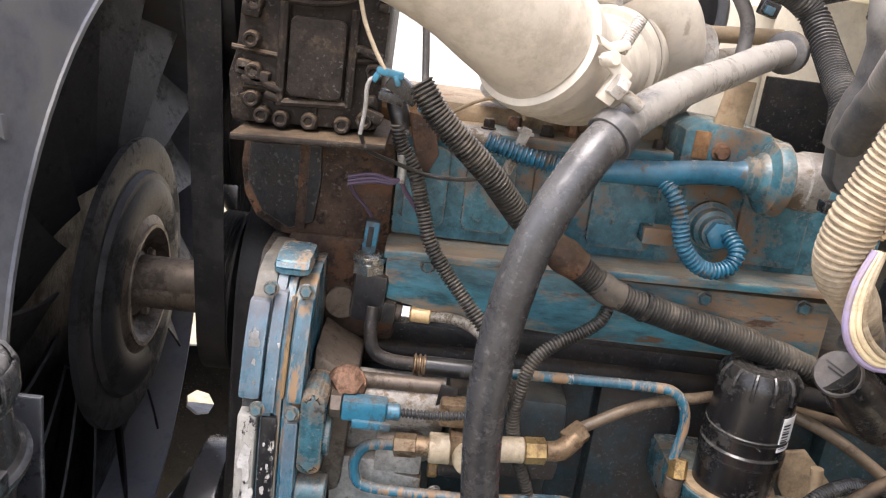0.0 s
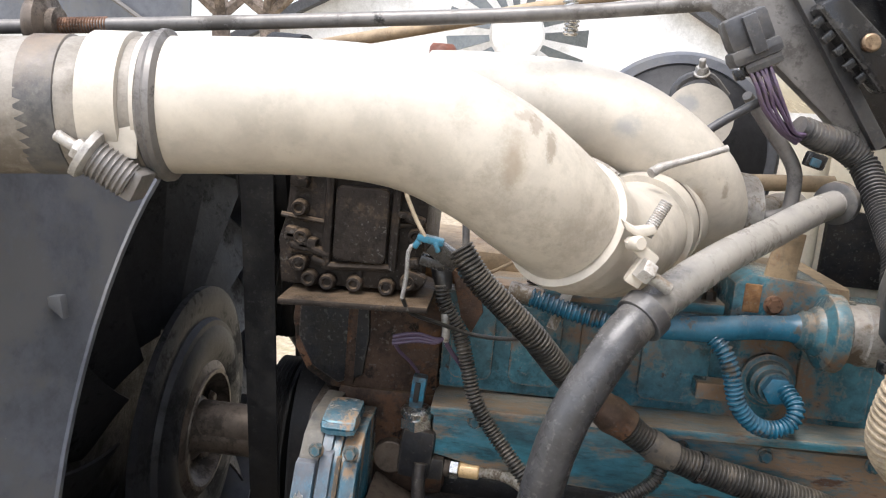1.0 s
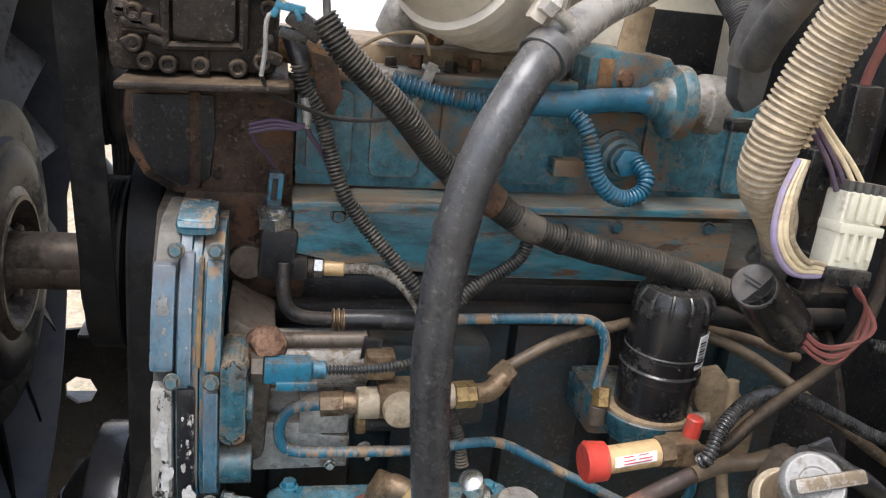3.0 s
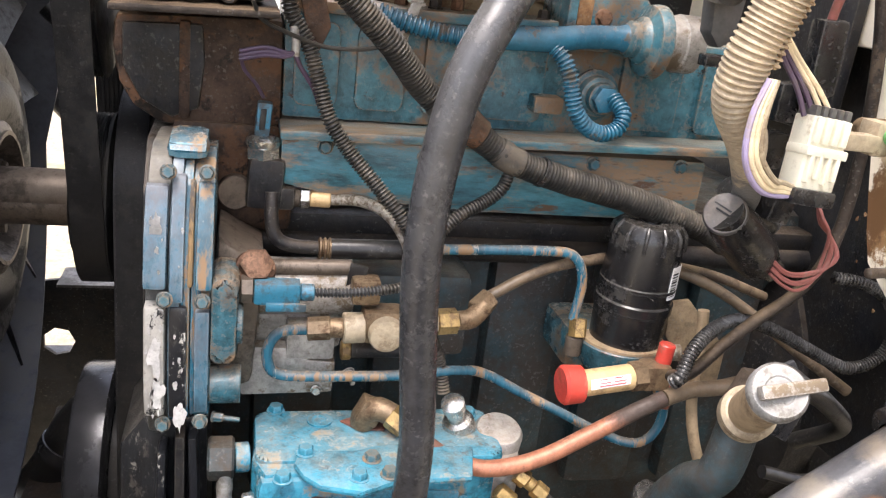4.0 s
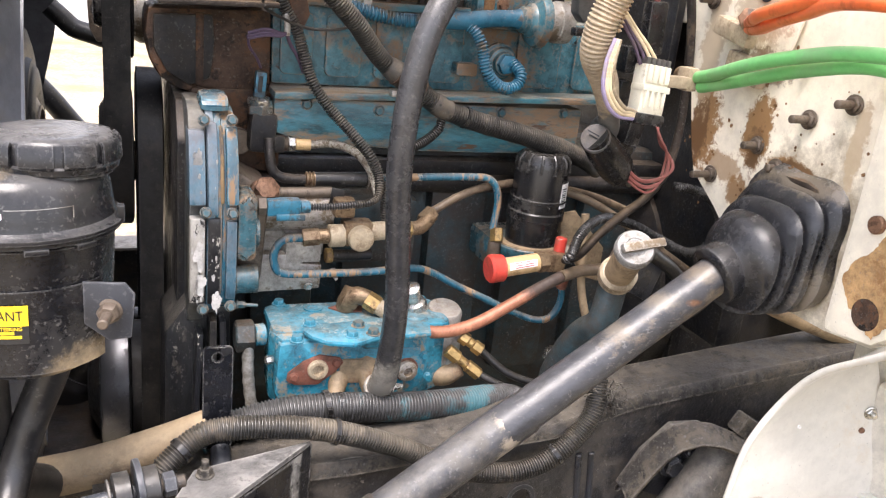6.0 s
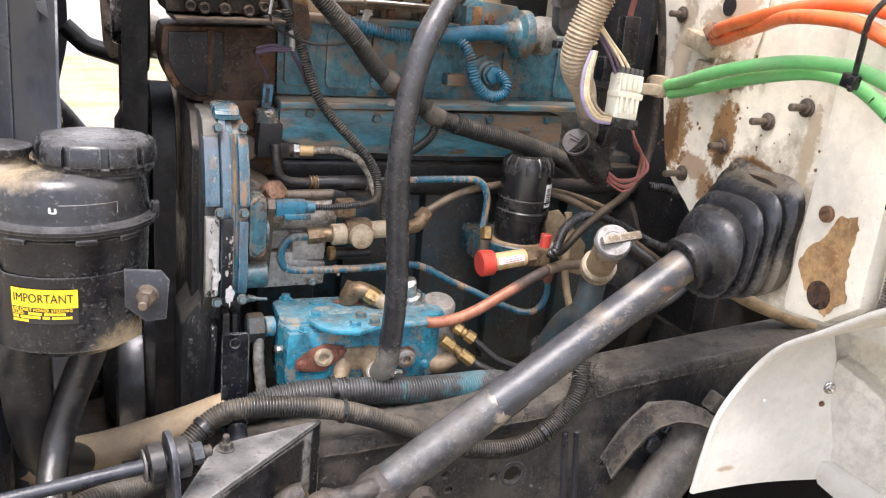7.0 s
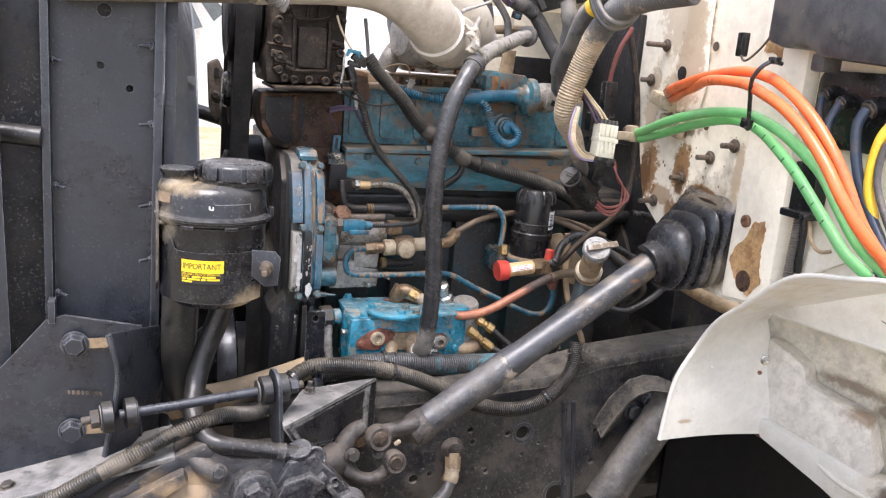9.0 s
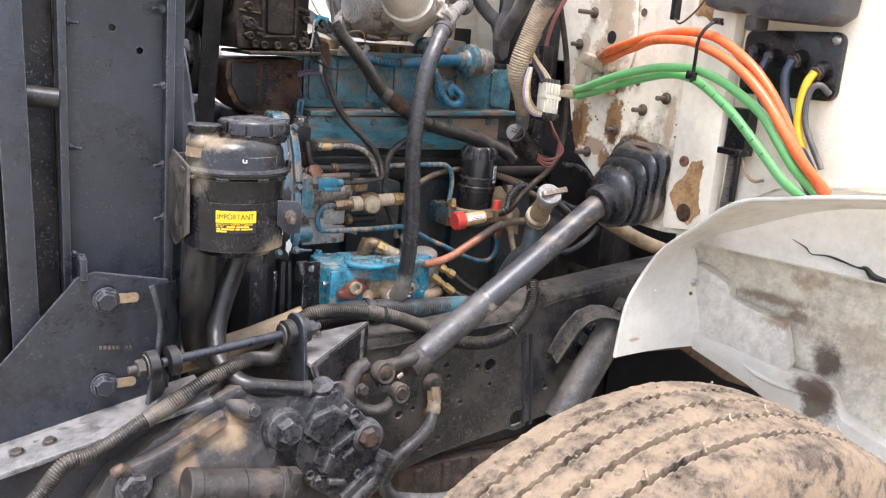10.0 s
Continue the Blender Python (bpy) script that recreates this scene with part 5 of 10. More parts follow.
part("clamp_foot", Geo().box((-0.234, 0.696, 1.868), (0.012, 0.026, 0.024), (0, 25, 0), 0.003), "channel", pipe)
part("clamp_plate", Geo().box((-0.246, 0.692, 1.900), (0.026, 0.003, 0.026), (0, 0, 6), 0.001), "pipe", pipe, "flat clamp plate")
po = Vector((-0.05, 0.78, 1.83))
stain("pipe", [(Vector(p) - po, r, c, k) for p, r, c, k in (((0.060, 0.749, 1.938), (0.006, 0.02, 0.010), (0.20, 0.155, 0.11), 0.55), ((0.073, 0.747, 1.924), (0.005, 0.02, 0.014), (0.18, 0.14, 0.095), 0.6), ((0.052, 0.750, 1.944), (0.010, 0.02, 0.005), (0.22, 0.17, 0.12), 0.5))], 170.0, 0.5)
stain("pipe", [((0.045 + 0.05, 0.735 - 0.78, 1.905 - 1.83), (0.011, 0.02, 0.020), (0.28, 0.22, 0.15), 0.55), ((-0.04 + 0.05, 0.73 - 0.78, 1.98 - 1.83), (0.016, 0.03, 0.012), (0.30, 0.30, 0.30), 0.7)])
elb = thing("turbo_elbow", (0.18, 0.92, 1.80), "pale grey pipe coupling clamped to the turbocharger", "air pipe")
c0 = Vector((0.098, 0.823, 1.853))
d_el = Vector((0.58, 0.70, -0.40)).normalized()
EL = [c0, c0 + d_el * 0.03, Vector((0.148, 0.885, 1.832)), Vector((0.178, 0.945, 1.836)), Vector((0.208, 1.01, 1.85)), Vector((0.235, 1.08, 1.865))]
part("seam_ring", Geo().lathe(EL[3] + (EL[4] - EL[3]).normalized() * 0.0305, EL[4] - EL[3], [(0, 0.050), (0.001, 0.0555), (0.005, 0.0555), (0.006, 0.050)], 44), "hub", elb, "dark joint line")
part("seam_ring", Geo().lathe(EL[3] + (EL[4] - EL[3]).normalized() * 0.060, EL[4] - EL[3], [(0, 0.048), (0.001, 0.0515), (0.004, 0.0515), (0.005, 0.048)], 44), "hub", elb, "dark joint line")
part("elbow", Geo().tube(EL, [0.0545, 0.0545, 0.053, 0.050, 0.049, 0.049], 40, 0.006), "pipe", elb)
part("clamp_band", Geo().lathe(c0 - d_el * 0.006, d_el, [(0, 0.055), (0.001, 0.0595), (0.013, 0.0600), (0.016, 0.0575), (0.034, 0.0570), (0.036, 0.0545)], 44), "pipe", elb, "grey V-band clamp")
ax2 = (EL[4] - EL[3]).normalized()
for k, (o, r, w) in enumerate(((0.006, 0.0560, 0.024), (0.036, 0.0575, 0.040))):
    part("band", Geo().lathe(EL[3] + ax2 * o, ax2, [(0, 0.049), (0.001, r), (w, r), (w + 0.002, 0.049)], 44), "pipe", elb)
cb = Vector((0.157, 0.775, 1.845))
part("clamp_tab", Geo().prism([(-0.020, 0.024), (-0.008, 0.018), (0.006, 0.022), (0.010, 0.016), (-0.004, 0.010), (-0.016, 0.016)], 0.016, Matrix.Translation(cb) @ facing(0.006), 0.002), "pipe", elb, "bent clamp lug")
part("clamp_tab", Geo().prism([(-0.016, 0.006), (-0.006, 0.010), (0.014, -0.004), (0.000, -0.032), (-0.012, -0.026), (-0.002, -0.006)], 0.014, Matrix.Translation(cb) @ facing(0.004), 0.002), "pipe", elb, "bent clamp lug")
part("clamp_screw", Geo().tube([cb + Vector((0.002, 0.0, 0.012)), cb + Vector((0.016, 0.006, 0.040))], 0.0052, 14, ribs=0.0020, depth=0.0006), "alu", elb)
part("clamp_screw", Geo().cyl(cb + Vector((-0.002, -0.012, -0.014)), cb + Vector((0.026, -0.006, -0.030)), 0.0055, 14), "alu", elb)
part("clamp_nut", Geo().hexa(cb + Vector((-0.002, -0.014, -0.012)), cb + Vector((0.008, -0.012, -0.018)), 0.010), "alu", elb)
part("pivot", Geo().lathe(cb + Vector((-0.006, -0.010, 0.006)), (0.5, -1, 0.2), [(-0.008, 0.0065), (0.004, 0.0065), (0.006, 0.005)], 16), "pipe", elb)
single("crossover_pipe", Geo().tube([(-0.05, 1.02, 1.956), (0.008, 1.01, 1.958), (0.092, 0.995, 1.955), (0.152, 0.99, 1.944), (0.207, 0.995, 1.915), (0.245, 1.01, 1.883), (0.266, 1.045, 1.850), (0.262, 1.095, 1.832)], [0.044, 0.045, 0.046, 0.046, 0.047, 0.047, 0.046, 0.045], 36, 0.008), "pipe", "second pale grey air pipe bending down behind the first", "air pipe")
tb = thing("turbocharger", (0.25, 1.25, 1.82), "dark turbocharger housing with a heat shield dome", "turbocharger")
part("dome", Geo().lathe((0.285, 1.36, 1.900), (-0.12, -1, 0.05), [(-0.05, 0.134), (0, 0.142), (0.03, 0.139), (0.036, 0.116), (0.052, 0.090), (0.062, 0.07), (0.072, 0.055), (0.084, 0.045), (0.12, 0.042)], 44), "fanblack", tb, "smooth dark round dome")
part("dome_rim", Geo().lathe((0.285, 1.36, 1.900), (-0.12, -1, 0.05), [(-0.05, 0.138), (0, 0.1455), (0.026, 0.1435), (0.034, 0.138), (0.036, 0.126), (0.030, 0.122)], 56, False), "shroud", tb, "pale grey rolled rim")
part("throat", Geo().lathe((0.292, 1.27, 1.950), (-0.2, -1, 0.05), [(0, 0.044), (0.07, 0.044), (0.07, 0.036)], 32), "pipe", tb)
part("dome_clamp", Geo().tube([(0.255, 1.262, 1.945), (0.258, 1.262, 1.995), (0.295, 1.262, 2.01), (0.325, 1.265, 1.985)], 0.006, 8, 0.008), "dark_plastic", tb)
bolt(tb, (0.285, 1.25, 2.012), (-0.2, -0.6, 0.8), 0.009, 0.010, "alu", stud=0.012)
part("body", Geo().lathe((0.22, 1.14, 1.845), (1, 0.2, 0), [(-0.12, 0.05), (-0.10, 0.07), (-0.03, 0.08), (0.05, 0.075), (0.08, 0.05), (0.13, 0.045)], 36), "alu", tb, "dusty aluminium turbine body")
part("foot", Geo().box((0.20, 1.17, 1.785), (0.14, 0.09, 0.05), (0, 0, 0), 0.012), "alu", tb)
for x in (0.14, 0.20, 0.26):
    bolt(tb, (x, 1.125, 1.765), (0, -0.4, 1), 0.009, 0.012, "rustbolt")
man = thing("exhaust_manifold", (0.1, 1.3, 1.8), "dusty pale exhaust manifold runners", "manifold")
for x in (0.10, 0.32):
    part("runner", Geo().tube([(x, 1.20, 1.765), (x + 0.015, 1.19, 1.80), (x + 0.06, 1.22, 1.83), (x + 0.12, 1.28, 1.84)], 0.026, 18, 0.01), "alu", man)
hose("actuator_rod", [(0.178, 0.905, 1.898), (0.188, 0.912, 1.904), (0.201, 0.915, 1.909), (0.228, 0.920, 1.919), (0.251, 0.925, 1.928)], [0.0050, 0.0050, 0.0036, 0.0034, 0.0034], "alu", "thin pale actuator rod above the clamp", "rod", 12)
hose("oil_feed_line", [(0.24, 1.10, 1.918), (0.263, 1.10, 1.935), (0.290, 1.10, 1.956), (0.318, 1.10, 1.975), (0.326, 1.105, 1.978)], 0.0055, "dark_plastic", "thin dark oil feed line", "pipe", 10)
hose("cross_line", [(0.30, 1.2, 1.865), (0.33, 1.2, 1.875), (0.46, 1.2, 1.885)], 0.011, "tanpipe", "pale straight pipe behind the rubber hose", "pipe")

# support rods above the engine
r1 = thing("support_rod", (0.0, 0.95, 2.0), "long grey steel support rod above the engine", "rod")
part("rod", Geo().tube([(-0.62, 0.93, 1.968), (-0.40, 0.95, 1.991), (-0.17, 0.95, 2.015), (0.054, 0.95, 2.040), (0.22, 0.95, 2.064)], 0.0075, 14, 0.02), "channel", r1)
part("thread", Geo().tube([(-0.46, 0.946, 1.985), (-0.385, 0.951, 1.993)], 0.008, 12, ribs=0.003, depth=0.0015), "rustbolt", r1)
part("washer", Geo().lathe((-0.455, 0.948, 1.986), (1, 0, 0.1), [(-0.006, 0.03), (0, 0.034), (0.008, 0.034), (0.012, 0.018), (0.02, 0.018)], 28), "hub", r1, "large dished washer")
r2 = thing("prop_rod", (0.1, 1.2, 2.0), "tan steel prop rod crossing above the engine", "rod")
part("rod", Geo().tube([(-0.30, 1.2, 1.982), (-0.209, 1.2, 2.004), (0.059, 1.2, 2.072), (0.353, 1.2, 2.148)], 0.0085, 14, 0.03), "tanpipe", r2)
rc = Vector((0.084, 0.975, 2.046))
part("hose_clip", Geo().tube([rc + Vector((0, 0, 0.022)), rc + Vector((0.006, 0, -0.002)), rc + Vector((0.006, 0, -0.022))], 0.007, 12, ribs=0.004, depth=0.002), "steel", r2, "slotted steel hose clip")
part("filler_cap", Geo().lathe((-0.045, 1.05, 1.975), (0, 0, 1), [(0, 0.013), (0.004, 0.016), (0.03, 0.015), (0.034, 0.012)], 20), "redgasket", eng, "small dark red filler cap")
hose("cream_pipe", [(-0.13, 1.12, 1.978), (-0.06, 1.12, 1.983), (0.0, 1.13, 1.980)], 0.015, "cream", "cream plastic pipe end behind the air pipe", "pipe")
hose("green_pipe_end", [(-0.01, 1.13, 1.985), (0.05, 1.14, 1.978)], 0.012, "blue_dark", "dark green pipe end behind the air pipe", "pipe")

# relay carrier at the cowl
arm = thing("relay_carrier", (0.40, 1.15, 1.95), "dark steel relay carrier arm with plugs and purple wires", "bracket")
part("arm", Geo().prism([(0.253, 2.088), (0.272, 2.102), (0.340, 2.142), (0.352, 2.130), (0.484, 1.952), (0.474, 1.930), (0.452, 1.934), (0.415, 1.968), (0.300, 2.06)], 0.030, facing(1.17), 0.003), "channel", arm, "dusty grey steel channel")
part("arm_lip", Geo().box((0.408, 1.135, 2.038), (0.016, 0.020, 0.245), (0, -36, 0), 0.002), "dark_plastic", arm)
part("backing", Geo().prism([(0.34, 2.18), (0.56, 2.24), (0.66, 1.98), (0.50, 1.93)], 0.012, facing(1.22), 0.003), "black", arm)
part("side_rail", Geo().prism([(0.43, 2.20), (0.47, 2.20), (0.60, 1.99), (0.565, 1.975)], 0.03, facing(1.18), 0.004), "grime", arm)
PM = Matrix.Translation((0.300, 1.095, 2.045)) @ pose(0, 0, 0, 0, -28, 0)


def pbox(c, s, b=0.003):
    bm = bmesh.new()
    bmesh.ops.create_cube(bm, size=1.0)
    bmesh.ops.scale(bm, vec=s, verts=bm.verts)
    bmesh.ops.bevel(bm, geom=bm.edges[:], offset=b, segments=2, profile=0.6, affect="EDGES")
    return Geo().from_bm(bm, PM @ Matrix.Translation(c))


part("plug", pbox((0, 0, 0.012), (0.052, 0.036, 0.040), 0.008), "dark_plastic", arm, "grey multi-pin plug")
part("plug_skirt", pbox((0, 0, -0.014), (0.060, 0.042, 0.020), 0.009), "dark_plastic", arm)
part("plug_nose", pbox((0.004, 0, -0.028), (0.046, 0.032, 0.016), 0.008), "conduit_grey", arm)
part("plug_latch", pbox((0.002, -0.022, 0.006), (0.016, 0.008, 0.044), 0.002), "dark_plastic", arm)
for k in range(4):
    part("plug_tooth", pbox((-0.030 + 0.006 * k, -0.014 + 0.005 * k, -0.030 - 0.002 * (k % 2)), (0.006, 0.008, 0.012), 0.001), "black_soft", arm)
part("relay", Geo().prism([(0.368, 2.084), (0.369, 2.091), (0.391, 2.105), (0.396, 2.103), (0.487, 2.027), (0.458, 1.999), (0.45, 2.001)], 0.036, facing(1.125), 0.006), "black", arm, "black relay block")
for k in range(5):
    q = Vector((0.375, 1.10, 2.074)).lerp(Vector((0.433, 1.10, 2.018)), k / 4)
    part("relay_rib", Geo().box(q, (0.010, 0.012, 0.020 + 0.004 * (k % 2)), (0, 42, 0), 0.002), "black", arm)
part("relay_knob", Geo().lathe((0.430, 1.090, 2.053), (0, -1, 0.1), [(0, 0.0105), (0.005, 0.0105), (0.007, 0.008)], 18), "bronze", arm, "dull brass knob")
for x, z in ((0.462, 2.12), (0.505, 2.06), (0.36, 2.115)):
    bolt(arm, (x, 1.165, z), (0, -1, 0), 0.008, 0.006, "grime")
rnd = random.Random(17)
for i in range(10):
    o, v = (i % 5 - 2) * 0.0055, (i // 5) * 0.006
    u = rnd.uniform(-0.003, 0.003)
    hose("purple_wire", [(0.313 + o, 1.085 + v, 2.016 + o * 0.3), (0.322 + o + u, 1.078 + v, 1.995), (0.338 + o * 1.1 - u, 1.082 + v, 1.970 + u), (0.358 + o * 0.7, 1.09 + v, 1.948 - u), (0.378 + o * 0.4, 1.105 + v * 0.6, 1.940 + o * 0.5)], 0.0021, "purple", "thin purple wire hanging from the grey plug", "wire", 8, group="purple plug wires")
bt = thing("wire_terminal", (0.405, 1.12, 1.90), "small black terminal with a teal insert", "connector")
part("body", Geo().box((0.404, 1.122, 1.916), (0.024, 0.014, 0.018), (0, 14, 0), 0.003), "black", bt)
part("insert", Geo().box((0.402, 1.113, 1.914), (0.012, 0.006, 0.010), (0, 14, 0), 0.002), "teal_dull", bt, "teal insert")

hose("upper_wiring_conduit", [(0.383, 1.12, 1.952), (0.407, 1.13, 1.944), (0.439, 1.14, 1.937), (0.468, 1.14, 1.915), (0.477, 1.10, 1.876), (0.473, 1.05, 1.848), (0.465, 1.0, 1.828), (0.456, 0.97, 1.806)], [0.014, 0.0165, 0.017, 0.0165, 0.0165, 0.0165, 0.017, 0.018], "conduit_dark", "black ribbed wiring conduit running down behind the hose", "conduit", 16, 0.006, 0.003)
hose("tape_wrap", [(0.377, 1.118, 1.954), (0.407, 1.13, 1.944), (0.428, 1.138, 1.940)], [0.013, 0.0178, 0.0165], "conduit_grey", "dusty tape wrapped round the wiring conduit", "tape", 14, wob=0.25)
rcn = thing("rear_conduit", (0.44, 0.965, 1.92), "dark ribbed conduit leaving the relay carrier under black tape", "conduit")
RC = [(0.423, 0.972, 2.002), (0.429, 0.968, 1.993), (0.435, 0.965, 1.985), (0.448, 0.96, 1.965), (0.458, 0.952, 1.940), (0.456, 0.945, 1.915)]
part("conduit", Geo().tube(RC[2:], [0.0150, 0.0160, 0.0170, 0.0185], 18, ribs=0.0036, depth=0.0014), "conduit_dark", rcn)
part("tape", Geo().tube(RC[:3], [0.0125, 0.0150, 0.0162], 16, wob=0.12), "rubber", rcn, "black tape sleeve")
part("wire", Geo().cyl((0.424, 0.964, 2.010), (0.428, 0.956, 1.996), 0.0026, 8), "oring", rcn, "two cream wires")
part("wire", Geo().cyl((0.419, 0.964, 2.008), (0.423, 0.956, 1.994), 0.0028, 8), "cream", rcn, "two cream wires")
hose("bent_tube", [(0.316, 1.13, 1.985), (0.328, 1.14, 1.975), (0.352, 1.14, 1.948), (0.375, 1.14, 1.922), (0.389, 1.14, 1.898), (0.391, 1.14, 1.870), (0.386, 1.14, 1.848), (0.36, 1.15, 1.838), (0.32, 1.16, 1.836)], [0.006, 0.0075, 0.009, 0.009, 0.009, 0.009, 0.009, 0.009, 0.009], "channel", "pale bent tube behind the rubber hose", "pipe", 14)
# ---- hoses on the engine ----
hh = thing("coolant_hose", (0.13, 0.82, 1.12), "long black rubber hose, dusty above, arching down to the pump", "hose")
HP = [(0.438, 1.125, 1.868), (0.385, 1.06, 1.858), (0.325, 0.982, 1.843), (0.238, 0.862, 1.824), (0.163, 0.768, 1.790), (0.130, 0.742, 1.748), (0.108, 0.733, 1.700), (0.095, 0.732, 1.636), (0.090, 0.735, 1.570), (0.093, 0.743, 1.505), (0.101, 0.750, 1.430), (0.111, 0.760, 1.340), (0.114, 0.773, 1.260), (0.114, 0.790, 1.195), (0.118, 0.832, 1.145)]
part("hose", Geo().tube(HP, [0.0165] * 4 + [0.0178] * 8 + [0.0185, 0.020, 0.021], 24, 0.006), "greyhose", hh)
stain("greyhose", [(Vector(q) - Vector((0.13, 0.82, 1.12)), (0.055, 0.07, 0.045), (0.29, 0.27, 0.24), s) for q, s in (((0.44, 1.12, 1.87), 0.95), ((0.41, 1.09, 1.862), 0.95), ((0.375, 1.045, 1.856), 0.95), ((0.335, 0.995, 1.845), 0.95), ((0.295, 0.945, 1.836), 0.95), ((0.26, 0.895, 1.826), 0.9), ((0.225, 0.85, 1.812), 0.8), ((0.195, 0.81, 1.795), 0.45))] + [(Vector((0.116, 0.81, 1.175)) - Vector((0.13, 0.82, 1.12)), (0.05, 0.06, 0.055), (0.27, 0.25, 0.215), 0.9)])
part("clip", Geo().lathe((0.165, 0.770, 1.791), (-0.62, -0.5, -0.6), [(-0.008, 0.0195), (-0.007, 0.022), (0.007, 0.022), (0.008, 0.0195)], 24), "dark_plastic", hh, "wrapped rubber band")
part("end_collar", Geo().lathe((0.437, 1.122, 1.868), (-0.6, -0.75, -0.1), [(-0.012, 0.022), (-0.010, 0.026), (0.004, 0.026), (0.006, 0.022)], 26), "conduit_grey", hh, "dusty end clamp")
part("end_clamp", Geo().lathe((0.1175, 0.827, 1.150), (-0.05, -0.6, 1), [(0, 0.022), (0.002, 0.0245), (0.010, 0.0245), (0.012, 0.022)], 26), "alu", hh, "worm-drive hose clamp")
part("clamp_screw", Geo().hexa((0.140, 0.822, 1.156), (0.156, 0.825, 1.154), 0.005), "steel", hh)

mcn = thing("main_conduit", (0.30, 1.02, 1.45), "dusty black ribbed conduit running down across the engine", "conduit")
MC = [(0.160, 1.022, 1.628), (0.195, 1.02, 1.606), (0.254, 1.025, 1.568), (0.329, 1.03, 1.545), (0.421, 1.035, 1.524), (0.500, 1.035, 1.501), (0.56, 1.04, 1.478), (0.60, 1.06, 1.455)]
part("upper_length", Geo().tube([(-0.002, 0.992, 1.790), (0.009, 0.99, 1.775), (0.023, 0.99, 1.757), (0.054, 0.993, 1.729), (0.088, 1.0, 1.698), (0.105, 1.006, 1.679), (0.133, 1.015, 1.648), (0.165, 1.022, 1.622)], 0.0145, 18, ribs=0.0046, depth=0.0024), "conduit", mcn)
part("lower_length", Geo().tube(MC, [0.017, 0.017, 0.0155, 0.017, 0.0175, 0.0175, 0.016, 0.014], 18, ribs=0.0048, depth=0.0024, wob=0.05), "conduit", mcn, "dusty lower length")
part("tape", Geo().tube([(0.150, 1.020, 1.634), (0.178, 1.020, 1.617), (0.205, 1.021, 1.600)], [0.0165, 0.0186, 0.0180], 16, wob=0.15), "conduit_dust", mcn, "dusty cloth tape")
part("tape", Geo().tube([(0.236, 1.023, 1.580), (0.254, 1.025, 1.568), (0.270, 1.026, 1.563)], [0.0170, 0.0180, 0.0172], 16, wob=0.12), "conduit_dust", mcn, "dusty cloth tape")
part("tie", Geo().lathe((0.300, 1.0275, 1.553), (0.95, 0.05, -0.32), [(-0.003, 0.0165), (-0.003, 0.0192), (0.003, 0.0192), (0.003, 0.0165)], 20, False), "black", mcn, "black cable tie")
hose("conduit_wrap", [(0.168, 1.019, 1.622), (0.188, 1.019, 1.610), (0.212, 1.02, 1.596)], [0.0185, 0.0205, 0.0185], "rustcast", "brown cloth tape wrap on the conduit", "tape", 16, wob=0.18)
hose("branch_conduit", [(0.258, 1.028, 1.550), (0.250, 1.024, 1.530), (0.228, 1.02, 1.512), (0.198, 1.012, 1.497), (0.172, 1.005, 1.472), (0.163, 1.0, 1.435), (0.160, 1.0, 1.395), (0.172, 1.0, 1.348), (0.190, 1.0, 1.305), (0.20, 0.99, 1.26)], 0.0078, "conduit", "thin ribbed conduit looping down from the main harness", "conduit", 14, 0.0042, 0.0022)
hose("thin_conduit", [(-0.022, 1.045, 1.735), (-0.016, 1.045, 1.712), (0.004, 1.045, 1.680), (0.018, 1.042, 1.640), (0.032, 1.035, 1.600), (0.058, 1.03, 1.563), (0.092, 1.015, 1.527), (0.122, 1.0, 1.494), (0.139, 0.995, 1.465), (0.142, 0.985, 1.445), (0.137, 0.972, 1.428), (0.122, 0.960, 1.421), (0.095, 0.953, 1.418)], [0.0085] * 9 + [0.007, 0.0055, 0.0052, 0.0052], "conduit", "thin ribbed conduit curving down to the injection pump", "conduit", 14, 0.0045, 0.0025)
hose("blue_conduit", [(0.105, 0.956, 1.420), (0.085, 0.952, 1.418), (0.05, 0.95, 1.416), (0.02, 0.95, 1.416)], 0.0050, "conduit_spray", "black ribbed conduit stub with blue overspray", "conduit", 14, 0.0042, 0.0022)

bl = thing("breather_pipe", (0.35, 1.06, 1.68), "blue painted branched hose with a flanged end", "hose")
part("hose", Geo().tube([(0.06, 1.095, 1.725), (0.10, 1.085, 1.72)], 0.012, 18), "alu", bl)
part("hose", Geo().tube([(0.085, 1.082, 1.722), (0.135, 1.078, 1.710), (0.185, 1.068, 1.704), (0.225, 1.06, 1.706)], 0.0105, 18, ribs=0.006, depth=0.003), "blue_hose", bl)
part("body", Geo().tube([(0.215, 1.058, 1.706), (0.255, 1.057, 1.710), (0.30, 1.057, 1.713), (0.34, 1.06, 1.719), (0.385, 1.063, 1.722), (0.40, 1.065, 1.722)], [0.0125, 0.015, 0.016, 0.0145, 0.015, 0.020], 22), "blue_hose", bl)
part("hub", Geo().lathe((0.395, 1.065, 1.722), (1, 0.05, -0.02), [(0, 0.018), (0.006, 0.023), (0.014, 0.023), (0.018, 0.028), (0.024, 0.030), (0.030, 0.044), (0.038, 0.046), (0.046, 0.046), (0.050, 0.040)], 36), "blue", bl, "blue stepped flange")
part("flange_ring", Geo().lathe((0.419, 1.066, 1.7215), (1, 0.05, -0.02), [(0, 0.0295), (0.002, 0.033), (0.005, 0.033), (0.006, 0.0295)], 36), "blue_hose", bl)
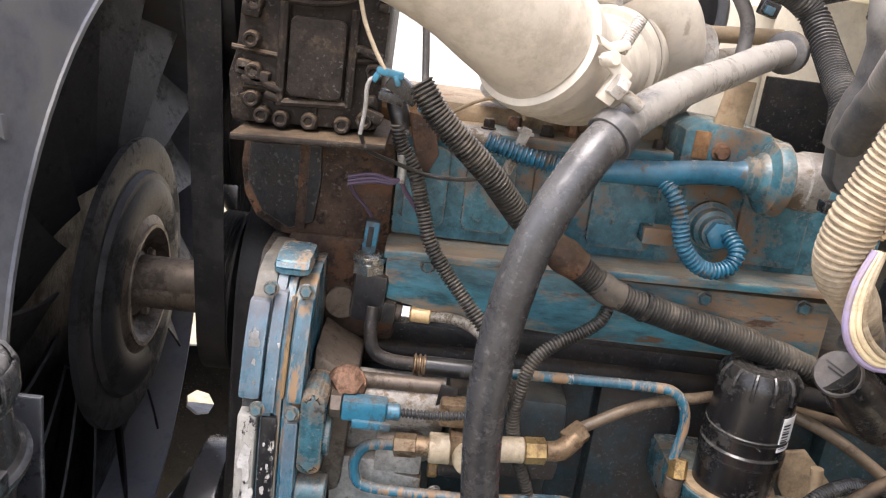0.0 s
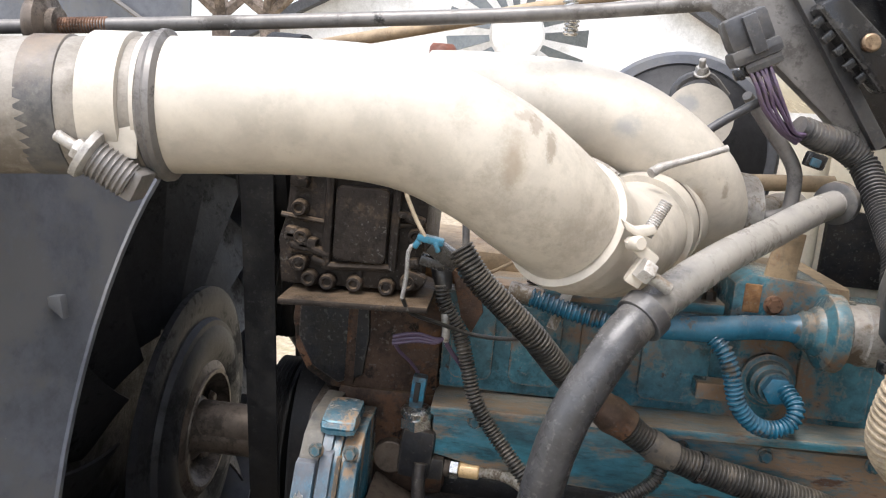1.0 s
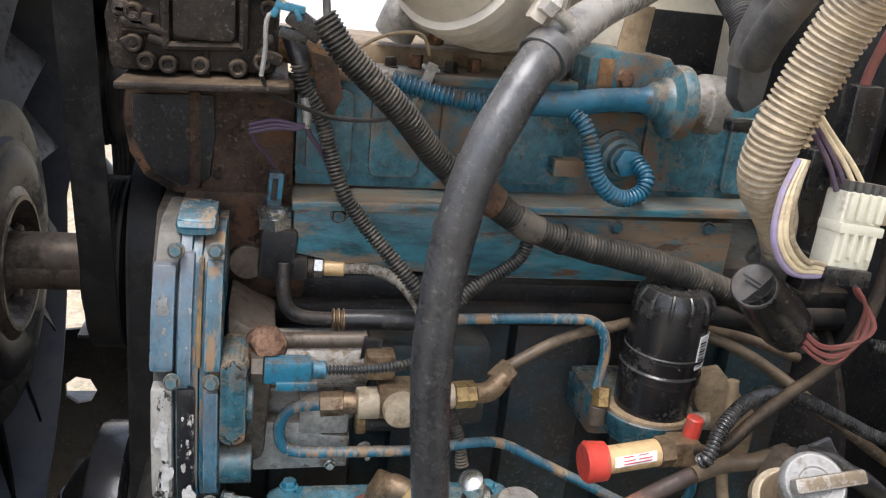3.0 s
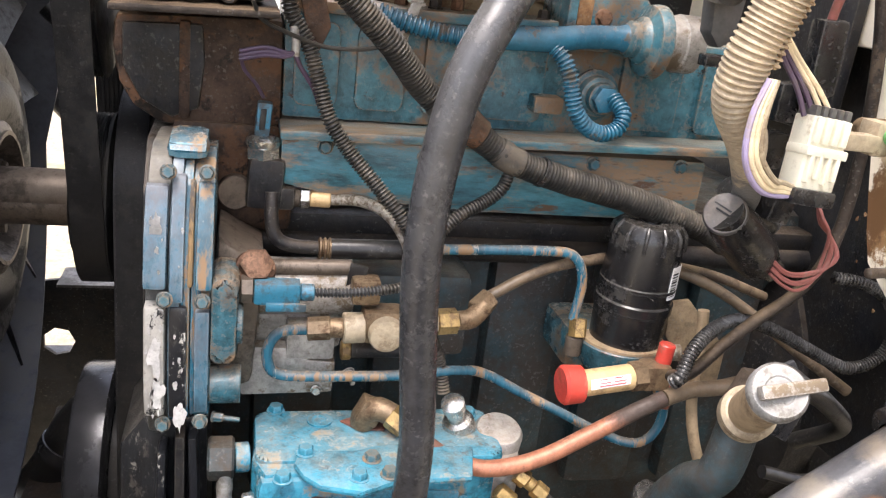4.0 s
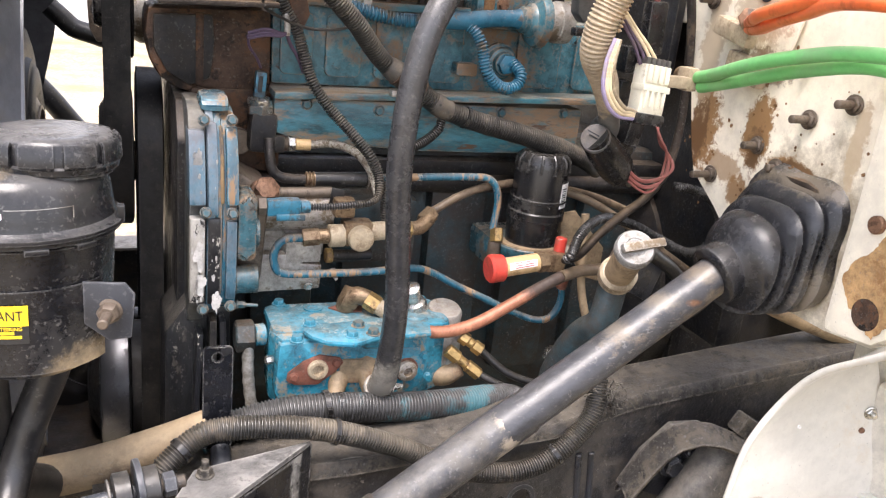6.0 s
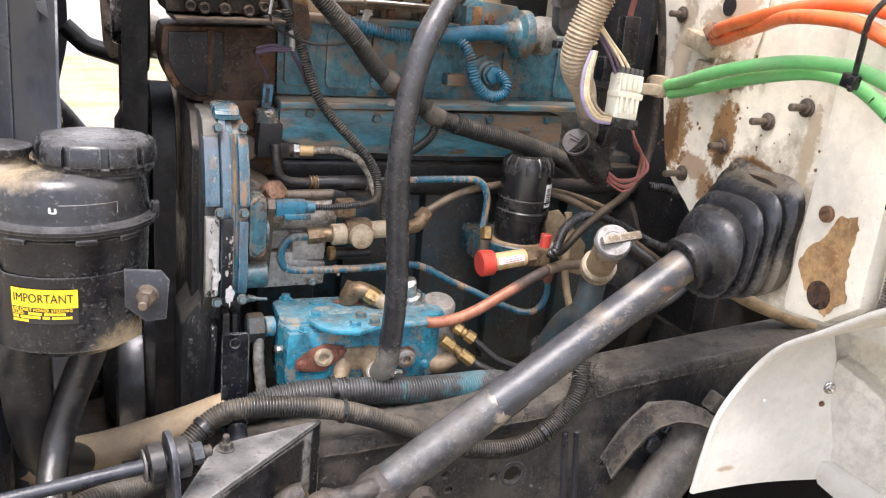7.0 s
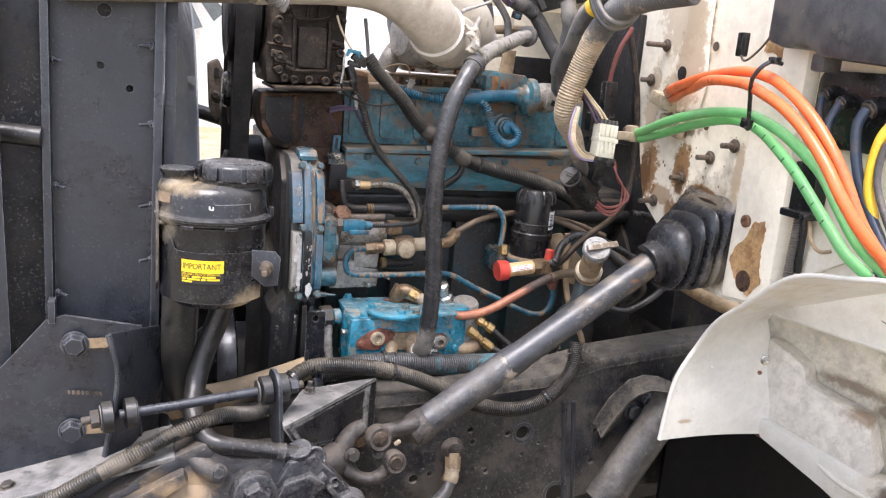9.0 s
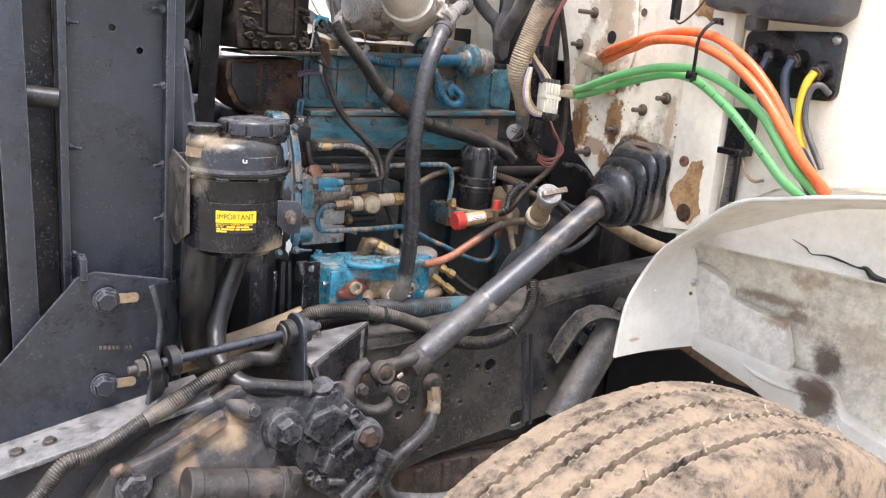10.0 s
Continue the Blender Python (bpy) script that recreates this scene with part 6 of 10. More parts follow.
part("knurled_ring", Geo().lathe((0.446, 1.068, 1.722), (1, 0.05, 0), [(0, 0.030), (0.002, 0.034), (0.020, 0.034), (0.022, 0.036), (0.046, 0.036), (0.048, 0.03)], 72, True, lambda i, k: 1.0 + (0.014 if i % 2 and k > 2 else 0)), "alu", bl, "grey knurled ring")
hose("blue_spiral_hose", [(0.300, 1.052, 1.704), (0.312, 1.045, 1.692), (0.322, 1.04, 1.672), (0.328, 1.038, 1.650), (0.336, 1.036, 1.630), (0.354, 1.036, 1.612), (0.376, 1.038, 1.605), (0.398, 1.042, 1.612), (0.406, 1.05, 1.630), (0.398, 1.07, 1.645)], [0.0095] * 9 + [0.010], "blue_hose", "blue painted ribbed hose curling to a plug", "hose", 16, 0.0055, 0.003)
pl = thing("sensor_plug", (0.39, 1.09, 1.62), "blue painted sensor plug in the cylinder head", "sensor")
part("body", Geo().lathe((0.389, 1.115, 1.642), (0, -1, 0), [(0, 0.034), (0.006, 0.034), (0.008, 0.027), (0.022, 0.026), (0.024, 0.021), (0.036, 0.020), (0.038, 0.012)], 26), "blue", pl)
part("cap", Geo().hexa((0.389, 1.085, 1.642), (0.389, 1.066, 1.642), 0.018), "blue_hose", pl)
cl = thing("head_clip", (0.12, 1.1, 1.69), "grey metal clip with a bolt on the head", "clip")
part("strip", Geo().box((0.124, 1.085, 1.714), (0.013, 0.006, 0.062), (0, 18, 0), 0.002), "alu", cl)
part("fold", Geo().box((0.132, 1.092, 1.737), (0.02, 0.02, 0.005), (0, 10, 0), 0.002), "alu", cl)

# wiring at the compressor
hose("tape_wire", [(-0.074, 0.995, 1.87), (-0.066, 0.99, 1.845), (-0.052, 0.985, 1.818), (-0.040, 0.98, 1.80)], 0.0024, "oring", "frayed tan wire beside the compressor", "wire", 8)
wp = thing("blue_plug", (-0.02, 0.99, 1.78), "blue and black wire plug beside the compressor", "connector")
part("clip", Geo().box((-0.034, 0.985, 1.797), (0.030, 0.014, 0.008), (0, 8, 0), 0.002), "bluecon", wp, "blue plastic lock clip")
part("clip", Geo().box((-0.049, 0.985, 1.791), (0.007, 0.014, 0.010), (0, 30, 0), 0.002), "bluecon", wp)
part("clip", Geo().box((-0.026, 0.983, 1.790), (0.006, 0.012, 0.012), (0, -20, 0), 0.002), "bluecon", wp)
part("body", Geo().box((-0.018, 0.995, 1.781), (0.038, 0.022, 0.020), (0, 32, 0), 0.003), "black", wp)
part("body", Geo().box((-0.030, 0.996, 1.770), (0.030, 0.020, 0.012), (0, 12, 0), 0.003), "black", wp)
part("latch", Geo().box((-0.012, 0.983, 1.785), (0.022, 0.004, 0.005), (0, 40, 0), 0.001), "black", wp)
part("tip", Geo().box((0.005, 0.992, 1.764), (0.009, 0.014, 0.012), (0, 32, 0), 0.002), "bluecon", wp)
hose("white_wire", [(-0.044, 0.982, 1.794), (-0.056, 0.98, 1.785), (-0.057, 0.982, 1.755), (-0.060, 0.985, 1.728)], 0.0024, "dipcap", "pale sleeved wire loop", "wire", 8)
hose("long_wire", [(-0.060, 0.985, 1.728), (-0.050, 1.0, 1.708), (-0.02, 1.02, 1.694), (0.02, 1.03, 1.682), (0.06, 1.02, 1.684), (0.088, 1.01, 1.692)], 0.0025, "conduit", "thin dark wire drooping across the head", "wire", 8)
hose("clip_wire", [(0.035, 1.06, 1.752), (0.075, 1.07, 1.772), (0.115, 1.08, 1.775), (0.128, 1.085, 1.752)], 0.0022, "tanpipe", "thin wire arching to the head clip", "wire", 8)
hose("pale_rod", [(-0.005, 1.02, 1.87), (0.0, 1.015, 1.83), (0.004, 1.01, 1.79)], 0.0042, "conduit_grey", "pale plastic tube going into the conduit", "tube", 12)
single("folded_bracket", Geo().prism([(-0.012, 1.748), (0.020, 1.742), (0.030, 1.70), (0.018, 1.672), (0.004, 1.69)], 0.005, facing(1.072), 0.0015), "rustcast", "brown folded bracket under the harness", "bracket")
hose("dark_boot", [(-0.028, 1.055, 1.762), (-0.022, 1.05, 1.745), (-0.018, 1.046, 1.728)], [0.012, 0.0125, 0.0095], "rubber", "black rubber boot on the thin conduit", "boot", 14)
single("rust_pipe", Geo().tube([(-0.05, 1.09, 1.748), (-0.01, 1.085, 1.742), (0.02, 1.09, 1.738)], 0.014, 16, wob=0.1), "rust", "rusty pipe stub behind the harness", "pipe")
for i, zz in enumerate((0.0, 0.005, -0.004)):
    hose("purple_wire", [(-0.072, 1.03, 1.664 + zz), (-0.045, 1.028, 1.671 + zz), (-0.022, 1.03, 1.669 + zz * 0.5), (-0.012, 1.035, 1.672)], 0.0024, "purple", "purple wire loop above the sensor", "wire", 8, group="sensor wires")
hose("purple_wire", [(-0.071, 1.035, 1.664), (-0.066, 1.05, 1.646), (-0.052, 1.065, 1.628), (-0.043, 1.08, 1.611)], 0.0022, "purple", "purple wire dropping to the sensor", "wire", 8, group="sensor wires")
hose("purple_wire", [(-0.012, 1.035, 1.672), (-0.004, 1.045, 1.655), (0.012, 1.055, 1.632), (0.022, 1.06, 1.61)], 0.003, "purple", "purple wire across the head", "wire", 8, group="sensor wires")
hose("wire_tape", [(-0.014, 1.04, 1.70), (-0.011, 1.037, 1.684), (-0.011, 1.037, 1.668)], 0.005, "alu", "grey tape round the sensor wires", "tape", 10)

sn = thing("pressure_sensor", (-0.04, 1.095, 1.45), "blue sensor plug with a steel hex on a black elbow block", "sensor")
part("plug", Geo().box((-0.0415, 1.09, 1.583), (0.018, 0.018, 0.042), (0, 4, 0), 0.003), "bluecon", sn)
part("plug_slot", Geo().box((-0.0425, 1.080, 1.584), (0.007, 0.003, 0.026), (0, 4, 0), 0.001), "ink", sn)
part("nut", Geo().hexa((-0.040, 1.09, 1.534), (-0.0405, 1.09, 1.550), 0.0215), "steel", sn, "bright steel hex")
part("nut", Geo().lathe((-0.0405, 1.09, 1.549), (0, 0, 1), [(0, 0.0195), (0.004, 0.021), (0.009, 0.021), (0.012, 0.018), (0.014, 0.013)], 28), "steel", sn)
part("block", Geo().box((-0.036, 1.092, 1.505), (0.044, 0.044, 0.066), (0, 3, 0), 0.009).box((-0.016, 1.090, 1.487), (0.034, 0.034, 0.030), (0, 0, 0), 0.007).box((-0.008, 1.094, 1.520), (0.022, 0.026, 0.030), (0, 20, 0), 0.007), "grime", sn, "oily black elbow block")
part("adapter", Geo().cyl((-0.02, 1.09, 1.487), (0.008, 1.088, 1.486), 0.012, 18), "hub", sn)
part("swivel", Geo().hexa((0.008, 1.088, 1.486), (0.020, 1.087, 1.486), 0.0135), "steel", sn)
part("ferrule", Geo().cyl((0.020, 1.087, 1.486), (0.046, 1.085, 1.486), 0.0105, 20), "plate", sn, "brass-coloured ferrule")
hose("braided_hose", [(0.044, 1.085, 1.486), (0.078, 1.07, 1.491), (0.105, 1.045, 1.488), (0.122, 1.025, 1.476), (0.135, 1.01, 1.455), (0.145, 1.0, 1.42)], 0.0070, "braid", "braided steel hose from the sensor block", "hose", 16)

# rigid lines
hose("steel_line", [(-0.028, 1.06, 1.50), (-0.028, 1.05, 1.470), (-0.022, 1.046, 1.448), (-0.004, 1.044, 1.438), (0.036, 1.042, 1.436)], 0.0085, "grime", "dark bent steel fuel line", "pipe", 16)
sl = thing("fuel_line_sleeve", (0.09, 1.04, 1.43), "black sleeved fuel line with a copper ferrule", "pipe")
part("sleeve", Geo().cyl((0.045, 1.042, 1.436), (0.150, 1.035, 1.440), 0.0125, 20), "rubber", sl)
part("ferrule", Geo().tube([(0.030, 1.042, 1.436), (0.048, 1.042, 1.436)], 0.0125, 18, ribs=0.006, depth=0.003), "bronze", sl, "ribbed copper ferrule")
part("clip", Geo().lathe((0.142, 1.035, 1.4395), (1, -0.05, 0), [(-0.008, 0.0135), (-0.007, 0.0155), (0.007, 0.0155), (0.008, 0.0135)], 20), "alu", sl, "grey clip")
hose("blue_fuel_line", [(0.148, 1.034, 1.441), (0.242, 1.03, 1.446), (0.335, 1.03, 1.447), (0.362, 1.03, 1.443), (0.378, 1.03, 1.425), (0.384, 1.03, 1.395), (0.380, 1.03, 1.350)], 0.0068, "blue_chip", "blue fuel line with bare copper showing, bent down to the filter", "pipe", 16)
hose("lower_blue_line", [(0.030, 0.985, 1.352), (0.0, 0.98, 1.354), (-0.018, 0.98, 1.348), (-0.028, 0.98, 1.328), (-0.025, 0.98, 1.305), (-0.008, 0.98, 1.293), (0.06, 0.98, 1.291), (0.138, 0.982, 1.291), (0.215, 1.0, 1.288), (0.262, 1.02, 1.272), (0.319, 1.02, 1.242), (0.366, 1.01, 1.222), (0.44, 1.0, 1.188), (0.482, 0.985, 1.180), (0.508, 0.98, 1.196), (0.517, 0.98, 1.235), (0.50, 0.985, 1.27)], 0.0068, "blue_chip", "long blue fuel line bent round under the fittings", "pipe", 16)
hose("brown_line", [(0.240, 1.02, 1.378), (0.262, 1.022, 1.390), (0.300, 1.03, 1.408), (0.345, 1.04, 1.422), (0.395, 1.05, 1.428), (0.45, 1.07, 1.425), (0.60, 1.09, 1.40), (0.72, 1.1, 1.36)], 0.0075, "brownline", "brown nylon fuel line arching behind the filter", "pipe", 16)

ft = thing("fuel_fittings", (0.1, 0.98, 1.33), "row of brass and bronze fuel line fittings with a round cap", "fitting")
part("nut", Geo().hexa((0.018, 0.985, 1.353), (0.046, 0.982, 1.356), 0.0145), "bronze", ft)
part("collar", Geo().cyl((0.044, 0.982, 1.356), (0.062, 0.98, 1.357), 0.0125, 20), "bronze", ft)
part("barrel", Geo().cyl((0.060, 0.98, 1.357), (0.086, 0.98, 1.358), 0.019, 26), "oring", ft, "pale ringed barrel")
part("body", Geo().box((0.108, 0.985, 1.362), (0.05, 0.035, 0.042), (0, 0, 0), 0.006), "bronze", ft)
part("cap", Geo().lathe((0.111, 0.972, 1.357), (0, -1, 0), [(0, 0.022), (0.012, 0.022), (0.016, 0.020), (0.017, 0.016)], 30), "oring", ft, "round tan cap")
part("upper_lug", Geo().box((0.085, 0.99, 1.404), (0.035, 0.03, 0.032), (0, 0, 0), 0.006), "bronze", ft)
part("barrel", Geo().cyl((0.130, 0.98, 1.364), (0.176, 0.982, 1.366), 0.016, 24), "oring", ft)
part("nut", Geo().hexa((0.176, 0.982, 1.366), (0.203, 0.984, 1.367), 0.0165), "brass", ft, "bright brass hex")
part("elbow", Geo().tube([(0.203, 0.984, 1.367), (0.222, 0.988, 1.368), (0.242, 1.0, 1.380)], [0.012, 0.013, 0.012], 18), "bronze", ft)
part("elbow_nut", Geo().hexa((0.230, 1.0, 1.373), (0.252, 1.012, 1.387), 0.015), "bronze", ft)

single("rusty_plug", Geo().lathe((-0.046, 0.975, 1.434), (0.1, -0.75, 0.65), [(-0.03, 0.024), (-0.004, 0.024), (0.0, 0.022)], 28).hexa((-0.046, 0.975, 1.434), (-0.0445, 0.962, 1.445), 0.0195), "rustbolt", "big rusty hex plug on the gear case", "plug")
bc = thing("pump_connector", (0.0, 0.95, 1.40), "blue plastic plug on the injection pump", "connector")
part("body", Geo().box((-0.022, 0.95, 1.4165), (0.052, 0.024, 0.026), (0, 0, 0), 0.004), "bluecon", bc)
part("latch", Geo().box((-0.012, 0.936, 1.403), (0.045, 0.006, 0.010), (0, 0, 0), 0.002), "bluecon", bc)
part("tail", Geo().cyl((0.004, 0.95, 1.416), (0.020, 0.95, 1.416), 0.010, 18), "bluecon", bc)
part("nut", Geo().hexa((-0.062, 0.952, 1.418), (-0.048, 0.952, 1.418), 0.016), "hub", bc)

ip = thing("injection_pump", (0.0, 1.03, 1.23), "cast aluminium injection pump housing, grey and dusty", "pump")
part("upper_body", Geo().cyl((-0.06, 1.04, 1.385), (0.075, 1.04, 1.387), 0.036, 30), "alu", ip)
part("upper_rib", Geo().tube([(-0.05, 1.02, 1.418), (0.07, 1.02, 1.420)], 0.010, 14), "hub", ip)
part("housing", Geo().prism([(-0.045, 1.25), (0.042, 1.25), (0.045, 1.30), (0.066, 1.305), (0.066, 1.375), (-0.045, 1.375)], 0.10, facing(1.13), 0.008), "alu", ip)
part("face_plate", Geo().prism([(-0.058, 1.252), (0.056, 1.255), (0.058, 1.298), (0.022, 1.302), (0.010, 1.318), (-0.058, 1.320)], 0.024, facing(1.026), 0.005), "alu", ip, "bright machined face")
part("side_box", Geo().box((0.025, 1.02, 1.325), (0.06, 0.04, 0.045), (0, 0, 0), 0.006), "alu", ip)
part("lower_stub", Geo().cyl((0.064, 1.01, 1.312), (0.076, 1.01, 1.312), 0.013, 20), "brass", ip)
part("lower_stub", Geo().cyl((0.076, 1.01, 1.312), (0.145, 1.01, 1.312), 0.010, 18), "grime", ip)
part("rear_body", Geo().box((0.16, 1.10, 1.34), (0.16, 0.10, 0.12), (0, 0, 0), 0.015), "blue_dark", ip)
part("flap", Geo().prism([(0.062, 1.405), (0.085, 1.415), (0.088, 1.43), (0.066, 1.435)], 0.004, facing(1.0), 0.001), "rubber", ip)
bolt(ip, (0.075, 1.0, 1.285), (0.2, -1, -0.3), 0.007, 0.008, "alu", stud=0.012)
bolt(ip, (0.035, 0.998, 1.262), (0, -1, 0), 0.006, 0.006, "steel")

# ---- blue supply pump ----
bp_ = thing("supply_pump", (0.08, 0.94, 1.08), "bright blue cast pump with bolts and red-brown gasket flanges", "pump")
g = Geo().prism([(-0.035, 1.00), (0.26, 0.995), (0.255, 0.90), (0.20, 0.872), (-0.03, 0.875), (-0.043, 0.91)], 0.12, Matrix.Translation((0, 0, 1.105)), 0.010)
part("body", g, "blue_bright", bp_)
part("top_plate", Geo().prism(rounded(-0.040, 0.262, 0.893, 1.005, 0.018), 0.018, Matrix.Translation((0, 0, 1.212)), 0.008), "blue_bright", bp_)
part("step_plate", Geo().prism([(0.002, 0.877), (0.010, 0.895), (0.023, 0.901), (0.052, 0.899), (0.076, 0.899), (0.094, 0.905), (0.119, 0.911), (0.220, 0.901), (0.204, 0.839), (0.115, 0.837), (0.091, 0.826), (0.074, 0.819), (0.029, 0.833), (0.012, 0.852)], 0.010, Matrix.Translation((0, 0, 1.229)), 0.005), "blue_bright", bp_, "raised cast contour")
part("front_block", Geo().prism([(-0.040, 1.135), (-0.036, 1.22), (0.09, 1.222), (0.10, 1.205), (0.20, 1.20), (0.215, 1.18), (0.21, 1.12), (0.14, 1.10), (0.02, 1.098), (-0.03, 1.11)], 0.035, facing(0.902), 0.014), "blue_bright", bp_)
part("flange", Geo().prism([(-0.022, 1.158), (-0.008, 1.150), (0.028, 1.148), (0.054, 1.167), (0.068, 1.184), (0.062, 1.193), (0.028, 1.200), (0.004, 1.191), (-0.021, 1.172)], 0.004, facing(0.866), 0.0015), "redgasket", bp_, "red-brown oval gasket")
part("port", Geo().lathe((0.026, 0.864, 1.176), (0, -1, 0), [(0, 0.0165), (0.007, 0.0165), (0.009, 0.0145), (0.009, 0.0095), (0.003, 0.0085), (0.003, 0.0)], 26), "oring", bp_, "pale dusty port")
part("port", Geo().lathe((0.176, 0.867, 1.161), (0, -1, 0), [(0, 0.017), (0.010, 0.017), (0.012, 0.013), (0.012, 0.008), (0.004, 0.007)], 26), "alu", bp_, "pale steel port")
part("gasket", Geo().cyl((0.176, 0.870, 1.161), (0.176, 0.865, 1.161), 0.021, 24), "redgasket", bp_)
part("outlet", Geo().tube([(0.065, 0.875, 1.155), (0.058, 0.858, 1.140), (0.052, 0.845, 1.128)], [0.018, 0.014, 0.012], 18), "tancast", bp_, "tan outlet lug")
part("hose_neck", Geo().tube([(0.105, 0.885, 1.175), (0.115, 0.868, 1.155), (0.120, 0.855, 1.135), (0.124, 0.846, 1.12)], [0.024, 0.022, 0.020, 0.018], 20), "tancast", bp_, "tan hose neck")
part("dust_block", Geo().box((0.105, 0.876, 1.165), (0.09, 0.03, 0.045), (0, 3, 0), 0.010), "tancast", bp_)
part("lower_lip", Geo().box((0.04, 0.90, 1.105), (0.14, 0.05, 0.020), (0, 4, 0), 0.006), "blue_bright", bp_)
part("end_union", Geo().cyl((-0.045, 0.94, 1.205), (-0.062, 0.938, 1.205), 0.018, 24), "blue_bright", bp_)
part("big_nut", Geo().lathe((-0.062, 0.938, 1.205), (-1, 0, 0), [(0, 0.022), (0.003, 0.026), (0.028, 0.026), (0.031, 0.022)], 6), "blue_dark", bp_, "dark blue large hex nut")
part("bleed_screw", Geo().hexa((-0.040, 0.885, 1.187), (-0.052, 0.882, 1.187), 0.007), "steel", bp_)
part("top_recess", Geo().lathe((0.040, 0.976, 1.2295), (0, 0, 1), [(0, 0.016), (0.003, 0.016), (0.003, 0.009), (0.001, 0.008)], 24), "blue_bright", bp_)
part("top_gasket", Geo().prism([(0.065, 0.972), (0.09, 0.985), (0.125, 0.972), (0.118, 0.95), (0.085, 0.952)], 0.003, Matrix.Translation((0, 0, 1.230)), 0.001), "redgasket", bp_)
for p in ((0.017, 0.894, 1.239), (0.092, 0.878, 1.239), (0.073, 0.843, 1.239), (0.108, 0.847, 1.239), (-0.013, 1.001, 1.230), (-0.010, 0.857, 1.230), (0.158, 0.997, 1.230), (0.235, 0.985, 1.231)):
    bolt(bp_, p, (0, 0, 1), 0.0095, 0.009, "blue_bright" if p[0] < 0.09 or p[0] > 0.19 else "blue")
for p in ((-0.011, 0.8615, 1.165), (0.056, 0.8615, 1.186), (0.205, 0.866, 1.185), (0.215, 0.866, 1.145)):
    bolt(bp_, p, (0, -1, 0), 0.0065, 0.006, "redgasket" if p[0] < 0.1 else "blue_bright")
gv = thing("governor_end", (0.27, 0.93, 1.12), "grey aluminium pump end with brass hose unions", "pump")
part("body", Geo().prism([(0.205, 0.90), (0.285, 0.90), (0.30, 0.95), (0.28, 0.995), (0.22, 0.995)], 0.075, Matrix.Translation((0, 0, 1.135)), 0.012), "alu", gv)
part("round_cap", Geo().lathe((0.268, 0.955, 1.205), (0, -0.25, 1), [(0, 0.032), (0.022, 0.032), (0.028, 0.028), (0.030, 0.02)], 30), "alu", gv, "pale round cap")
part("foot", Geo().tube([(0.225, 0.92, 1.135), (0.255, 0.90, 1.125), (0.285, 0.90, 1.14)], 0.018, 16), "tancast", gv)
part("valve", Geo().lathe((0.215, 0.955, 1.235), (-0.35, -0.35, 0.85), [(-0.01, 0.021), (0.004, 0.021), (0.008, 0.018), (0.012, 0.018), (0.016, 0.012), (0.034, 0.012), (0.036, 0.015), (0.048, 0.015), (0.052, 0.009)], 22), "steel", gv, "chrome check valve")
for a, b in (((0.278, 0.89, 1.205), (0.312, 0.872, 1.182)), ((0.256, 0.89, 1.180), (0.312, 0.87, 1.138))):
    a, b = Vector(a), Vector(b)
    part("union", Geo().hexa(a, a.lerp(b, 0.35), 0.012), "brass", gv, "brass union")
    part("union", Geo().cyl(a.lerp(b, 0.35), a.lerp(b, 0.6), 0.0085, 16), "brass", gv)
    part("union", Geo().hexa(a.lerp(b, 0.6), b, 0.0115), "brass", gv, "brass union")
bolt(gv, (0.27, 0.902, 1.15), (0, -1, 0), 0.010, 0.006, "alu")
hose("thin_black_hose", [(0.310, 0.873, 1.183), (0.357, 0.85, 1.147), (0.421, 0.84, 1.125), (0.48, 0.84, 1.118), (0.55, 0.86, 1.12)], 0.0065, "rubber", "thin black hose from the brass union", "hose", 12, group="thin black hoses")
hose("thin_black_hose", [(0.311, 0.870, 1.139), (0.361, 0.85, 1.118), (0.435, 0.84, 1.100), (0.50, 0.84, 1.10), (0.57, 0.86, 1.11)], 0.0065, "rubber", "thin black hose from the lower brass union", "hose", 12, group="thin black hoses")
be = thing("brass_elbow", (0.12, 0.95, 1.23), "brown brass elbow on the pump top", "fitting")
part("elbow", Geo().tube([(0.092, 0.962, 1.235), (0.094, 0.958, 1.252), (0.108, 0.95, 1.262), (0.125, 0.942, 1.258)], [0.016, 0.016, 0.015, 0.014], 18), "bronze", be)
part("block", Geo().box((0.098, 0.957, 1.256), (0.030, 0.026, 0.030), (0, 25, 0), 0.004), "bronze", be)
part("nut", Geo().hexa((0.122, 0.942, 1.258), (0.140, 0.930, 1.248), 0.016), "brass", be, "brass nut")
part("tail", Geo().cyl((0.138, 0.931, 1.249), (0.165, 0.912, 1.236), 0.0135, 18), "oring", be)
cpp = thing("copper_pipe", (0.36, 0.9, 1.21), "thick bare copper pipe darkening towards the dipstick tube", "pipe")
CPP = [(0.160, 0.914, 1.238), (0.195, 0.895, 1.222), (0.240, 0.885, 1.216), (0.300, 0.885, 1.228), (0.365, 0.89, 1.258), (0.420, 0.895, 1.285), (0.462, 0.90, 1.302), (0.505, 0.91, 1.308), (0.555, 0.92, 1.306), (0.62, 0.95, 1.30)]
part("bare_length", Geo().tube(CPP[:7], 0.0105, 20), "copper", cpp)
part("dark_length", Geo().tube(CPP[6:], 0.0105, 20), "brownline", cpp, "grey-brown grimy length")
stain("copper", [(Vector(q) - Vector((0.36, 0.9, 1.21)), (0.05, 0.05, 0.03), (0.06, 0.045, 0.038), 0.9) for q in ((0.455, 0.90, 1.30), (0.43, 0.90, 1.29))], 20.0, 0.7)
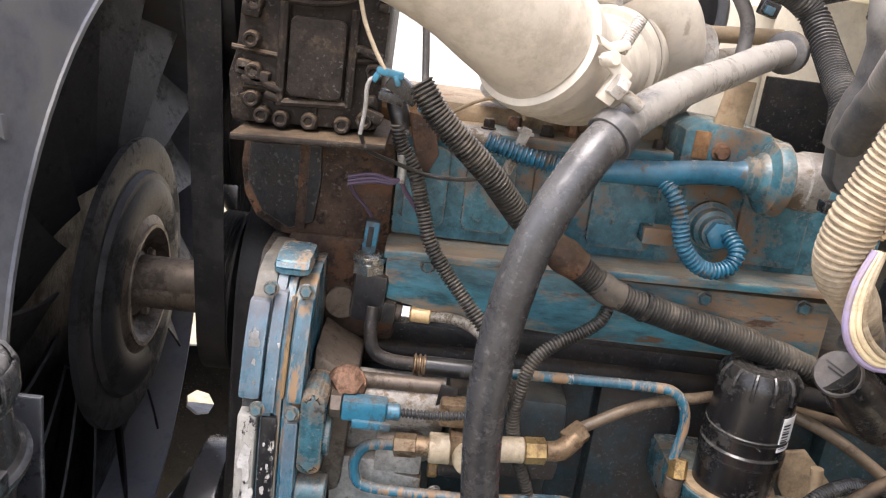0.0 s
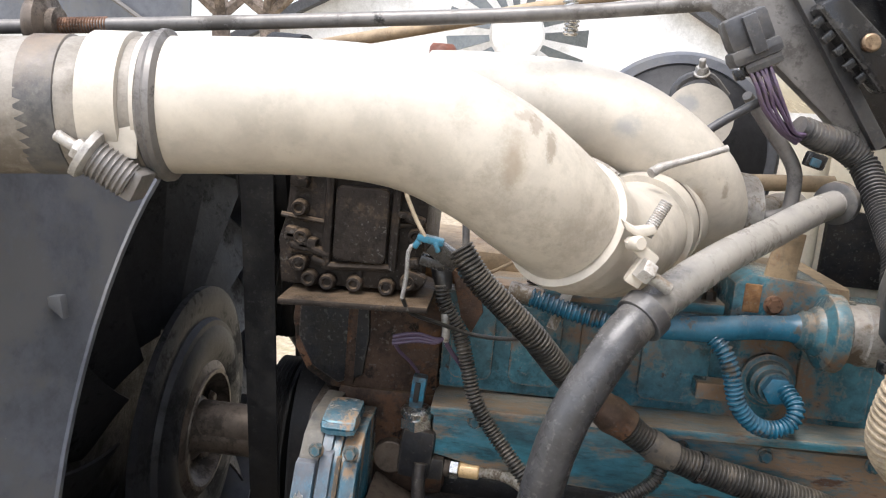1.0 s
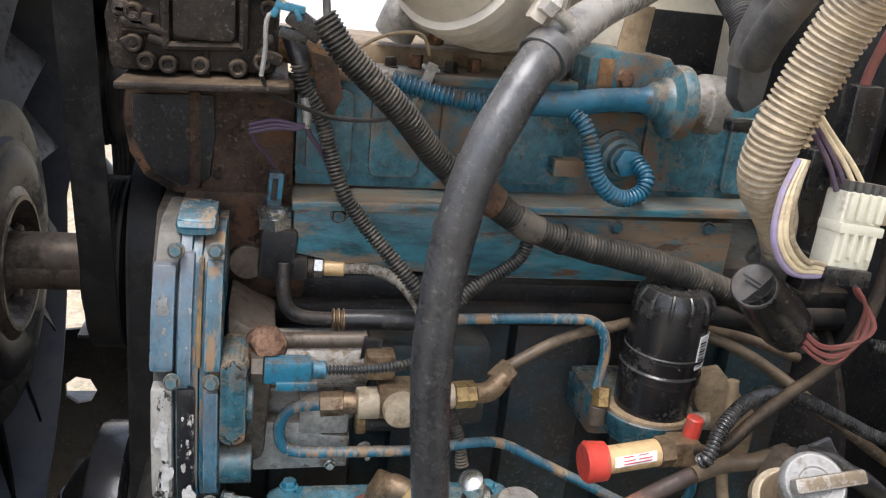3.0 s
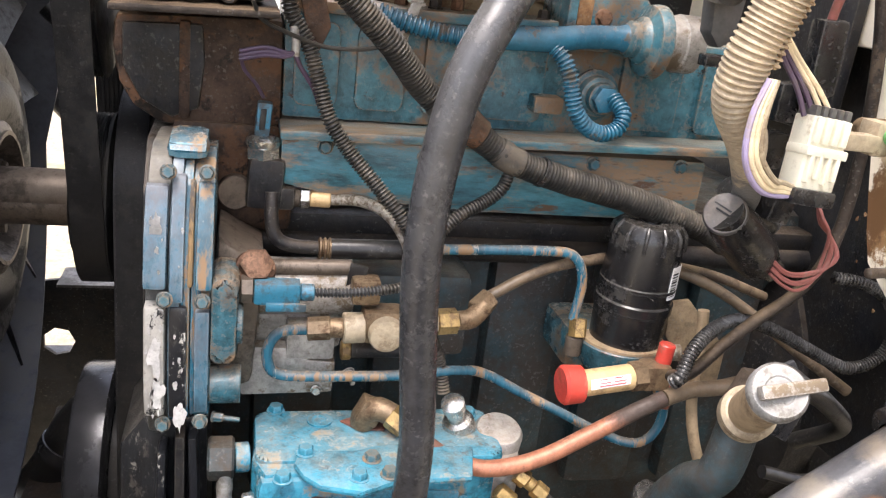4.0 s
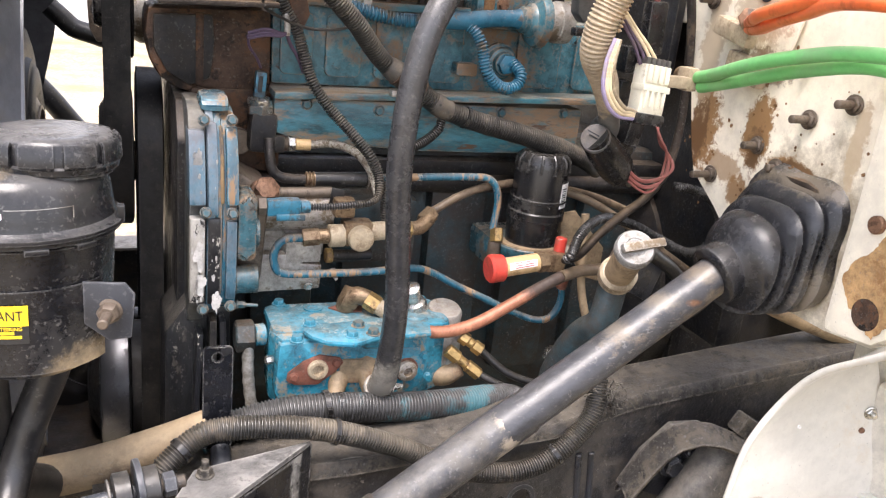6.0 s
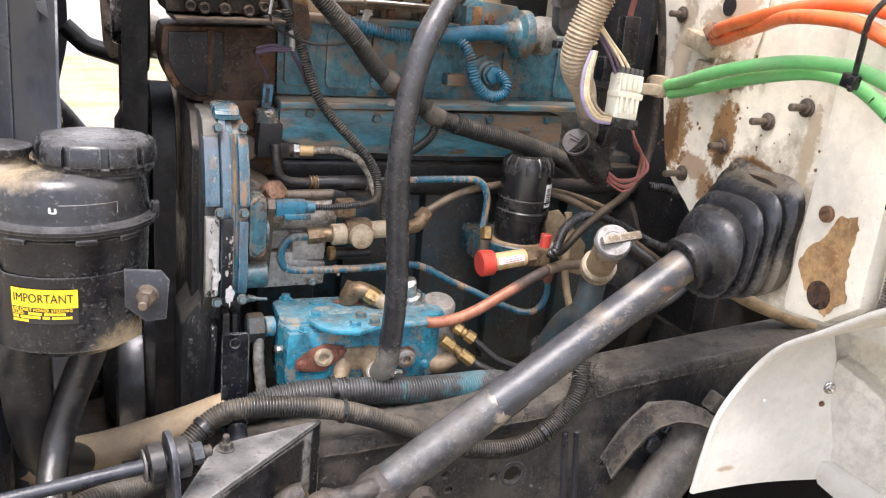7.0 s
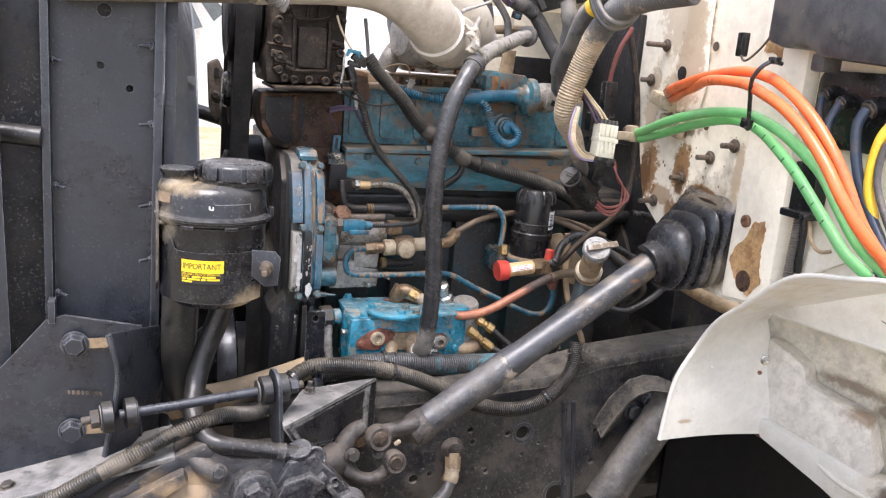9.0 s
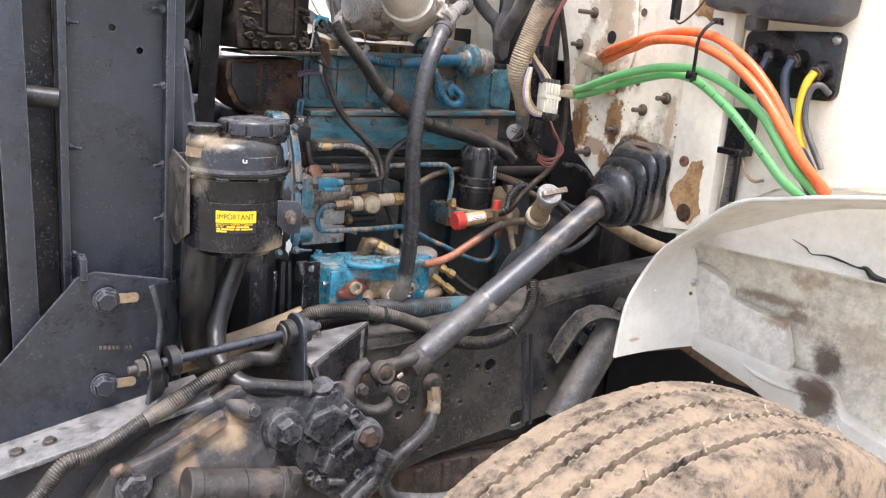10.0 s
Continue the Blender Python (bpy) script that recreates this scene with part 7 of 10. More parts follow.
hose("flex_conduit", [(-0.072, 0.93, 1.20), (-0.072, 0.925, 1.15), (-0.066, 0.92, 1.09), (-0.052, 0.915, 1.02)], 0.0095, "flexsteel", "silver spiral wrapped hose beside the pump", "hose", 16, 0.020, 0.0011)

# ---- filter ----
fl = thing("fuel_filter", (0.452, 1.02, 1.30), "black ribbed spin-on fuel filter on a blue dusty base", "filter")
fp, fd = (0.452, 1.025, 1.325), (0.02, -0.01, 1)
part("can", Geo().lathe(fp, fd, [(-0.0040, 0.0466), (-0.0009, 0.0493), (0.0496, 0.0509), (0.0516, 0.0530), (0.0640, 0.0530), (0.0660, 0.0509), (0.0840, 0.0505), (0.0850, 0.0518), (0.0890, 0.0518), (0.0900, 0.0504), (0.1484, 0.0482), (0.1629, 0.0456), (0.1711, 0.0403), (0.1732, 0.0318), (0.1701, 0.0212), (0.1711, 0.0138), (0.1629, 0.0117)], 44), "black", fl)
for i in range(12):
    a = 2 * math.pi * i / 12
    part("rib", Geo().tube([(0.455 + 0.0493 * math.cos(a), 1.024 + 0.0493 * math.sin(a), 1.464), (0.455 + 0.0472 * math.cos(a), 1.023 + 0.0472 * math.sin(a), 1.486), (0.455 + 0.0385 * math.cos(a), 1.023 + 0.0385 * math.sin(a), 1.496)], 0.003, 8, 0.006), "black", fl)
part("base", Geo().lathe((0.448, 1.03, 1.275), (0, 0, 1), [(0, 0.030), (0.01, 0.052), (0.035, 0.060), (0.046, 0.061), (0.050, 0.058)], 40), "blue", fl, "round blue filter base")
part("bracket", Geo().box((0.42, 1.09, 1.30), (0.09, 0.10, 0.06), (0, 0, 0), 0.012), "blue", fl)
part("seat_ring", Geo().lathe((0.449, 1.03, 1.3235), (0, 0, 1), [(0, 0.0605), (0.0035, 0.0600), (0.0045, 0.052)], 40), "tancast", fl, "tan dusty seat")
lab = []
for k in range(2):
    lab.append([(0.4545 + 0.0514 * math.cos(radians(a)), 1.0245 + 0.0514 * math.sin(radians(a)), 1.402 + 0.046 * k) for a in (-66, -58, -50, -42, -34)])
part("sticker", Geo().sheet(lab, 0.0006), "paper", fl, "white bar code sticker")
for i in range(9):
    z = 1.407 + i * 0.0038
    row = [[(0.4545 + 0.0522 * math.cos(radians(a)), 1.0245 + 0.0522 * math.sin(radians(a)), z + k * (0.001 + 0.0007 * (i % 3))) for a in (-64, -57, -50)] for k in range(2)]
    part("print_bar", Geo().sheet(row, 0.0003), "ink", fl)
part("tube_nut", Geo().hexa((0.379, 1.02, 1.328), (0.380, 1.028, 1.352), 0.0125), "brass", fl, "brass tube nut")
part("tube_boss", Geo().cyl((0.378, 1.025, 1.300), (0.378, 1.025, 1.328), 0.012, 18), "hub", fl)
part("side_stub", Geo().cyl((0.505, 1.02, 1.305), (0.535, 1.01, 1.310), 0.012, 18), "alu", fl)
for ob in fl.children:
    ob.location.x += 0.007
rv = thing("drain_valve", (0.40, 0.93, 1.29), "tan brass valve with red caps and a paper tag", "valve")
part("red_cap", Geo().lathe((0.348, 0.908, 1.319), (-1, -0.02, -0.03), [(0, 0.018), (0.0, 0.023), (0.022, 0.0245), (0.026, 0.021)], 30, True, lambda i, k: 1.0 + (0.02 if i % 2 else 0)), "red", rv, "red plastic knob")
part("barrel", Geo().cyl((0.346, 0.908, 1.319), (0.418, 0.915, 1.325), 0.0165, 26), "plate", rv)
part("hex", Geo().hexa((0.416, 0.915, 1.325), (0.436, 0.917, 1.326), 0.019), "bronze", rv)
part("body", Geo().box((0.452, 0.92, 1.325), (0.036, 0.03, 0.034), (0, 0, 0), 0.005), "bronze", rv)
part("red_button", Geo().cyl((0.464, 0.925, 1.338), (0.466, 0.925, 1.366), 0.0105, 20), "red", rv, "small red button")
tg = [[(0.356 + 0.054 * u / 5, 0.9085 + 0.006 * u / 5 - 0.0172 * math.cos(radians(v)), 1.3195 + 0.005 * u / 5 + 0.0172 * math.sin(radians(v))) for u in range(6)] for v in (0, 14, 28, 42)]
part("tag", Geo().sheet(tg, 0.0005), "paper", rv, "white tag with red print")
for u0, u1, v in ((1.0, 2.4, 20), (2.8, 4.4, 20), (1.0, 2.2, 34), (2.8, 4.0, 34), (1.0, 4.4, 8)):
    row = [[(0.356 + 0.054 * u / 5, 0.9085 + 0.006 * u / 5 - 0.0180 * math.cos(radians(v + dv)), 1.3195 + 0.005 * u / 5 + 0.0180 * math.sin(radians(v + dv))) for u in (u0, (u0 + u1) / 2, u1)] for dv in (0, 4)]
    part("print_bar", Geo().sheet(row, 0.0003), "redink", rv)
part("red_cap", Geo().cyl((0.50, 0.96, 1.255), (0.503, 0.955, 1.285), 0.010, 16), "redgasket", rv)

# ---- dipstick filler ----
dp = thing("oil_filler_tube", (0.49, 0.74, 1.10), "tan oil filler tube with a chalky cap and a bar handle", "filler tube")
dtop, dbot = Vector((0.465, 0.707, 1.424)), Vector((0.500, 0.790, 1.346))
dd_ = (dtop - dbot).normalized()
part("tube", Geo().cyl(dbot - dd_ * 0.02, dtop - dd_ * 0.008, 0.0245, 28), "tanpipe", dp)
part("lower_tube", Geo().tube([dbot + dd_ * 0.01, dbot - dd_ * 0.02, (0.491, 0.800, 1.261), (0.478, 0.830, 1.225), (0.468, 0.855, 1.179), (0.461, 0.875, 1.122), (0.466, 0.890, 1.054), (0.42, 0.95, 1.00)], 0.0245, 24), "blue_dark", dp, "grimy blue lower tube")
part("sleeve", Geo().lathe(dbot - dd_ * 0.012, dd_, [(0, 0.028), (0.003, 0.0315), (0.022, 0.0315), (0.026, 0.027)], 30), "oring", dp, "pale rubber sleeve")
part("cap", Geo().lathe(dtop - dd_ * 0.018, dd_, [(0, 0.027), (0.004, 0.0305), (0.014, 0.0305), (0.019, 0.027), (0.020, 0.016), (0.0185, 0.014), (0.0195, 0.006)], 36), "dipcap", dp, "grey rubber cap")
part("handle", Geo().box(dtop + dd_ * 0.008 + Vector((0.012, 0, 0)), (0.075, 0.012, 0.014), (-36, -6, 2), 0.003), "alu", dp, "chalk white bar handle")
part("hose_clamp", Geo().lathe((0.50, 0.93, 1.12), (-0.04, 0.05, -0.09), [(-0.006, 0.029), (-0.005, 0.0315), (0.005, 0.0315), (0.006, 0.029)], 28), "steel", dp)

# ---- harness by the firewall ----
lc = thing("large_conduit", (0.411, 0.70, 1.706), "thick ribbed conduit, faded grey above and sun-bleached tan below", "conduit")
part("grey_length", Geo().tube([(0.462, 0.48, 1.955), (0.430, 0.56, 1.944), (0.421, 0.61, 1.935), (0.417, 0.64, 1.927), (0.416, 0.67, 1.917), (0.419, 0.70, 1.901), (0.418, 0.722, 1.883), (0.415, 0.735, 1.867)], 0.0245, 22, ribs=0.0058, depth=0.0030), "conduit_fade", lc, "grey dusty ribbed length")
part("tan_length", Geo().tube([(0.4155, 0.731, 1.8725), (0.412, 0.745, 1.849), (0.405, 0.758, 1.814), (0.396, 0.768, 1.775), (0.388, 0.776, 1.738), (0.393, 0.790, 1.696), (0.434, 0.82, 1.655), (0.470, 0.86, 1.622), (0.52, 0.92, 1.575), (0.56, 0.98, 1.53)], [0.0245, 0.0240, 0.0230, 0.0225, 0.0222, 0.0215, 0.02, 0.017, 0.016, 0.016], 22, ribs=0.0058, depth=0.0032), "conduit_fade", lc, "sun-bleached tan ribbed length")
lo = Vector((0.411, 0.70, 1.706))
stain("conduit_fade", [(Vector(p) - lo, r, (0.105, 0.104, 0.104), s) for p, r, s in (((0.44, 0.52, 1.95), (0.09, 0.12, 0.10), 1.0), ((0.42, 0.64, 1.93), (0.06, 0.09, 0.06), 1.0), ((0.418, 0.70, 1.905), (0.06, 0.07, 0.05), 0.97), ((0.430, 0.735, 1.876), (0.040, 0.045, 0.026), 0.8), ((0.455, 0.775, 1.80), (0.026, 0.03, 0.07), 0.6), ((0.53, 0.92, 1.57), (0.09, 0.12, 0.07), 0.9))], 40.0, 0.5)
part("split_seam", Geo().tube([(0.424, 0.752, 1.80), (0.413, 0.760, 1.76), (0.409, 0.764, 1.73)], 0.003, 8, ribs=0.006, depth=0.003), "tanpipe", lc, "curling split edge")
UPPER = [(0.438, 0.54, 1.985), (0.425, 0.62, 1.970), (0.424, 0.66, 1.961), (0.419, 0.69, 1.952), (0.415, 0.73, 1.938), (0.411, 0.77, 1.918), (0.412, 0.79, 1.904), (0.418, 0.82, 1.881), (0.425, 0.85, 1.854)]
uc = thing("upper_conduit", (0.411, 0.75, 1.806), "grey ribbed conduit with a yellow tape band beside the larger one", "conduit")
part("conduit", Geo().tube(UPPER, [0.0195] * 5 + [0.019, 0.0185, 0.018, 0.018], 20, ribs=0.0048, depth=0.0020), "conduit_grey", uc)
part("tape_band", Geo().tube([UPPER[4], Vector(UPPER[4]).lerp(Vector(UPPER[5]), 0.62)], 0.0212, 20), "yellow", uc, "yellow tape band")
part("sleeve", Geo().tube([UPPER[7], UPPER[8], (UPPER[8][0] + 0.006, 0.89, UPPER[8][2] - 0.035), (UPPER[8][0] + 0.014, 0.92, UPPER[8][2] - 0.062)], [0.0188, 0.0188, 0.0185, 0.018], 20, wob=0.06), "conduit_grey", uc, "taped grey sleeve")
rr0 = [(0.430, 0.727, 1.993), (0.405, 0.72, 1.985), (0.387, 0.71, 1.968), (0.380, 0.70, 1.948), (0.381, 0.69, 1.930), (0.385, 0.675, 1.911), (0.394, 0.66, 1.896), (0.410, 0.65, 1.890), (0.432, 0.645, 1.896), (0.452, 0.655, 1.915), (0.458, 0.685, 1.952), (0.450, 0.715, 1.982), (0.430, 0.727, 1.993)]
rg = thing("cable_ring", (0.401, 0.68, 1.886), "thick grey rubber cable ring round the conduits", "cable ring")
for k in (-1, 0, 1):
    part("band", Geo().tube([(p[0], p[1] + 0.0075 * k, p[2] - 0.0045 * k) for p in rr0], 0.0062 if k else 0.0050, 12), "conduit_grey", rg)
cbk = thing("conduit_bracket", (0.478, 0.83, 1.95), "cream painted bracket with a stud above the conduits", "bracket")
part("plate", Geo().prism([(0.466, 2.038), (0.470, 2.044), (0.484, 2.046), (0.492, 2.038), (0.491, 2.000), (0.500, 1.955), (0.478, 1.950), (0.474, 1.995)], 0.006, facing(0.825), 0.002), "pipe", cbk)
part("foot", Geo().box((0.540, 0.828, 2.034), (0.11, 0.006, 0.024), (0, -4, 0), 0.002), "pipe", cbk)
part("stud", Geo().cyl((0.440, 0.812, 2.012), (0.482, 0.812, 2.011), 0.0052, 14), "alu", cbk, "pale steel stud")
part("nut", Geo().hexa((0.462, 0.812, 2.0115), (0.473, 0.812, 2.011), 0.0095), "alu", cbk)
hose("behind_conduit", [(0.466, 0.89, 2.022), (0.498, 0.885, 2.034), (0.54, 0.88, 2.046), (0.60, 0.875, 2.055)], 0.011, "conduit_dark", "dark ribbed conduit passing behind the cream bracket", "conduit", 14, 0.004, 0.0018)
for i, (m_, w_) in enumerate((("redwire", "faded red"), ("green", "green"), ("cream", "cream"))):
    hose("clip_wire", [(0.440, 0.845 + 0.004 * i, 1.978), (0.443 + 0.003 * i, 0.848, 1.995), (0.456 + 0.003 * i, 0.85, 2.006), (0.475, 0.86, 2.016)], 0.0026, m_, w_ + " wire curling beside the cable ring", "wire", 8, group="wires beside the cable ring")
tcn = thing("small_connector", (0.436, 0.845, 1.96), "small black connector with a blue seal", "connector")
part("seal", Geo().box((0.437, 0.845, 1.980), (0.011, 0.012, 0.011), (0, 0, 0), 0.002), "bluecon", tcn, "blue seal")
part("body", Geo().box((0.437, 0.846, 1.962), (0.014, 0.015, 0.026), (0, 0, 0), 0.002), "black", tcn)
hc = thing("harness_bracket", (0.50, 1.05, 1.72), "grey plastic harness bracket behind the tan conduit", "bracket")
part("body", Geo().prism([(0.446, 1.80), (0.450, 1.826), (0.474, 1.832), (0.490, 1.80), (0.485, 1.74), (0.466, 1.728), (0.452, 1.745)], 0.03, facing(0.99), 0.006), "conduit_grey", hc)
part("sleeve", Geo().tube([(0.444, 0.935, 1.945), (0.448, 0.925, 1.915), (0.456, 0.93, 1.880), (0.455, 0.94, 1.847), (0.450, 0.95, 1.819), (0.451, 0.96, 1.783)], [0.017, 0.019, 0.019, 0.018, 0.018, 0.018], 18, wob=0.1), "conduit_grey", hc, "dusty grey taped branch")
part("latch", Geo().box((0.465, 0.965, 1.715), (0.03, 0.02, 0.014), (0, 0, 0), 0.003), "black", hc)

wc = thing("wire_connector", (0.505, 0.80, 1.60), "ivory multi-pin connector with a black end and looping wires", "connector")
cm = Matrix.Translation((0.503, 0.80, 1.648)) @ pose(0, 0, 0, -6, 6, 4)


def wbox(c, s, b=0.002):
    bm = bmesh.new()
    bmesh.ops.create_cube(bm, size=1.0)
    bmesh.ops.scale(bm, vec=s, verts=bm.verts)
    bmesh.ops.bevel(bm, geom=bm.edges[:], offset=min(b, min(s) * 0.4), segments=2, profile=0.6, affect="EDGES")
    return Geo().from_bm(bm, cm @ Matrix.Translation(c))


part("body", wbox((0, 0, 0.0), (0.049, 0.028, 0.074), 0.003), "ivory", wc)
part("step", wbox((0, -0.003, 0.002), (0.052, 0.032, 0.010)), "ivory", wc)
for k in range(4):
    part("rib", wbox((-0.0168 + k * 0.0112, -0.016, -0.016 + 0.004 * (k % 2)), (0.005, 0.006, 0.028), 0.0015), "ivory", wc)
    part("rib", wbox((-0.0176 + k * 0.0116, -0.016, 0.023), (0.008, 0.005, 0.026), 0.0015), "ivory", wc)
for k in range(5):
    part("crest", wbox((-0.020 + k * 0.010, 0, 0.041), (0.0065, 0.026, 0.012), 0.002), "conduit_grey", wc)
part("black_end", wbox((0, -0.001, -0.045), (0.054, 0.034, 0.017), 0.003), "black", wc, "black end cap")
br = thing("connector_bracket", (0.57, 0.81, 1.64), "tan dirty plastic bracket joining the connector to the firewall", "bracket")
part("arm", Geo().box((0.555, 0.805, 1.662), (0.04, 0.02, 0.018), (0, 0, -4), 0.003), "oring", br)
part("block", Geo().box((0.578, 0.81, 1.667), (0.020, 0.03, 0.036), (0, 0, 0), 0.004), "oring", br)
for i in range(4):
    o = i * 0.0045
    hose("looping_wire", [(0.402 + o * 0.6, 0.757, 1.722), (0.392 + o, 0.755, 1.690), (0.394 + o * 1.2, 0.757, 1.655 + o * 0.2), (0.408 + o * 1.2, 0.762, 1.630 + o * 0.6), (0.432 + o, 0.77, 1.612 + o * 0.8), (0.462, 0.78, 1.606 + o), (0.49 + 0.004 * i, 0.79, 1.606)], 0.0032, ("lilac", "cream", "cream", "oring")[i], ("lilac", "cream", "cream", "beige")[i] + " wire looping out of the tan conduit", "wire", 8, group="looping wires")
for i in range(4):
    o = i * 0.011
    hose("top_wire", [(0.480 + o, 0.80, 1.685), (0.468 + o * 0.8, 0.805, 1.71), (0.45 + o * 0.6, 0.81, 1.735), (0.42 + o * 0.4, 0.80, 1.765)], 0.0028, ("purple", "purple", "cream", "cream")[i], ("purple", "purple", "cream", "cream")[i] + " wire above the ivory connector", "wire", 8, group="connector wires")
fu = thing("fuse_holder", (0.56, 0.90, 1.69), "black inline fuse holder with a red wire", "fuse holder")
part("body", Geo().box((0.560, 0.90, 1.735), (0.034, 0.026, 0.085), (0, -2, 0), 0.006), "black", fu)
part("tail", Geo().cyl((0.562, 0.90, 1.69), (0.563, 0.90, 1.645), 0.010, 16), "black", fu)
part("wire", Geo().tube([(0.558, 0.90, 1.77), (0.555, 0.89, 1.80), (0.556, 0.87, 1.85), (0.57, 0.85, 1.90)], 0.0052, 12), "redwire", fu, "red cable")
for k, (y0, z0) in enumerate(((0.93, 1.68), (0.95, 1.62), (0.92, 1.56))):
    single("small_plug", Geo().box((0.545 + 0.01 * k, y0, z0), (0.03, 0.03, 0.045), (0, 5 * k, 0), 0.004), "black", "small black plug behind the connector", "connector", "small black plugs")
bk = thing("black_plug", (0.50, 0.89, 1.49), "black round-ended plug with a chalky label face", "connector")
part("body", Geo().tube([(0.478, 0.893, 1.553), (0.505, 0.90, 1.530), (0.54, 0.91, 1.500), (0.56, 0.915, 1.482)], [0.024, 0.030, 0.031, 0.025], 20), "black", bk)
part("face", Geo().lathe((0.482, 0.893, 1.549), (-0.62, -0.62, 0.48), [(-0.006, 0.024), (0.004, 0.026), (0.008, 0.024), (0.009, 0.018), (0.0095, 0.0)], 24), "conduit_grey", bk, "chalky grey oval face")
for i in range(3):
    part("mark", Geo().box((0.471 + 0.003 * i, 0.8855 + 0.002 * i, 1.561 - 0.007 * i), (0.022 - 0.004 * i, 0.0012, 0.0020), (-28, 20, -42), 0), "ink", bk)
part("collar", Geo().box((0.556, 0.912, 1.49), (0.05, 0.04, 0.03), (0, 40, 0), 0.008), "black", bk)
single("rear_plug", Geo().tube([(0.53, 0.97, 1.565), (0.56, 0.97, 1.54), (0.60, 0.97, 1.515)], [0.02, 0.022, 0.02], 18), "black", "second black plug behind the first", "connector")
for i in range(5):
    o = (i - 2) * 0.0042 + (0.002 if i % 2 else 0)
    hose("red_wire", [(0.555, 0.886, 1.489 + o), (0.574, 0.884, 1.476 + o), (0.595, 0.882, 1.472 + o * 1.3), (0.620 + o * 0.8, 0.882, 1.483 + o), (0.630 + o * 1.2, 0.883, 1.507), (0.622 + o, 0.885 + o, 1.533 - o * 0.5), (0.606 + o * 0.6, 0.888 + o, 1.552 - o * 0.5), (0.596 + o * 0.5, 0.900, 1.590)], 0.0022, "redwire", "faded red wire curving round the plug", "wire", 8, group="faded red wires")
hose("loop_conduit", [(0.440, 0.856, 1.350), (0.445, 0.850, 1.362), (0.464, 0.865, 1.390), (0.505, 0.890, 1.407), (0.556, 0.917, 1.404), (0.614, 0.925, 1.387), (0.672, 0.925, 1.360), (0.738, 0.920, 1.334), (0.785, 0.920, 1.351), (0.796, 0.920, 1.393), (0.776, 0.925, 1.431), (0.737, 0.930, 1.452), (0.693, 0.940, 1.457)], 0.0082, "black", "thin black ribbed conduit looping beside the filler tube", "conduit", 14, 0.0045, 0.002)
hose("tan_tube", [(0.525, 0.955, 1.40), (0.528, 0.95, 1.36), (0.524, 0.94, 1.315), (0.525, 0.93, 1.269), (0.535, 0.92, 1.222), (0.552, 0.91, 1.179), (0.568, 0.90, 1.145), (0.58, 0.90, 1.10)], 0.0075, "tanpipe", "dusty tan hose hanging beside the filler tube", "hose", 16)
hose("brown_tube", [(0.462, 0.95, 1.315), (0.468, 0.90, 1.335), (0.478, 0.88, 1.350), (0.51, 0.88, 1.385), (0.56, 0.89, 1.42), (0.61, 0.90, 1.45), (0.65, 0.91, 1.50), (0.665, 0.92, 1.60), (0.655, 0.93, 1.75), (0.62, 0.95, 1.92)], 0.0078, "browncast", "dusty brown hose rising beside the firewall", "hose", 16)
hose("brown_hose", [(0.50, 1.09, 1.42), (0.58, 1.05, 1.40), (0.64, 1.02, 1.37), (0.70, 0.98, 1.33), (0.78, 0.95, 1.28)], 0.008, "brownline", "brown hose behind the filter", "hose", 14)
single("filter_bracket", Geo().prism([(0.515, 1.38), (0.545, 1.385), (0.62, 1.31), (0.62, 1.24), (0.585, 1.25), (0.52, 1.33)], 0.008, facing(1.03), 0.002), "tancast", "tan pressed steel bracket beside the filter", "bracket")
sb = thing("sheet_bracket", (0.55, 0.83, 1.28), "black folded sheet bracket behind the filler tube", "bracket")
part("tray", Geo().prism([(0.515, 1.33), (0.53, 1.37), (0.56, 1.365), (0.545, 1.325)], 0.03, facing(0.86), 0.004), "hub", sb)
part("plate", Geo().prism([(0.55, 1.30), (0.545, 1.365), (0.59, 1.385), (0.63, 1.33), (0.61, 1.27)], 0.006, facing(0.85), 0.002), "frame", sb)
hose("heater_hose", [(0.505, 0.775, 1.408), (0.54, 0.79, 1.395), (0.58, 0.80, 1.370), (0.63, 0.82, 1.34), (0.70, 0.86, 1.28), (0.69, 0.92, 1.22)], 0.012, "rubber", "black hose behind the steering shaft", "hose", 14)
hose("clutch_cable", [(0.55, 0.80, 1.26), (0.62, 0.80, 1.245), (0.68, 0.80, 1.27), (0.74, 0.82, 1.30)], 0.008, "rubber", "black cable crossing behind the shaft", "cable", 12)

# ---- cab ----
cab = thing("truck_cab", (0.8, 0.5, 1.3), "cream painted truck cab front with studs and brown rust", "truck cab")
part("firewall", plate([(0.10, 1.56), (-0.10, 1.54), (-0.22, 1.50), (-0.35, 1.43), (-0.44, 1.37), (-0.52, 1.36), (-0.60, 1.36), (-0.70, 1.40), (-0.765, 1.435), (-0.80, 1.462), (-0.868, 1.505), (-0.885, 1.54), (-0.902, 1.59), (-0.93, 1.68), (-0.955, 1.75), (-0.955, 2.6), (0.10, 2.6)], [(-0.475, 1.417, 0.019), (-0.455, 1.545, 0.011)], -0.006, facing_x(0.672)), "white", cab)
stain("white", [((0.672 - 0.8, 0.60 - 0.5, 1.47 - 1.3), (0.2, 0.115, 0.135), (0.24, 0.185, 0.12), 0.85)])
part("stiffener", Geo().prism([(-0.492, 1.375), (-0.41, 1.388), (-0.355, 1.43), (-0.362, 2.3), (-0.488, 2.3), (-0.488, 1.60)], 0.044, facing_x(0.672), 0.019), "white_clean", cab, "pressed cream channel")
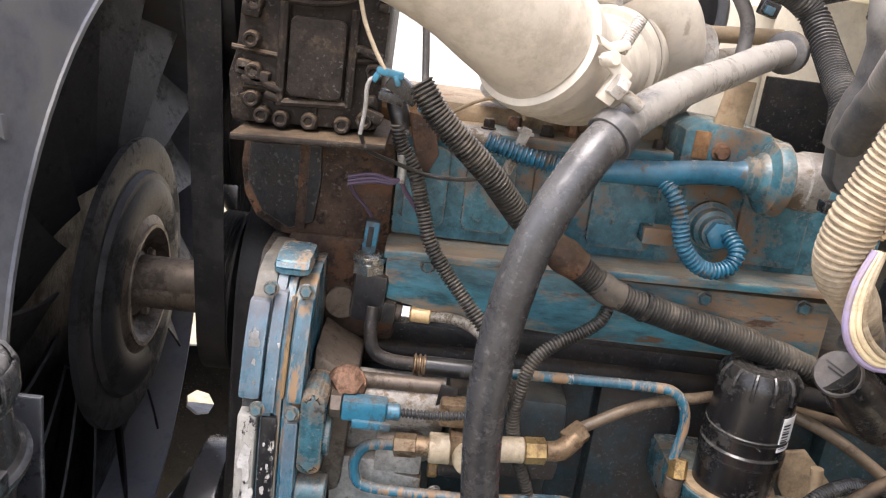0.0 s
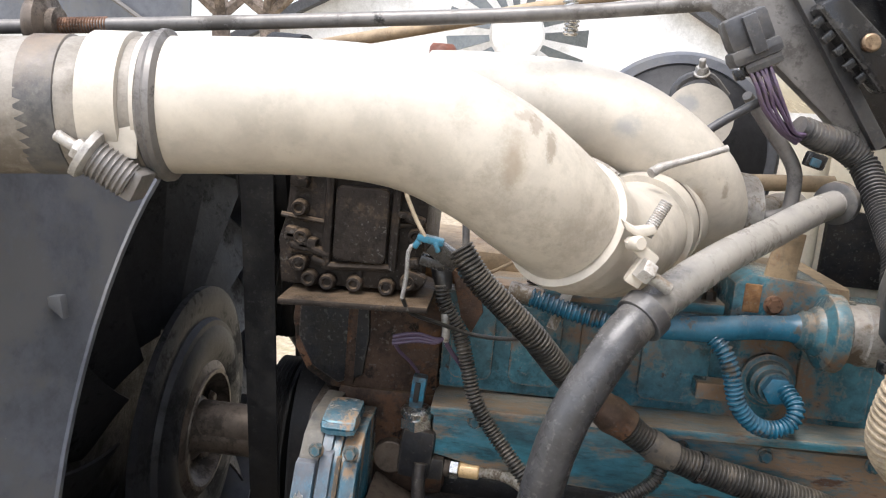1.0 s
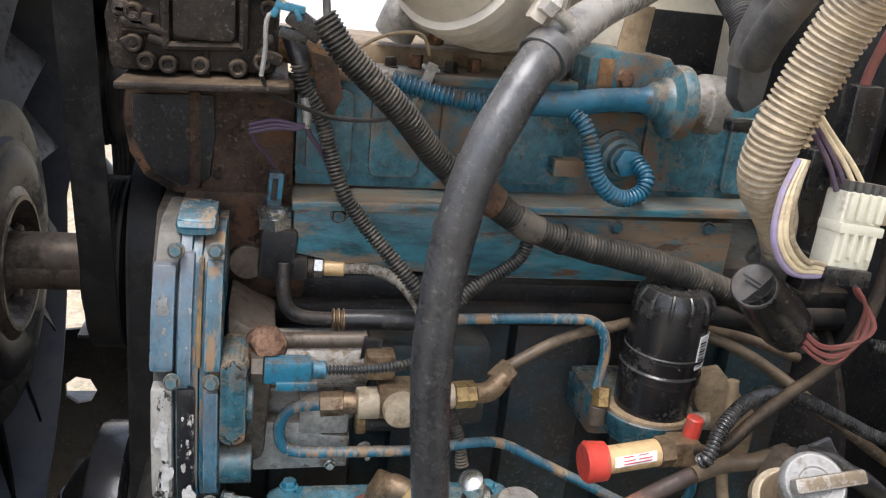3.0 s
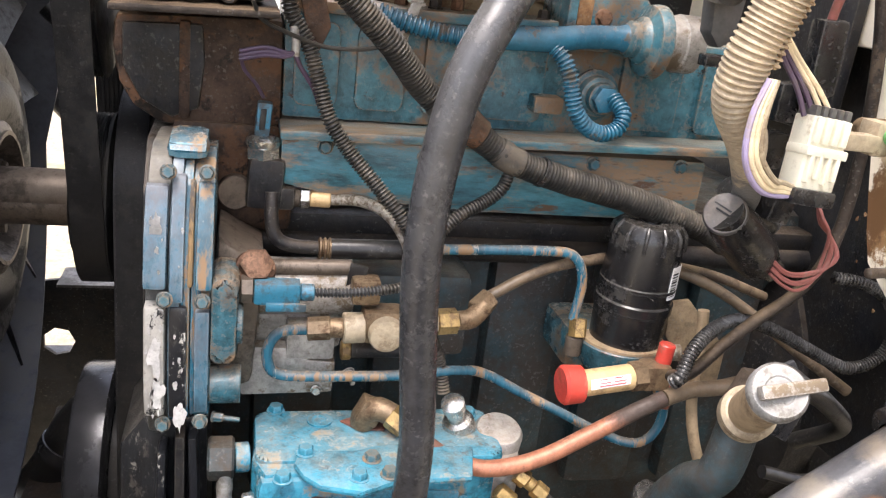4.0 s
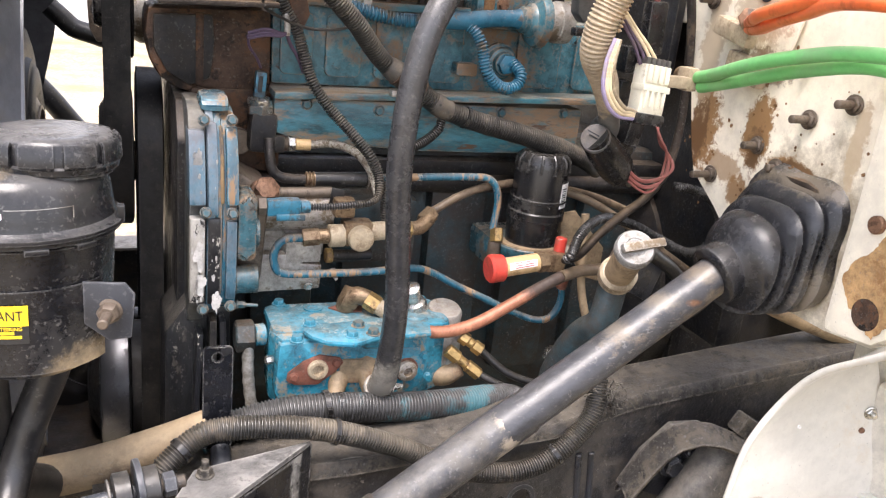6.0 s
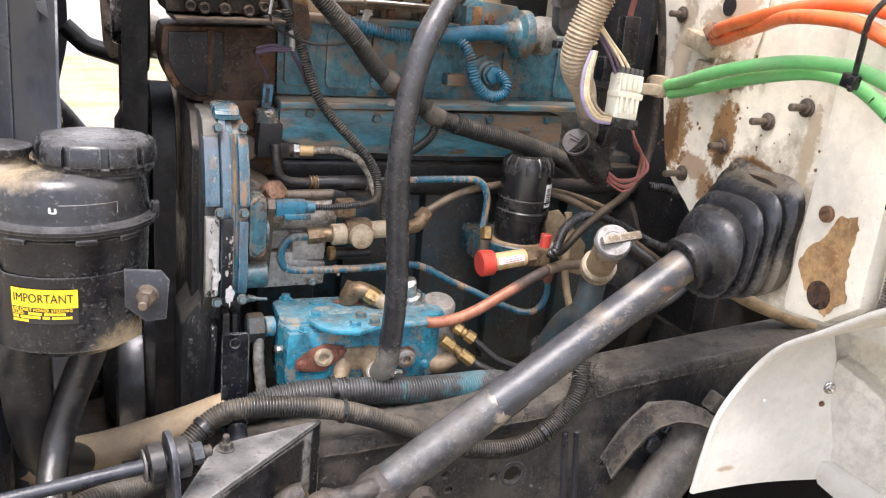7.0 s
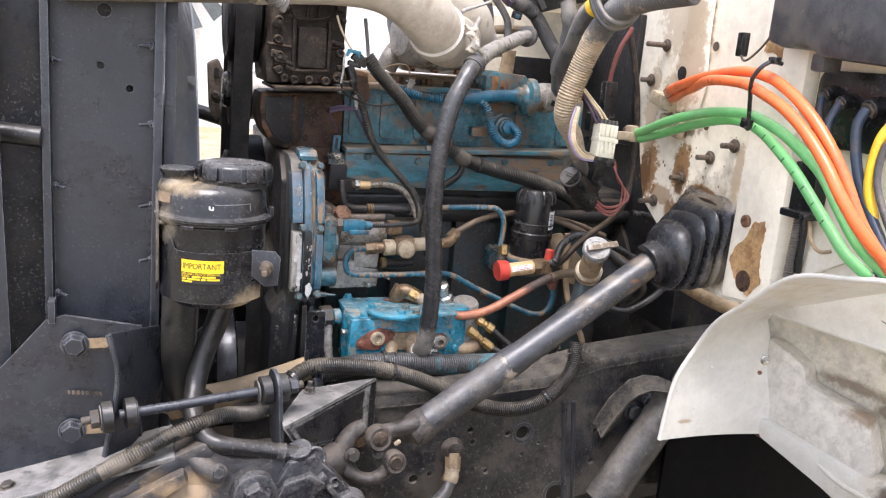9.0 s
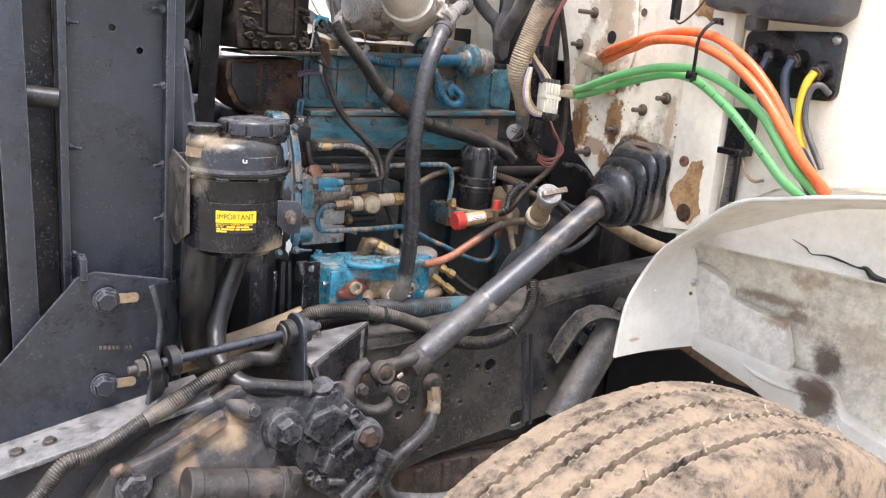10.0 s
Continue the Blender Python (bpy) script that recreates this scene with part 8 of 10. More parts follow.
part("step_panel", Geo().prism([(-0.36, 1.44), (-0.22, 1.52), (0.10, 1.58), (0.10, 2.6), (-0.36, 2.6)], 0.012, facing_x(0.672), 0.004), "white_clean", cab)
def patch(outline, seed, depth=0.0009, x=0.6655):
    """A flaked paint patch: the outline broken up by fine wandering edges."""
    out, m_ = [], len(outline)
    for i in range(m_):
        a, b = outline[i], outline[(i + 1) % m_]
        n_ = max(2, int(math.dist(a, b) / 0.004))
        for k in range(n_):
            y, z = a[0] + (b[0] - a[0]) * k / n_, a[1] + (b[1] - a[1]) * k / n_
            w = noise.noise_vector((y * 40 + seed, z * 40, 1.0)) * 0.006 + noise.noise_vector((y * 170 + seed, z * 170, 2.0)) * 0.0032
            out.append((-(y + w[0]), z + w[1]))
    return Geo().prism(out, depth, facing_x(x), 0)


co = Vector((0.8, 0.5, 1.3))
RUST, BROWN, CREAM = (0.27, 0.145, 0.055), (0.13, 0.070, 0.034), (0.46, 0.36, 0.24)
stain("white", [(Vector((0.67, y, z)) - co, (0.2, ry, rz), c, s) for y, z, ry, rz, c, s in (
    (0.74, 1.86, 0.055, 0.17, CREAM, 0.75), (0.79, 1.76, 0.06, 0.06, CREAM, 0.7), (0.75, 1.70, 0.075, 0.03, BROWN, 0.7),
    (0.865, 1.585, 0.042, 0.085, RUST, 0.95), (0.878, 1.58, 0.028, 0.07, BROWN, 0.9), (0.735, 1.60, 0.034, 0.075, RUST, 0.95), (0.735, 1.575, 0.02, 0.04, BROWN, 0.7),
    (0.655, 1.555, 0.055, 0.03, RUST, 0.9), (0.64, 1.56, 0.045, 0.02, BROWN, 0.85), (0.757, 1.498, 0.028, 0.028, RUST, 0.9), (0.80, 1.53, 0.05, 0.03, RUST, 0.7), (0.60, 1.53, 0.06, 0.02, CREAM, 0.7), (0.80, 1.95, 0.10, 0.12, CREAM, 0.6), (0.885, 1.72, 0.03, 0.12, CREAM, 0.8), (0.545, 1.62, 0.016, 0.075, CREAM, 0.8))], 48.0, 0.22)
part("rust_patch", patch([(0.470, 1.899), (0.425, 1.899), (0.420, 1.848), (0.470, 1.864)], 6, 0.0009, 0.6275), "rust_light", cab)
part("rust_patch", patch([(0.452, 1.427), (0.474, 1.463), (0.462, 1.489), (0.445, 1.505), (0.420, 1.547), (0.396, 1.552), (0.385, 1.538), (0.392, 1.49), (0.378, 1.432), (0.409, 1.405)], 2, 0.0009, 0.6275), "rust_light", cab, "orange-brown rust patch")
part("drain_hole", Geo().lathe((0.6268, 0.425, 1.428), (-1, 0, 0), [(0, 0.021), (0.001, 0.021), (0.001, 0.0)], 24, False), "rustcast", cab)
rnd = random.Random(8)
for q in range(60):
    cy_, cz_ = rnd.choice(((0.80, 1.60), (0.72, 1.60), (0.65, 1.58), (0.56, 1.63), (0.75, 1.50), (0.85, 1.53), (0.70, 1.69)))
    y, z, s_ = cy_ + rnd.gauss(0, 0.03), cz_ + rnd.gauss(0, 0.03), rnd.uniform(0.0012, 0.004)
    part("rust_fleck", Geo().prism([(-y + s_ * rnd.uniform(0.6, 1.2) * math.cos(i * 1.05), z + s_ * rnd.uniform(0.6, 1.2) * math.sin(i * 1.05)) for i in range(6)], 0.0006, facing_x(0.6656), 0), "rust", cab)
for p, ln in (((0.851, 1.869), 0.05), ((0.897, 1.788), 0.022), ((0.563, 1.674), 0.028), ((0.635, 1.640), 0.030), ((0.726, 1.582), 0.024), ((0.819, 1.512), 0.035), ((0.677, 1.558), 0.012)):
    bolt(cab, (0.667, p[0], p[1]), (-1, -0.1, 0), 0.012, 0.006, "hub", "stud", ln)
part("plug", Geo().cyl((0.629, 0.443, 1.543), (0.621, 0.443, 1.543), 0.012, 18), "rustbolt", cab, "rusty plug")
part("raised_channel", Geo().prism([(-0.769, 2.2), (-0.775, 1.90), (-0.804, 1.834), (-0.838, 1.780), (-0.815, 1.74), (-0.758, 1.690), (-0.701, 1.696), (-0.678, 1.789), (-0.69, 1.897), (-0.69, 2.2)], 0.006, facing_x(0.6655), 0.003), "white", cab, "tan stained raised channel")
for y, z, s_ in ((0.669, 1.87, 0.010), (0.661, 1.704, 0.009)):
    part("oval_hole", Geo().lathe((0.666, y, z), (-1, 0, 0), [(0, s_), (0.0012, s_), (0.0012, 0.0)], 20, False), "hub", cab)
part("hole", Geo().lathe((0.659, 0.765, 1.809), (-1, 0, 0), [(0, 0.016), (0.0012, 0.016), (0.0012, 0.0)], 20, False), "ink", cab)
part("line_clamp", Geo().box((0.655, 0.81, 1.745), (0.03, 0.085, 0.03), (12, 0, 0), 0.006), "oring", cab, "dirty steel line clamp")
part("line_clamp", Geo().box((0.658, 0.775, 1.692), (0.02, 0.085, 0.04), (10, 0, 0), 0.006), "oring", cab, "dirty steel line clamp")
grid = []
for k in range(6):
    a = radians(90 * k / 5)
    grid.append([(0.672 + 0.15 * (1 - math.cos(a)), -0.10 - 0.15 * math.sin(a), z) for z in (1.56, 1.8, 2.1, 2.6)])
grid.append([(2.4, -0.27, z) for z in (1.56, 1.8, 2.1, 2.6)])
part("door_panel", Geo().sheet(grid, 0.006), "white_clean", cab, "white outer side of the cab")
part("cowl", Geo().prism([(0.53, 2.24), (0.62, 2.03), (0.70, 1.98), (1.4, 2.2), (1.4, 2.6), (0.6, 2.6)], 1.2, facing(2.3), 0.02), "white_clean", cab)
part("upper_wall", Geo().box((0.80, 1.45, 1.87), (0.06, 1.05, 0.26), (0, 0, 0), 0.01), "white_clean", cab)
part("engine_tunnel", Geo().box((0.60, 1.56, 1.74), (0.42, 0.02, 0.44), (0, 0, 0), 0.006), "white", cab, "cream bulkhead behind the turbocharger")
part("tunnel_bulge", Geo().cyl((0.505, 1.50, 1.58), (0.505, 1.50, 1.93), 0.055, 28), "white", cab, "rounded cream pressing")
# solid dark panel paints the shade inside the bulkhead opening
part("tunnel_opening", Geo().box((0.665, 1.545, 1.755), (0.15, 0.012, 0.13), (0, 0, 0), 0.003), "grime", cab, "dark panel in place of an unlit opening")
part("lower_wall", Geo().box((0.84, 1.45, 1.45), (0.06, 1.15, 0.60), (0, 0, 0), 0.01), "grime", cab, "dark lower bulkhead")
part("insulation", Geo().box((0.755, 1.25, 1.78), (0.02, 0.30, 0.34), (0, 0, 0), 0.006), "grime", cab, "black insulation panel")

# air lines
def air_line(pts, material, label):
    return hose("air_line", pts, 0.0095, material, label, "air line", 18, group="coloured air lines")


air_line([(0.645, 0.775, 1.760), (0.605, 0.72, 1.768), (0.565, 0.655, 1.778), (0.54, 0.522, 1.806), (0.53, 0.41, 1.821), (0.53, 0.34, 1.816), (0.53, 0.285, 1.797), (0.53, 0.225, 1.762), (0.535, 0.18, 1.72), (0.545, 0.145, 1.67), (0.56, 0.11, 1.605), (0.60, 0.07, 1.535)], "orange", "orange nylon air line arching over the firewall")
air_line([(0.648, 0.775, 1.752), (0.612, 0.71, 1.757), (0.578, 0.635, 1.772), (0.556, 0.57, 1.785), (0.53, 0.50, 1.799), (0.513, 0.435, 1.803), (0.51, 0.37, 1.801), (0.51, 0.32, 1.788), (0.51, 0.265, 1.768), (0.51, 0.21, 1.737), (0.512, 0.16, 1.695), (0.52, 0.12, 1.645), (0.545, 0.09, 1.595), (0.60, 0.065, 1.54)], "orange", "second orange nylon air line below the first")
air_line([(0.588, 0.812, 1.668), (0.575, 0.742, 1.684), (0.56, 0.67, 1.704), (0.555, 0.598, 1.723), (0.55, 0.50, 1.742), (0.55, 0.42, 1.748), (0.55, 0.37, 1.744), (0.55, 0.305, 1.726), (0.55, 0.245, 1.698), (0.55, 0.195, 1.668), (0.553, 0.15, 1.619), (0.565, 0.115, 1.575), (0.60, 0.085, 1.535)], "green", "green nylon air line arching from the ivory bracket")
green2 = air_line([(0.590, 0.790, 1.658), (0.590, 0.72, 1.676), (0.580, 0.62, 1.702), (0.572, 0.54, 1.720), (0.570, 0.47, 1.732), (0.578, 0.427, 1.730), (0.58, 0.39, 1.719), (0.58, 0.35, 1.699), (0.58, 0.293, 1.664), (0.58, 0.242, 1.624), (0.58, 0.195, 1.586), (0.585, 0.155, 1.55), (0.605, 0.12, 1.522)], "green", "second green nylon air line with printed marks")
for k in range(8):
    y = 0.395 - 0.028 * k
    z = 1.7215 - (0.395 - y) * (0.47 + 1.05 * (0.395 - y))
    part("print_mark", Geo().box((0.5706, y + 0.003, z + 0.004), (0.0012, 0.0012, 0.010), (38, 0, 0), 0), "ink", green2)
af = thing("orange_fitting", (0.65, 0.79, 1.75), "corroded fitting holding the orange air lines", "fitting")
part("body", Geo().cyl((0.668, 0.80, 1.762), (0.640, 0.772, 1.768), 0.015, 18), "hub", af)
part("nut", Geo().hexa((0.652, 0.785, 1.765), (0.640, 0.772, 1.768), 0.017), "rustbolt", af)
single("green_fitting", Geo().cyl((0.588, 0.845, 1.668), (0.588, 0.812, 1.672), 0.014, 18).hexa((0.588, 0.832, 1.669), (0.588, 0.818, 1.671), 0.017), "bronze", "bronze fitting at the end of the green air line", "fitting")
tie = thing("cable_tie", (0.58, 0.45, 1.75), "black cable tie round the air lines", "cable tie")
part("strap", Geo().tube([(0.540, 0.378, 1.722), (0.531, 0.368, 1.738), (0.512, 0.350, 1.774), (0.495, 0.333, 1.806), (0.498, 0.320, 1.828), (0.512, 0.313, 1.840), (0.535, 0.314, 1.838)], 0.0038, 8), "black", tie)
part("head", Geo().box((0.531, 0.372, 1.733), (0.012, 0.022, 0.018), (10, 0, 0), 0.003), "black", tie)
part("cut_end", Geo().box((0.515, 0.309, 1.842), (0.014, 0.018, 0.012), (0, 0, 0), 0.003), "black", tie)

pp = thing("pass_through_panel", (0.655, 0.23, 1.70), "black pass-through panel with cable fittings", "panel")
part("plate", Geo().prism(rounded(-0.345, -0.118, 1.705, 1.835, 0.02), 0.012, facing_x(0.660), 0.003), "black", pp)
for y, z, r in ((0.305, 1.800, 0.012), (0.265, 1.79, 0.012), (0.205, 1.785, 0.016), (0.152, 1.765, 0.017)):
    part("gland", Geo().cyl((0.650, y, z), (0.625, y, z - 0.008), r, 20), "black", pp)
    part("gland_nut", Geo().hexa((0.632, y, z - 0.005), (0.622, y, z - 0.010), r * 0.85), "hub", pp)
bolt(pp, (0.648, 0.135, 1.820), (-1, 0, 0), 0.008, 0.004, "steel")
hose("dark_cable", [(0.625, 0.305, 1.795), (0.612, 0.292, 1.76), (0.61, 0.262, 1.72), (0.612, 0.212, 1.665), (0.615, 0.15, 1.595), (0.62, 0.09, 1.53)], 0.0055, "navy", "dark cable from the pass-through panel", "cable", 12, group="panel cables")
hose("dark_cable", [(0.625, 0.265, 1.785), (0.605, 0.262, 1.74), (0.60, 0.235, 1.68), (0.603, 0.17, 1.60), (0.61, 0.105, 1.53), ], 0.0075, "navy", "dark blue cable from the pass-through panel", "cable", 12, group="panel cables")
hose("dark_cable", [(0.622, 0.205, 1.778), (0.612, 0.208, 1.745), (0.612, 0.190, 1.68), (0.615, 0.150, 1.615), (0.62, 0.10, 1.55), ], 0.0085, "navy", "thick dark blue cable from the pass-through panel", "cable", 14, group="panel cables")
hose("yellow_cable", [(0.622, 0.152, 1.758), (0.612, 0.158, 1.735), (0.61, 0.163, 1.69), (0.612, 0.160, 1.65), (0.618, 0.145, 1.61)], 0.008, "yellow", "yellow cable from the pass-through panel", "cable", 14, group="panel cables")
hose("grey_tube", [(0.64, 0.125, 1.72), (0.62, 0.135, 1.735), (0.612, 0.148, 1.72), (0.612, 0.145, 1.66), (0.62, 0.10, 1.58)], 0.006, "conduit_grey", "translucent grey tube beside the yellow cable", "tube", 12, group="panel cables")
rb = thing("relay_box", (0.64, 0.32, 1.57), "black relay on the firewall with a ribbed conduit below", "relay")
part("body", Geo().box((0.645, 0.318, 1.625), (0.03, 0.055, 0.10), (0, 0, 0), 0.004), "black", rb)
part("lip", Geo().box((0.635, 0.318, 1.583), (0.04, 0.062, 0.014), (0, 0, 0), 0.003), "black", rb)
part("conduit", Geo().tube([(0.645, 0.330, 1.575), (0.645, 0.330, 1.53), (0.646, 0.332, 1.48), (0.648, 0.335, 1.43)], 0.0085, 14, ribs=0.005, depth=0.0025), "conduit_grey", rb, "grey ribbed conduit")
part("cable", Geo().tube([(0.64, 0.308, 1.575), (0.645, 0.312, 1.52), (0.652, 0.318, 1.475)], 0.006, 12), "rubber", rb)
hose("loose_wire", [(0.64, 0.30, 1.578), (0.632, 0.28, 1.545), (0.63, 0.255, 1.53), (0.635, 0.235, 1.535)], 0.0035, "tanpipe", "loose wire below the relay", "wire", 8)
wt = thing("washer_bottle", (0.58, 0.22, 1.83), "dark grey plastic tank at the top of the firewall", "tank")
part("tank", Geo().prism([(-0.40, 1.875), (-0.36, 1.865), (-0.31, 1.872), (-0.27, 1.852), (-0.13, 1.842), (-0.10, 1.86), (-0.09, 2.02), (-0.40, 2.02)], 0.09, facing_x(0.655), 0.014), "dark_plastic", wt)
part("foot", Geo().box((0.60, 0.285, 1.845), (0.04, 0.03, 0.03), (0, 0, 0), 0.006), "dark_plastic", wt)
sw = thing("hood_switch", (0.60, 0.50, 1.86), "small black switch with a thin wire", "switch")
part("body", Geo().box((0.61, 0.515, 1.872), (0.018, 0.016, 0.045), (0, 0, 0), 0.003), "black", sw)
part("wire", Geo().tube([(0.605, 0.51, 1.852), (0.60, 0.488, 1.842), (0.60, 0.455, 1.862), (0.605, 0.43, 1.895), (0.61, 0.42, 1.93)], 0.0022, 8), "hub", sw)

# ---- steering ----
ss = thing("steering_shaft", (0.25, 0.6, 1.05), "scuffed black steering shaft running down from the firewall boot", "steering shaft")
S0, S1 = Vector((0.548, 0.615, 1.417)), Vector((0.035, 0.585, 1.085))
sd = (S1 - S0).normalized()
L = (S1 - S0).length
part("upper_tube", Geo().cyl(S0, S0 + sd * (L * 0.60), 0.0285, 32), "shaft", ss)
part("lower_tube", Geo().cyl(S0 + sd * (L * 0.585), S1, 0.0305, 32), "shaft_low", ss, "dusty lower sleeve")
rnd = random.Random(21)
vs, fs = [], []
q3 = sd.to_track_quat("Z", "Y").to_matrix()
for k in range(2):
    for i in range(72):
        a = 2 * math.pi * i / 72
        w = 0.016 * noise.noise((2 * math.cos(a), 2 * math.sin(a), k * 5)) + 0.007 * noise.noise((7 * math.cos(a), 7 * math.sin(a), 3 + k))
        h = L * 0.578 + (0.034 if k else 0.0) + w
        vs.append(S0 + sd * h + q3 @ Vector((0.0307 * math.cos(a), 0.0307 * math.sin(a), 0)))
fs = [(i, (i + 1) % 72, 72 + (i + 1) % 72, 72 + i) for i in range(72)]
part("worn_edge", Geo().add(vs, fs), "shaft", ss, "scuffed paint edge")
su = Vector((-0.543, 0, 0.839))
so = S0 - Vector((0.25, 0.6, 1.05))
stain("shaft", [(so + sd * (L * f) + su * o + Vector((0, -0.02, 0)), (0.026 * w, 0.05, 0.012 * w), c, k) for f, o, w, c, k in (
    (0.02, -0.026, 1.5, (0.20, 0.155, 0.10), 0.75), (0.10, -0.029, 1.4, (0.20, 0.155, 0.10), 0.75), (0.19, -0.030, 1.1, (0.16, 0.125, 0.085), 0.6), (0.30, -0.031, 1.1, (0.16, 0.125, 0.085), 0.55), (0.42, -0.031, 1.2, (0.16, 0.125, 0.085), 0.55),
    (0.06, 0.032, 1.1, (0.20, 0.16, 0.115), 0.6), (0.18, 0.033, 1.1, (0.20, 0.17, 0.13), 0.6), (0.30, 0.033, 1.0, (0.20, 0.17, 0.13), 0.5), (0.11, 0.004, 0.45, (0.20, 0.09, 0.04), 0.6))], 70.0, 0.75)
stain("shaft_low", [(so + sd * (L * f) + su * o + Vector((0, -0.025, 0)), (0.022, 0.05, 0.016), (0.31, 0.26, 0.20), k) for f, o, k in ((0.60, 0.012, 0.8), (0.63, -0.010, 0.75), (0.66, -0.026, 0.7), (0.615, 0.026, 0.6))], 60.0, 0.4)
part("chrome_ring", Geo().lathe(S0 - sd * 0.004, sd, [(0, 0.0288), (0.001, 0.0298), (0.010, 0.0298), (0.011, 0.0288)], 36), "steel", ss, "bright steel ring")
UA = Vector((0.08, -1, 0.18)).normalized()
P1, P2 = Vector((-0.042, 0.572, 1.081)), Vector((-0.014, 0.549, 1.040))
part("yoke_socket", Geo().lathe(S1 - sd * 0.03, sd, [(0, 0.0305), (0.004, 0.0335), (0.028, 0.034), (0.040, 0.030), (0.046, 0.018)], 28), "joint", ss, "rusty universal joint yoke")
part("yoke_arm", Geo().tube([S1 + Vector((0.006, -0.008, 0.020)), S1 + Vector((-0.020, -0.016, 0.018)), P1 + Vector((0.028, 0.006, 0.012)), P1 + Vector((0.004, 0.008, 0.004))], [0.017, 0.015, 0.015, 0.017], 14, wob=0.08), "joint", ss)
part("yoke_arm", Geo().tube([S1 + Vector((0.0, 0.016, -0.016)), S1 + Vector((-0.03, 0.030, -0.024)), P1 + Vector((0.014, 0.062, -0.022))], [0.017, 0.015, 0.015], 14, wob=0.08), "joint", ss)
for c, r in ((P1, 0.025), (P2, 0.022)):
    part("ear", Geo().lathe(c - UA * 0.016, UA, [(0, r * 0.9), (0.004, r), (0.024, r), (0.029, r * 0.86), (0.028, r * 0.68)], 30), "joint", ss)
    part("bearing_cap", Geo().lathe(c + UA * 0.006, UA, [(0, r * 0.62), (0.006, r * 0.62), (0.008, r * 0.5), (0.0075, 0.0)], 26), "browncast", ss, "brown bearing cap")
part("cross", Geo().cyl(P1 + Vector((0.012, 0.04, -0.030)), P2 + Vector((-0.03, 0.012, 0.012)), 0.012, 16), "joint", ss)
part("grease_nipple", Geo().cyl(P1 + Vector((0.032, -0.006, -0.014)), P1 + Vector((0.040, -0.012, -0.004)), 0.0042, 10), "oring", ss)
part("fork", Geo().tube([(-0.105, 0.590, 1.032), (-0.090, 0.572, 1.010), (-0.062, 0.560, 1.002), (-0.034, 0.556, 1.012), P2 + Vector((-0.004, 0.008, -0.006))], [0.021, 0.015, 0.012, 0.013, 0.016], 16, wob=0.08), "joint", ss)
part("fork", Geo().tube([(-0.105, 0.605, 1.045), (-0.085, 0.612, 1.075), (-0.058, 0.612, 1.088)], [0.022, 0.017, 0.016], 14, wob=0.08), "joint", ss)
part("input_hub", Geo().lathe((-0.145, 0.600, 1.020), (1, -0.10, 0.28), [(0, 0.030), (0.006, 0.036), (0.040, 0.034), (0.050, 0.026)], 28), "joint", ss)
bolt(ss, (-0.093, 0.565, 1.052), (0, -1, 0.2), 0.012, 0.012, "joint")
bolt(ss, (-0.058, 0.655, 1.042), (0, -1, 0.2), 0.017, 0.014, "bronze")
boot = thing("shaft_boot", (0.62, 0.6, 1.35), "black rubber bellows boot where the shaft meets the firewall", "boot")
bd = Vector((0.83, 0.02, 0.40)).normalized()
prof = [(0, 0.030), (0.002, 0.041), (0.005, 0.044), (0.024, 0.044), (0.028, 0.041), (0.031, 0.046), (0.035, 0.058), (0.039, 0.068), (0.044, 0.073), (0.052, 0.075), (0.057, 0.072), (0.060, 0.065), (0.063, 0.064), (0.066, 0.074), (0.070, 0.084), (0.079, 0.086), (0.084, 0.083), (0.087, 0.074), (0.090, 0.073),
        (0.093, 0.083), (0.098, 0.093), (0.106, 0.095), (0.111, 0.092), (0.114, 0.082), (0.117, 0.081), (0.121, 0.092), (0.127, 0.102), (0.150, 0.104)]
vs, fs, seg = [], [], 52
for h, r in prof:
    c = Vector((0.535, 0.614, 1.410)) + bd * h
    nn = bd.lerp(Vector((1, 0.05, -0.10)), min(1.0, max(0.0, (h - 0.02) / 0.03))).normalized()
    qq = nn.to_track_quat("Z", "Y").to_matrix()
    sq = min(1.0, max(0.0, (h - 0.03) / 0.10))
    for i in range(seg):
        a = 2 * math.pi * i / seg
        rr_ = r * (1 - 0.115 * sq * math.cos(4 * a)) * (1 + 0.012 * math.sin(3 * a + h * 90))
        vs.append(c + qq @ Vector((rr_ * math.cos(a) * 0.97, rr_ * math.sin(a) * 1.02, 0)))
for k in range(len(prof) - 1):
    for i in range(seg):
        fs.append((k * seg + i, k * seg + (i + 1) % seg, (k + 1) * seg + (i + 1) % seg, (k + 1) * seg + i))
part("bellows", Geo().add(vs, fs), "boot", boot)
stain("boot", [(Vector(p) - Vector((0.62, 0.6, 1.35)), r, (0.20, 0.165, 0.12), k) for p, r, k in (((0.655, 0.60, 1.555), (0.03, 0.09, 0.018), 0.6), ((0.655, 0.68, 1.50), (0.02, 0.02, 0.06), 0.6), ((0.650, 0.53, 1.40), (0.03, 0.03, 0.05), 0.6), ((0.640, 0.60, 1.36), (0.05, 0.06, 0.02), 0.6))], 45.0, 0.7)
part("base_plate", Geo().prism(rounded(-0.70, -0.545, 1.365, 1.560, 0.05), 0.014, facing_x(0.668), 0.005, 0.96), "browncast", boot)

# hoses low at the pump
ht = thing("heater_conduit", (0.1, 0.80, 1.10), "thick dusty ribbed conduit with blue overspray below the pump", "conduit")
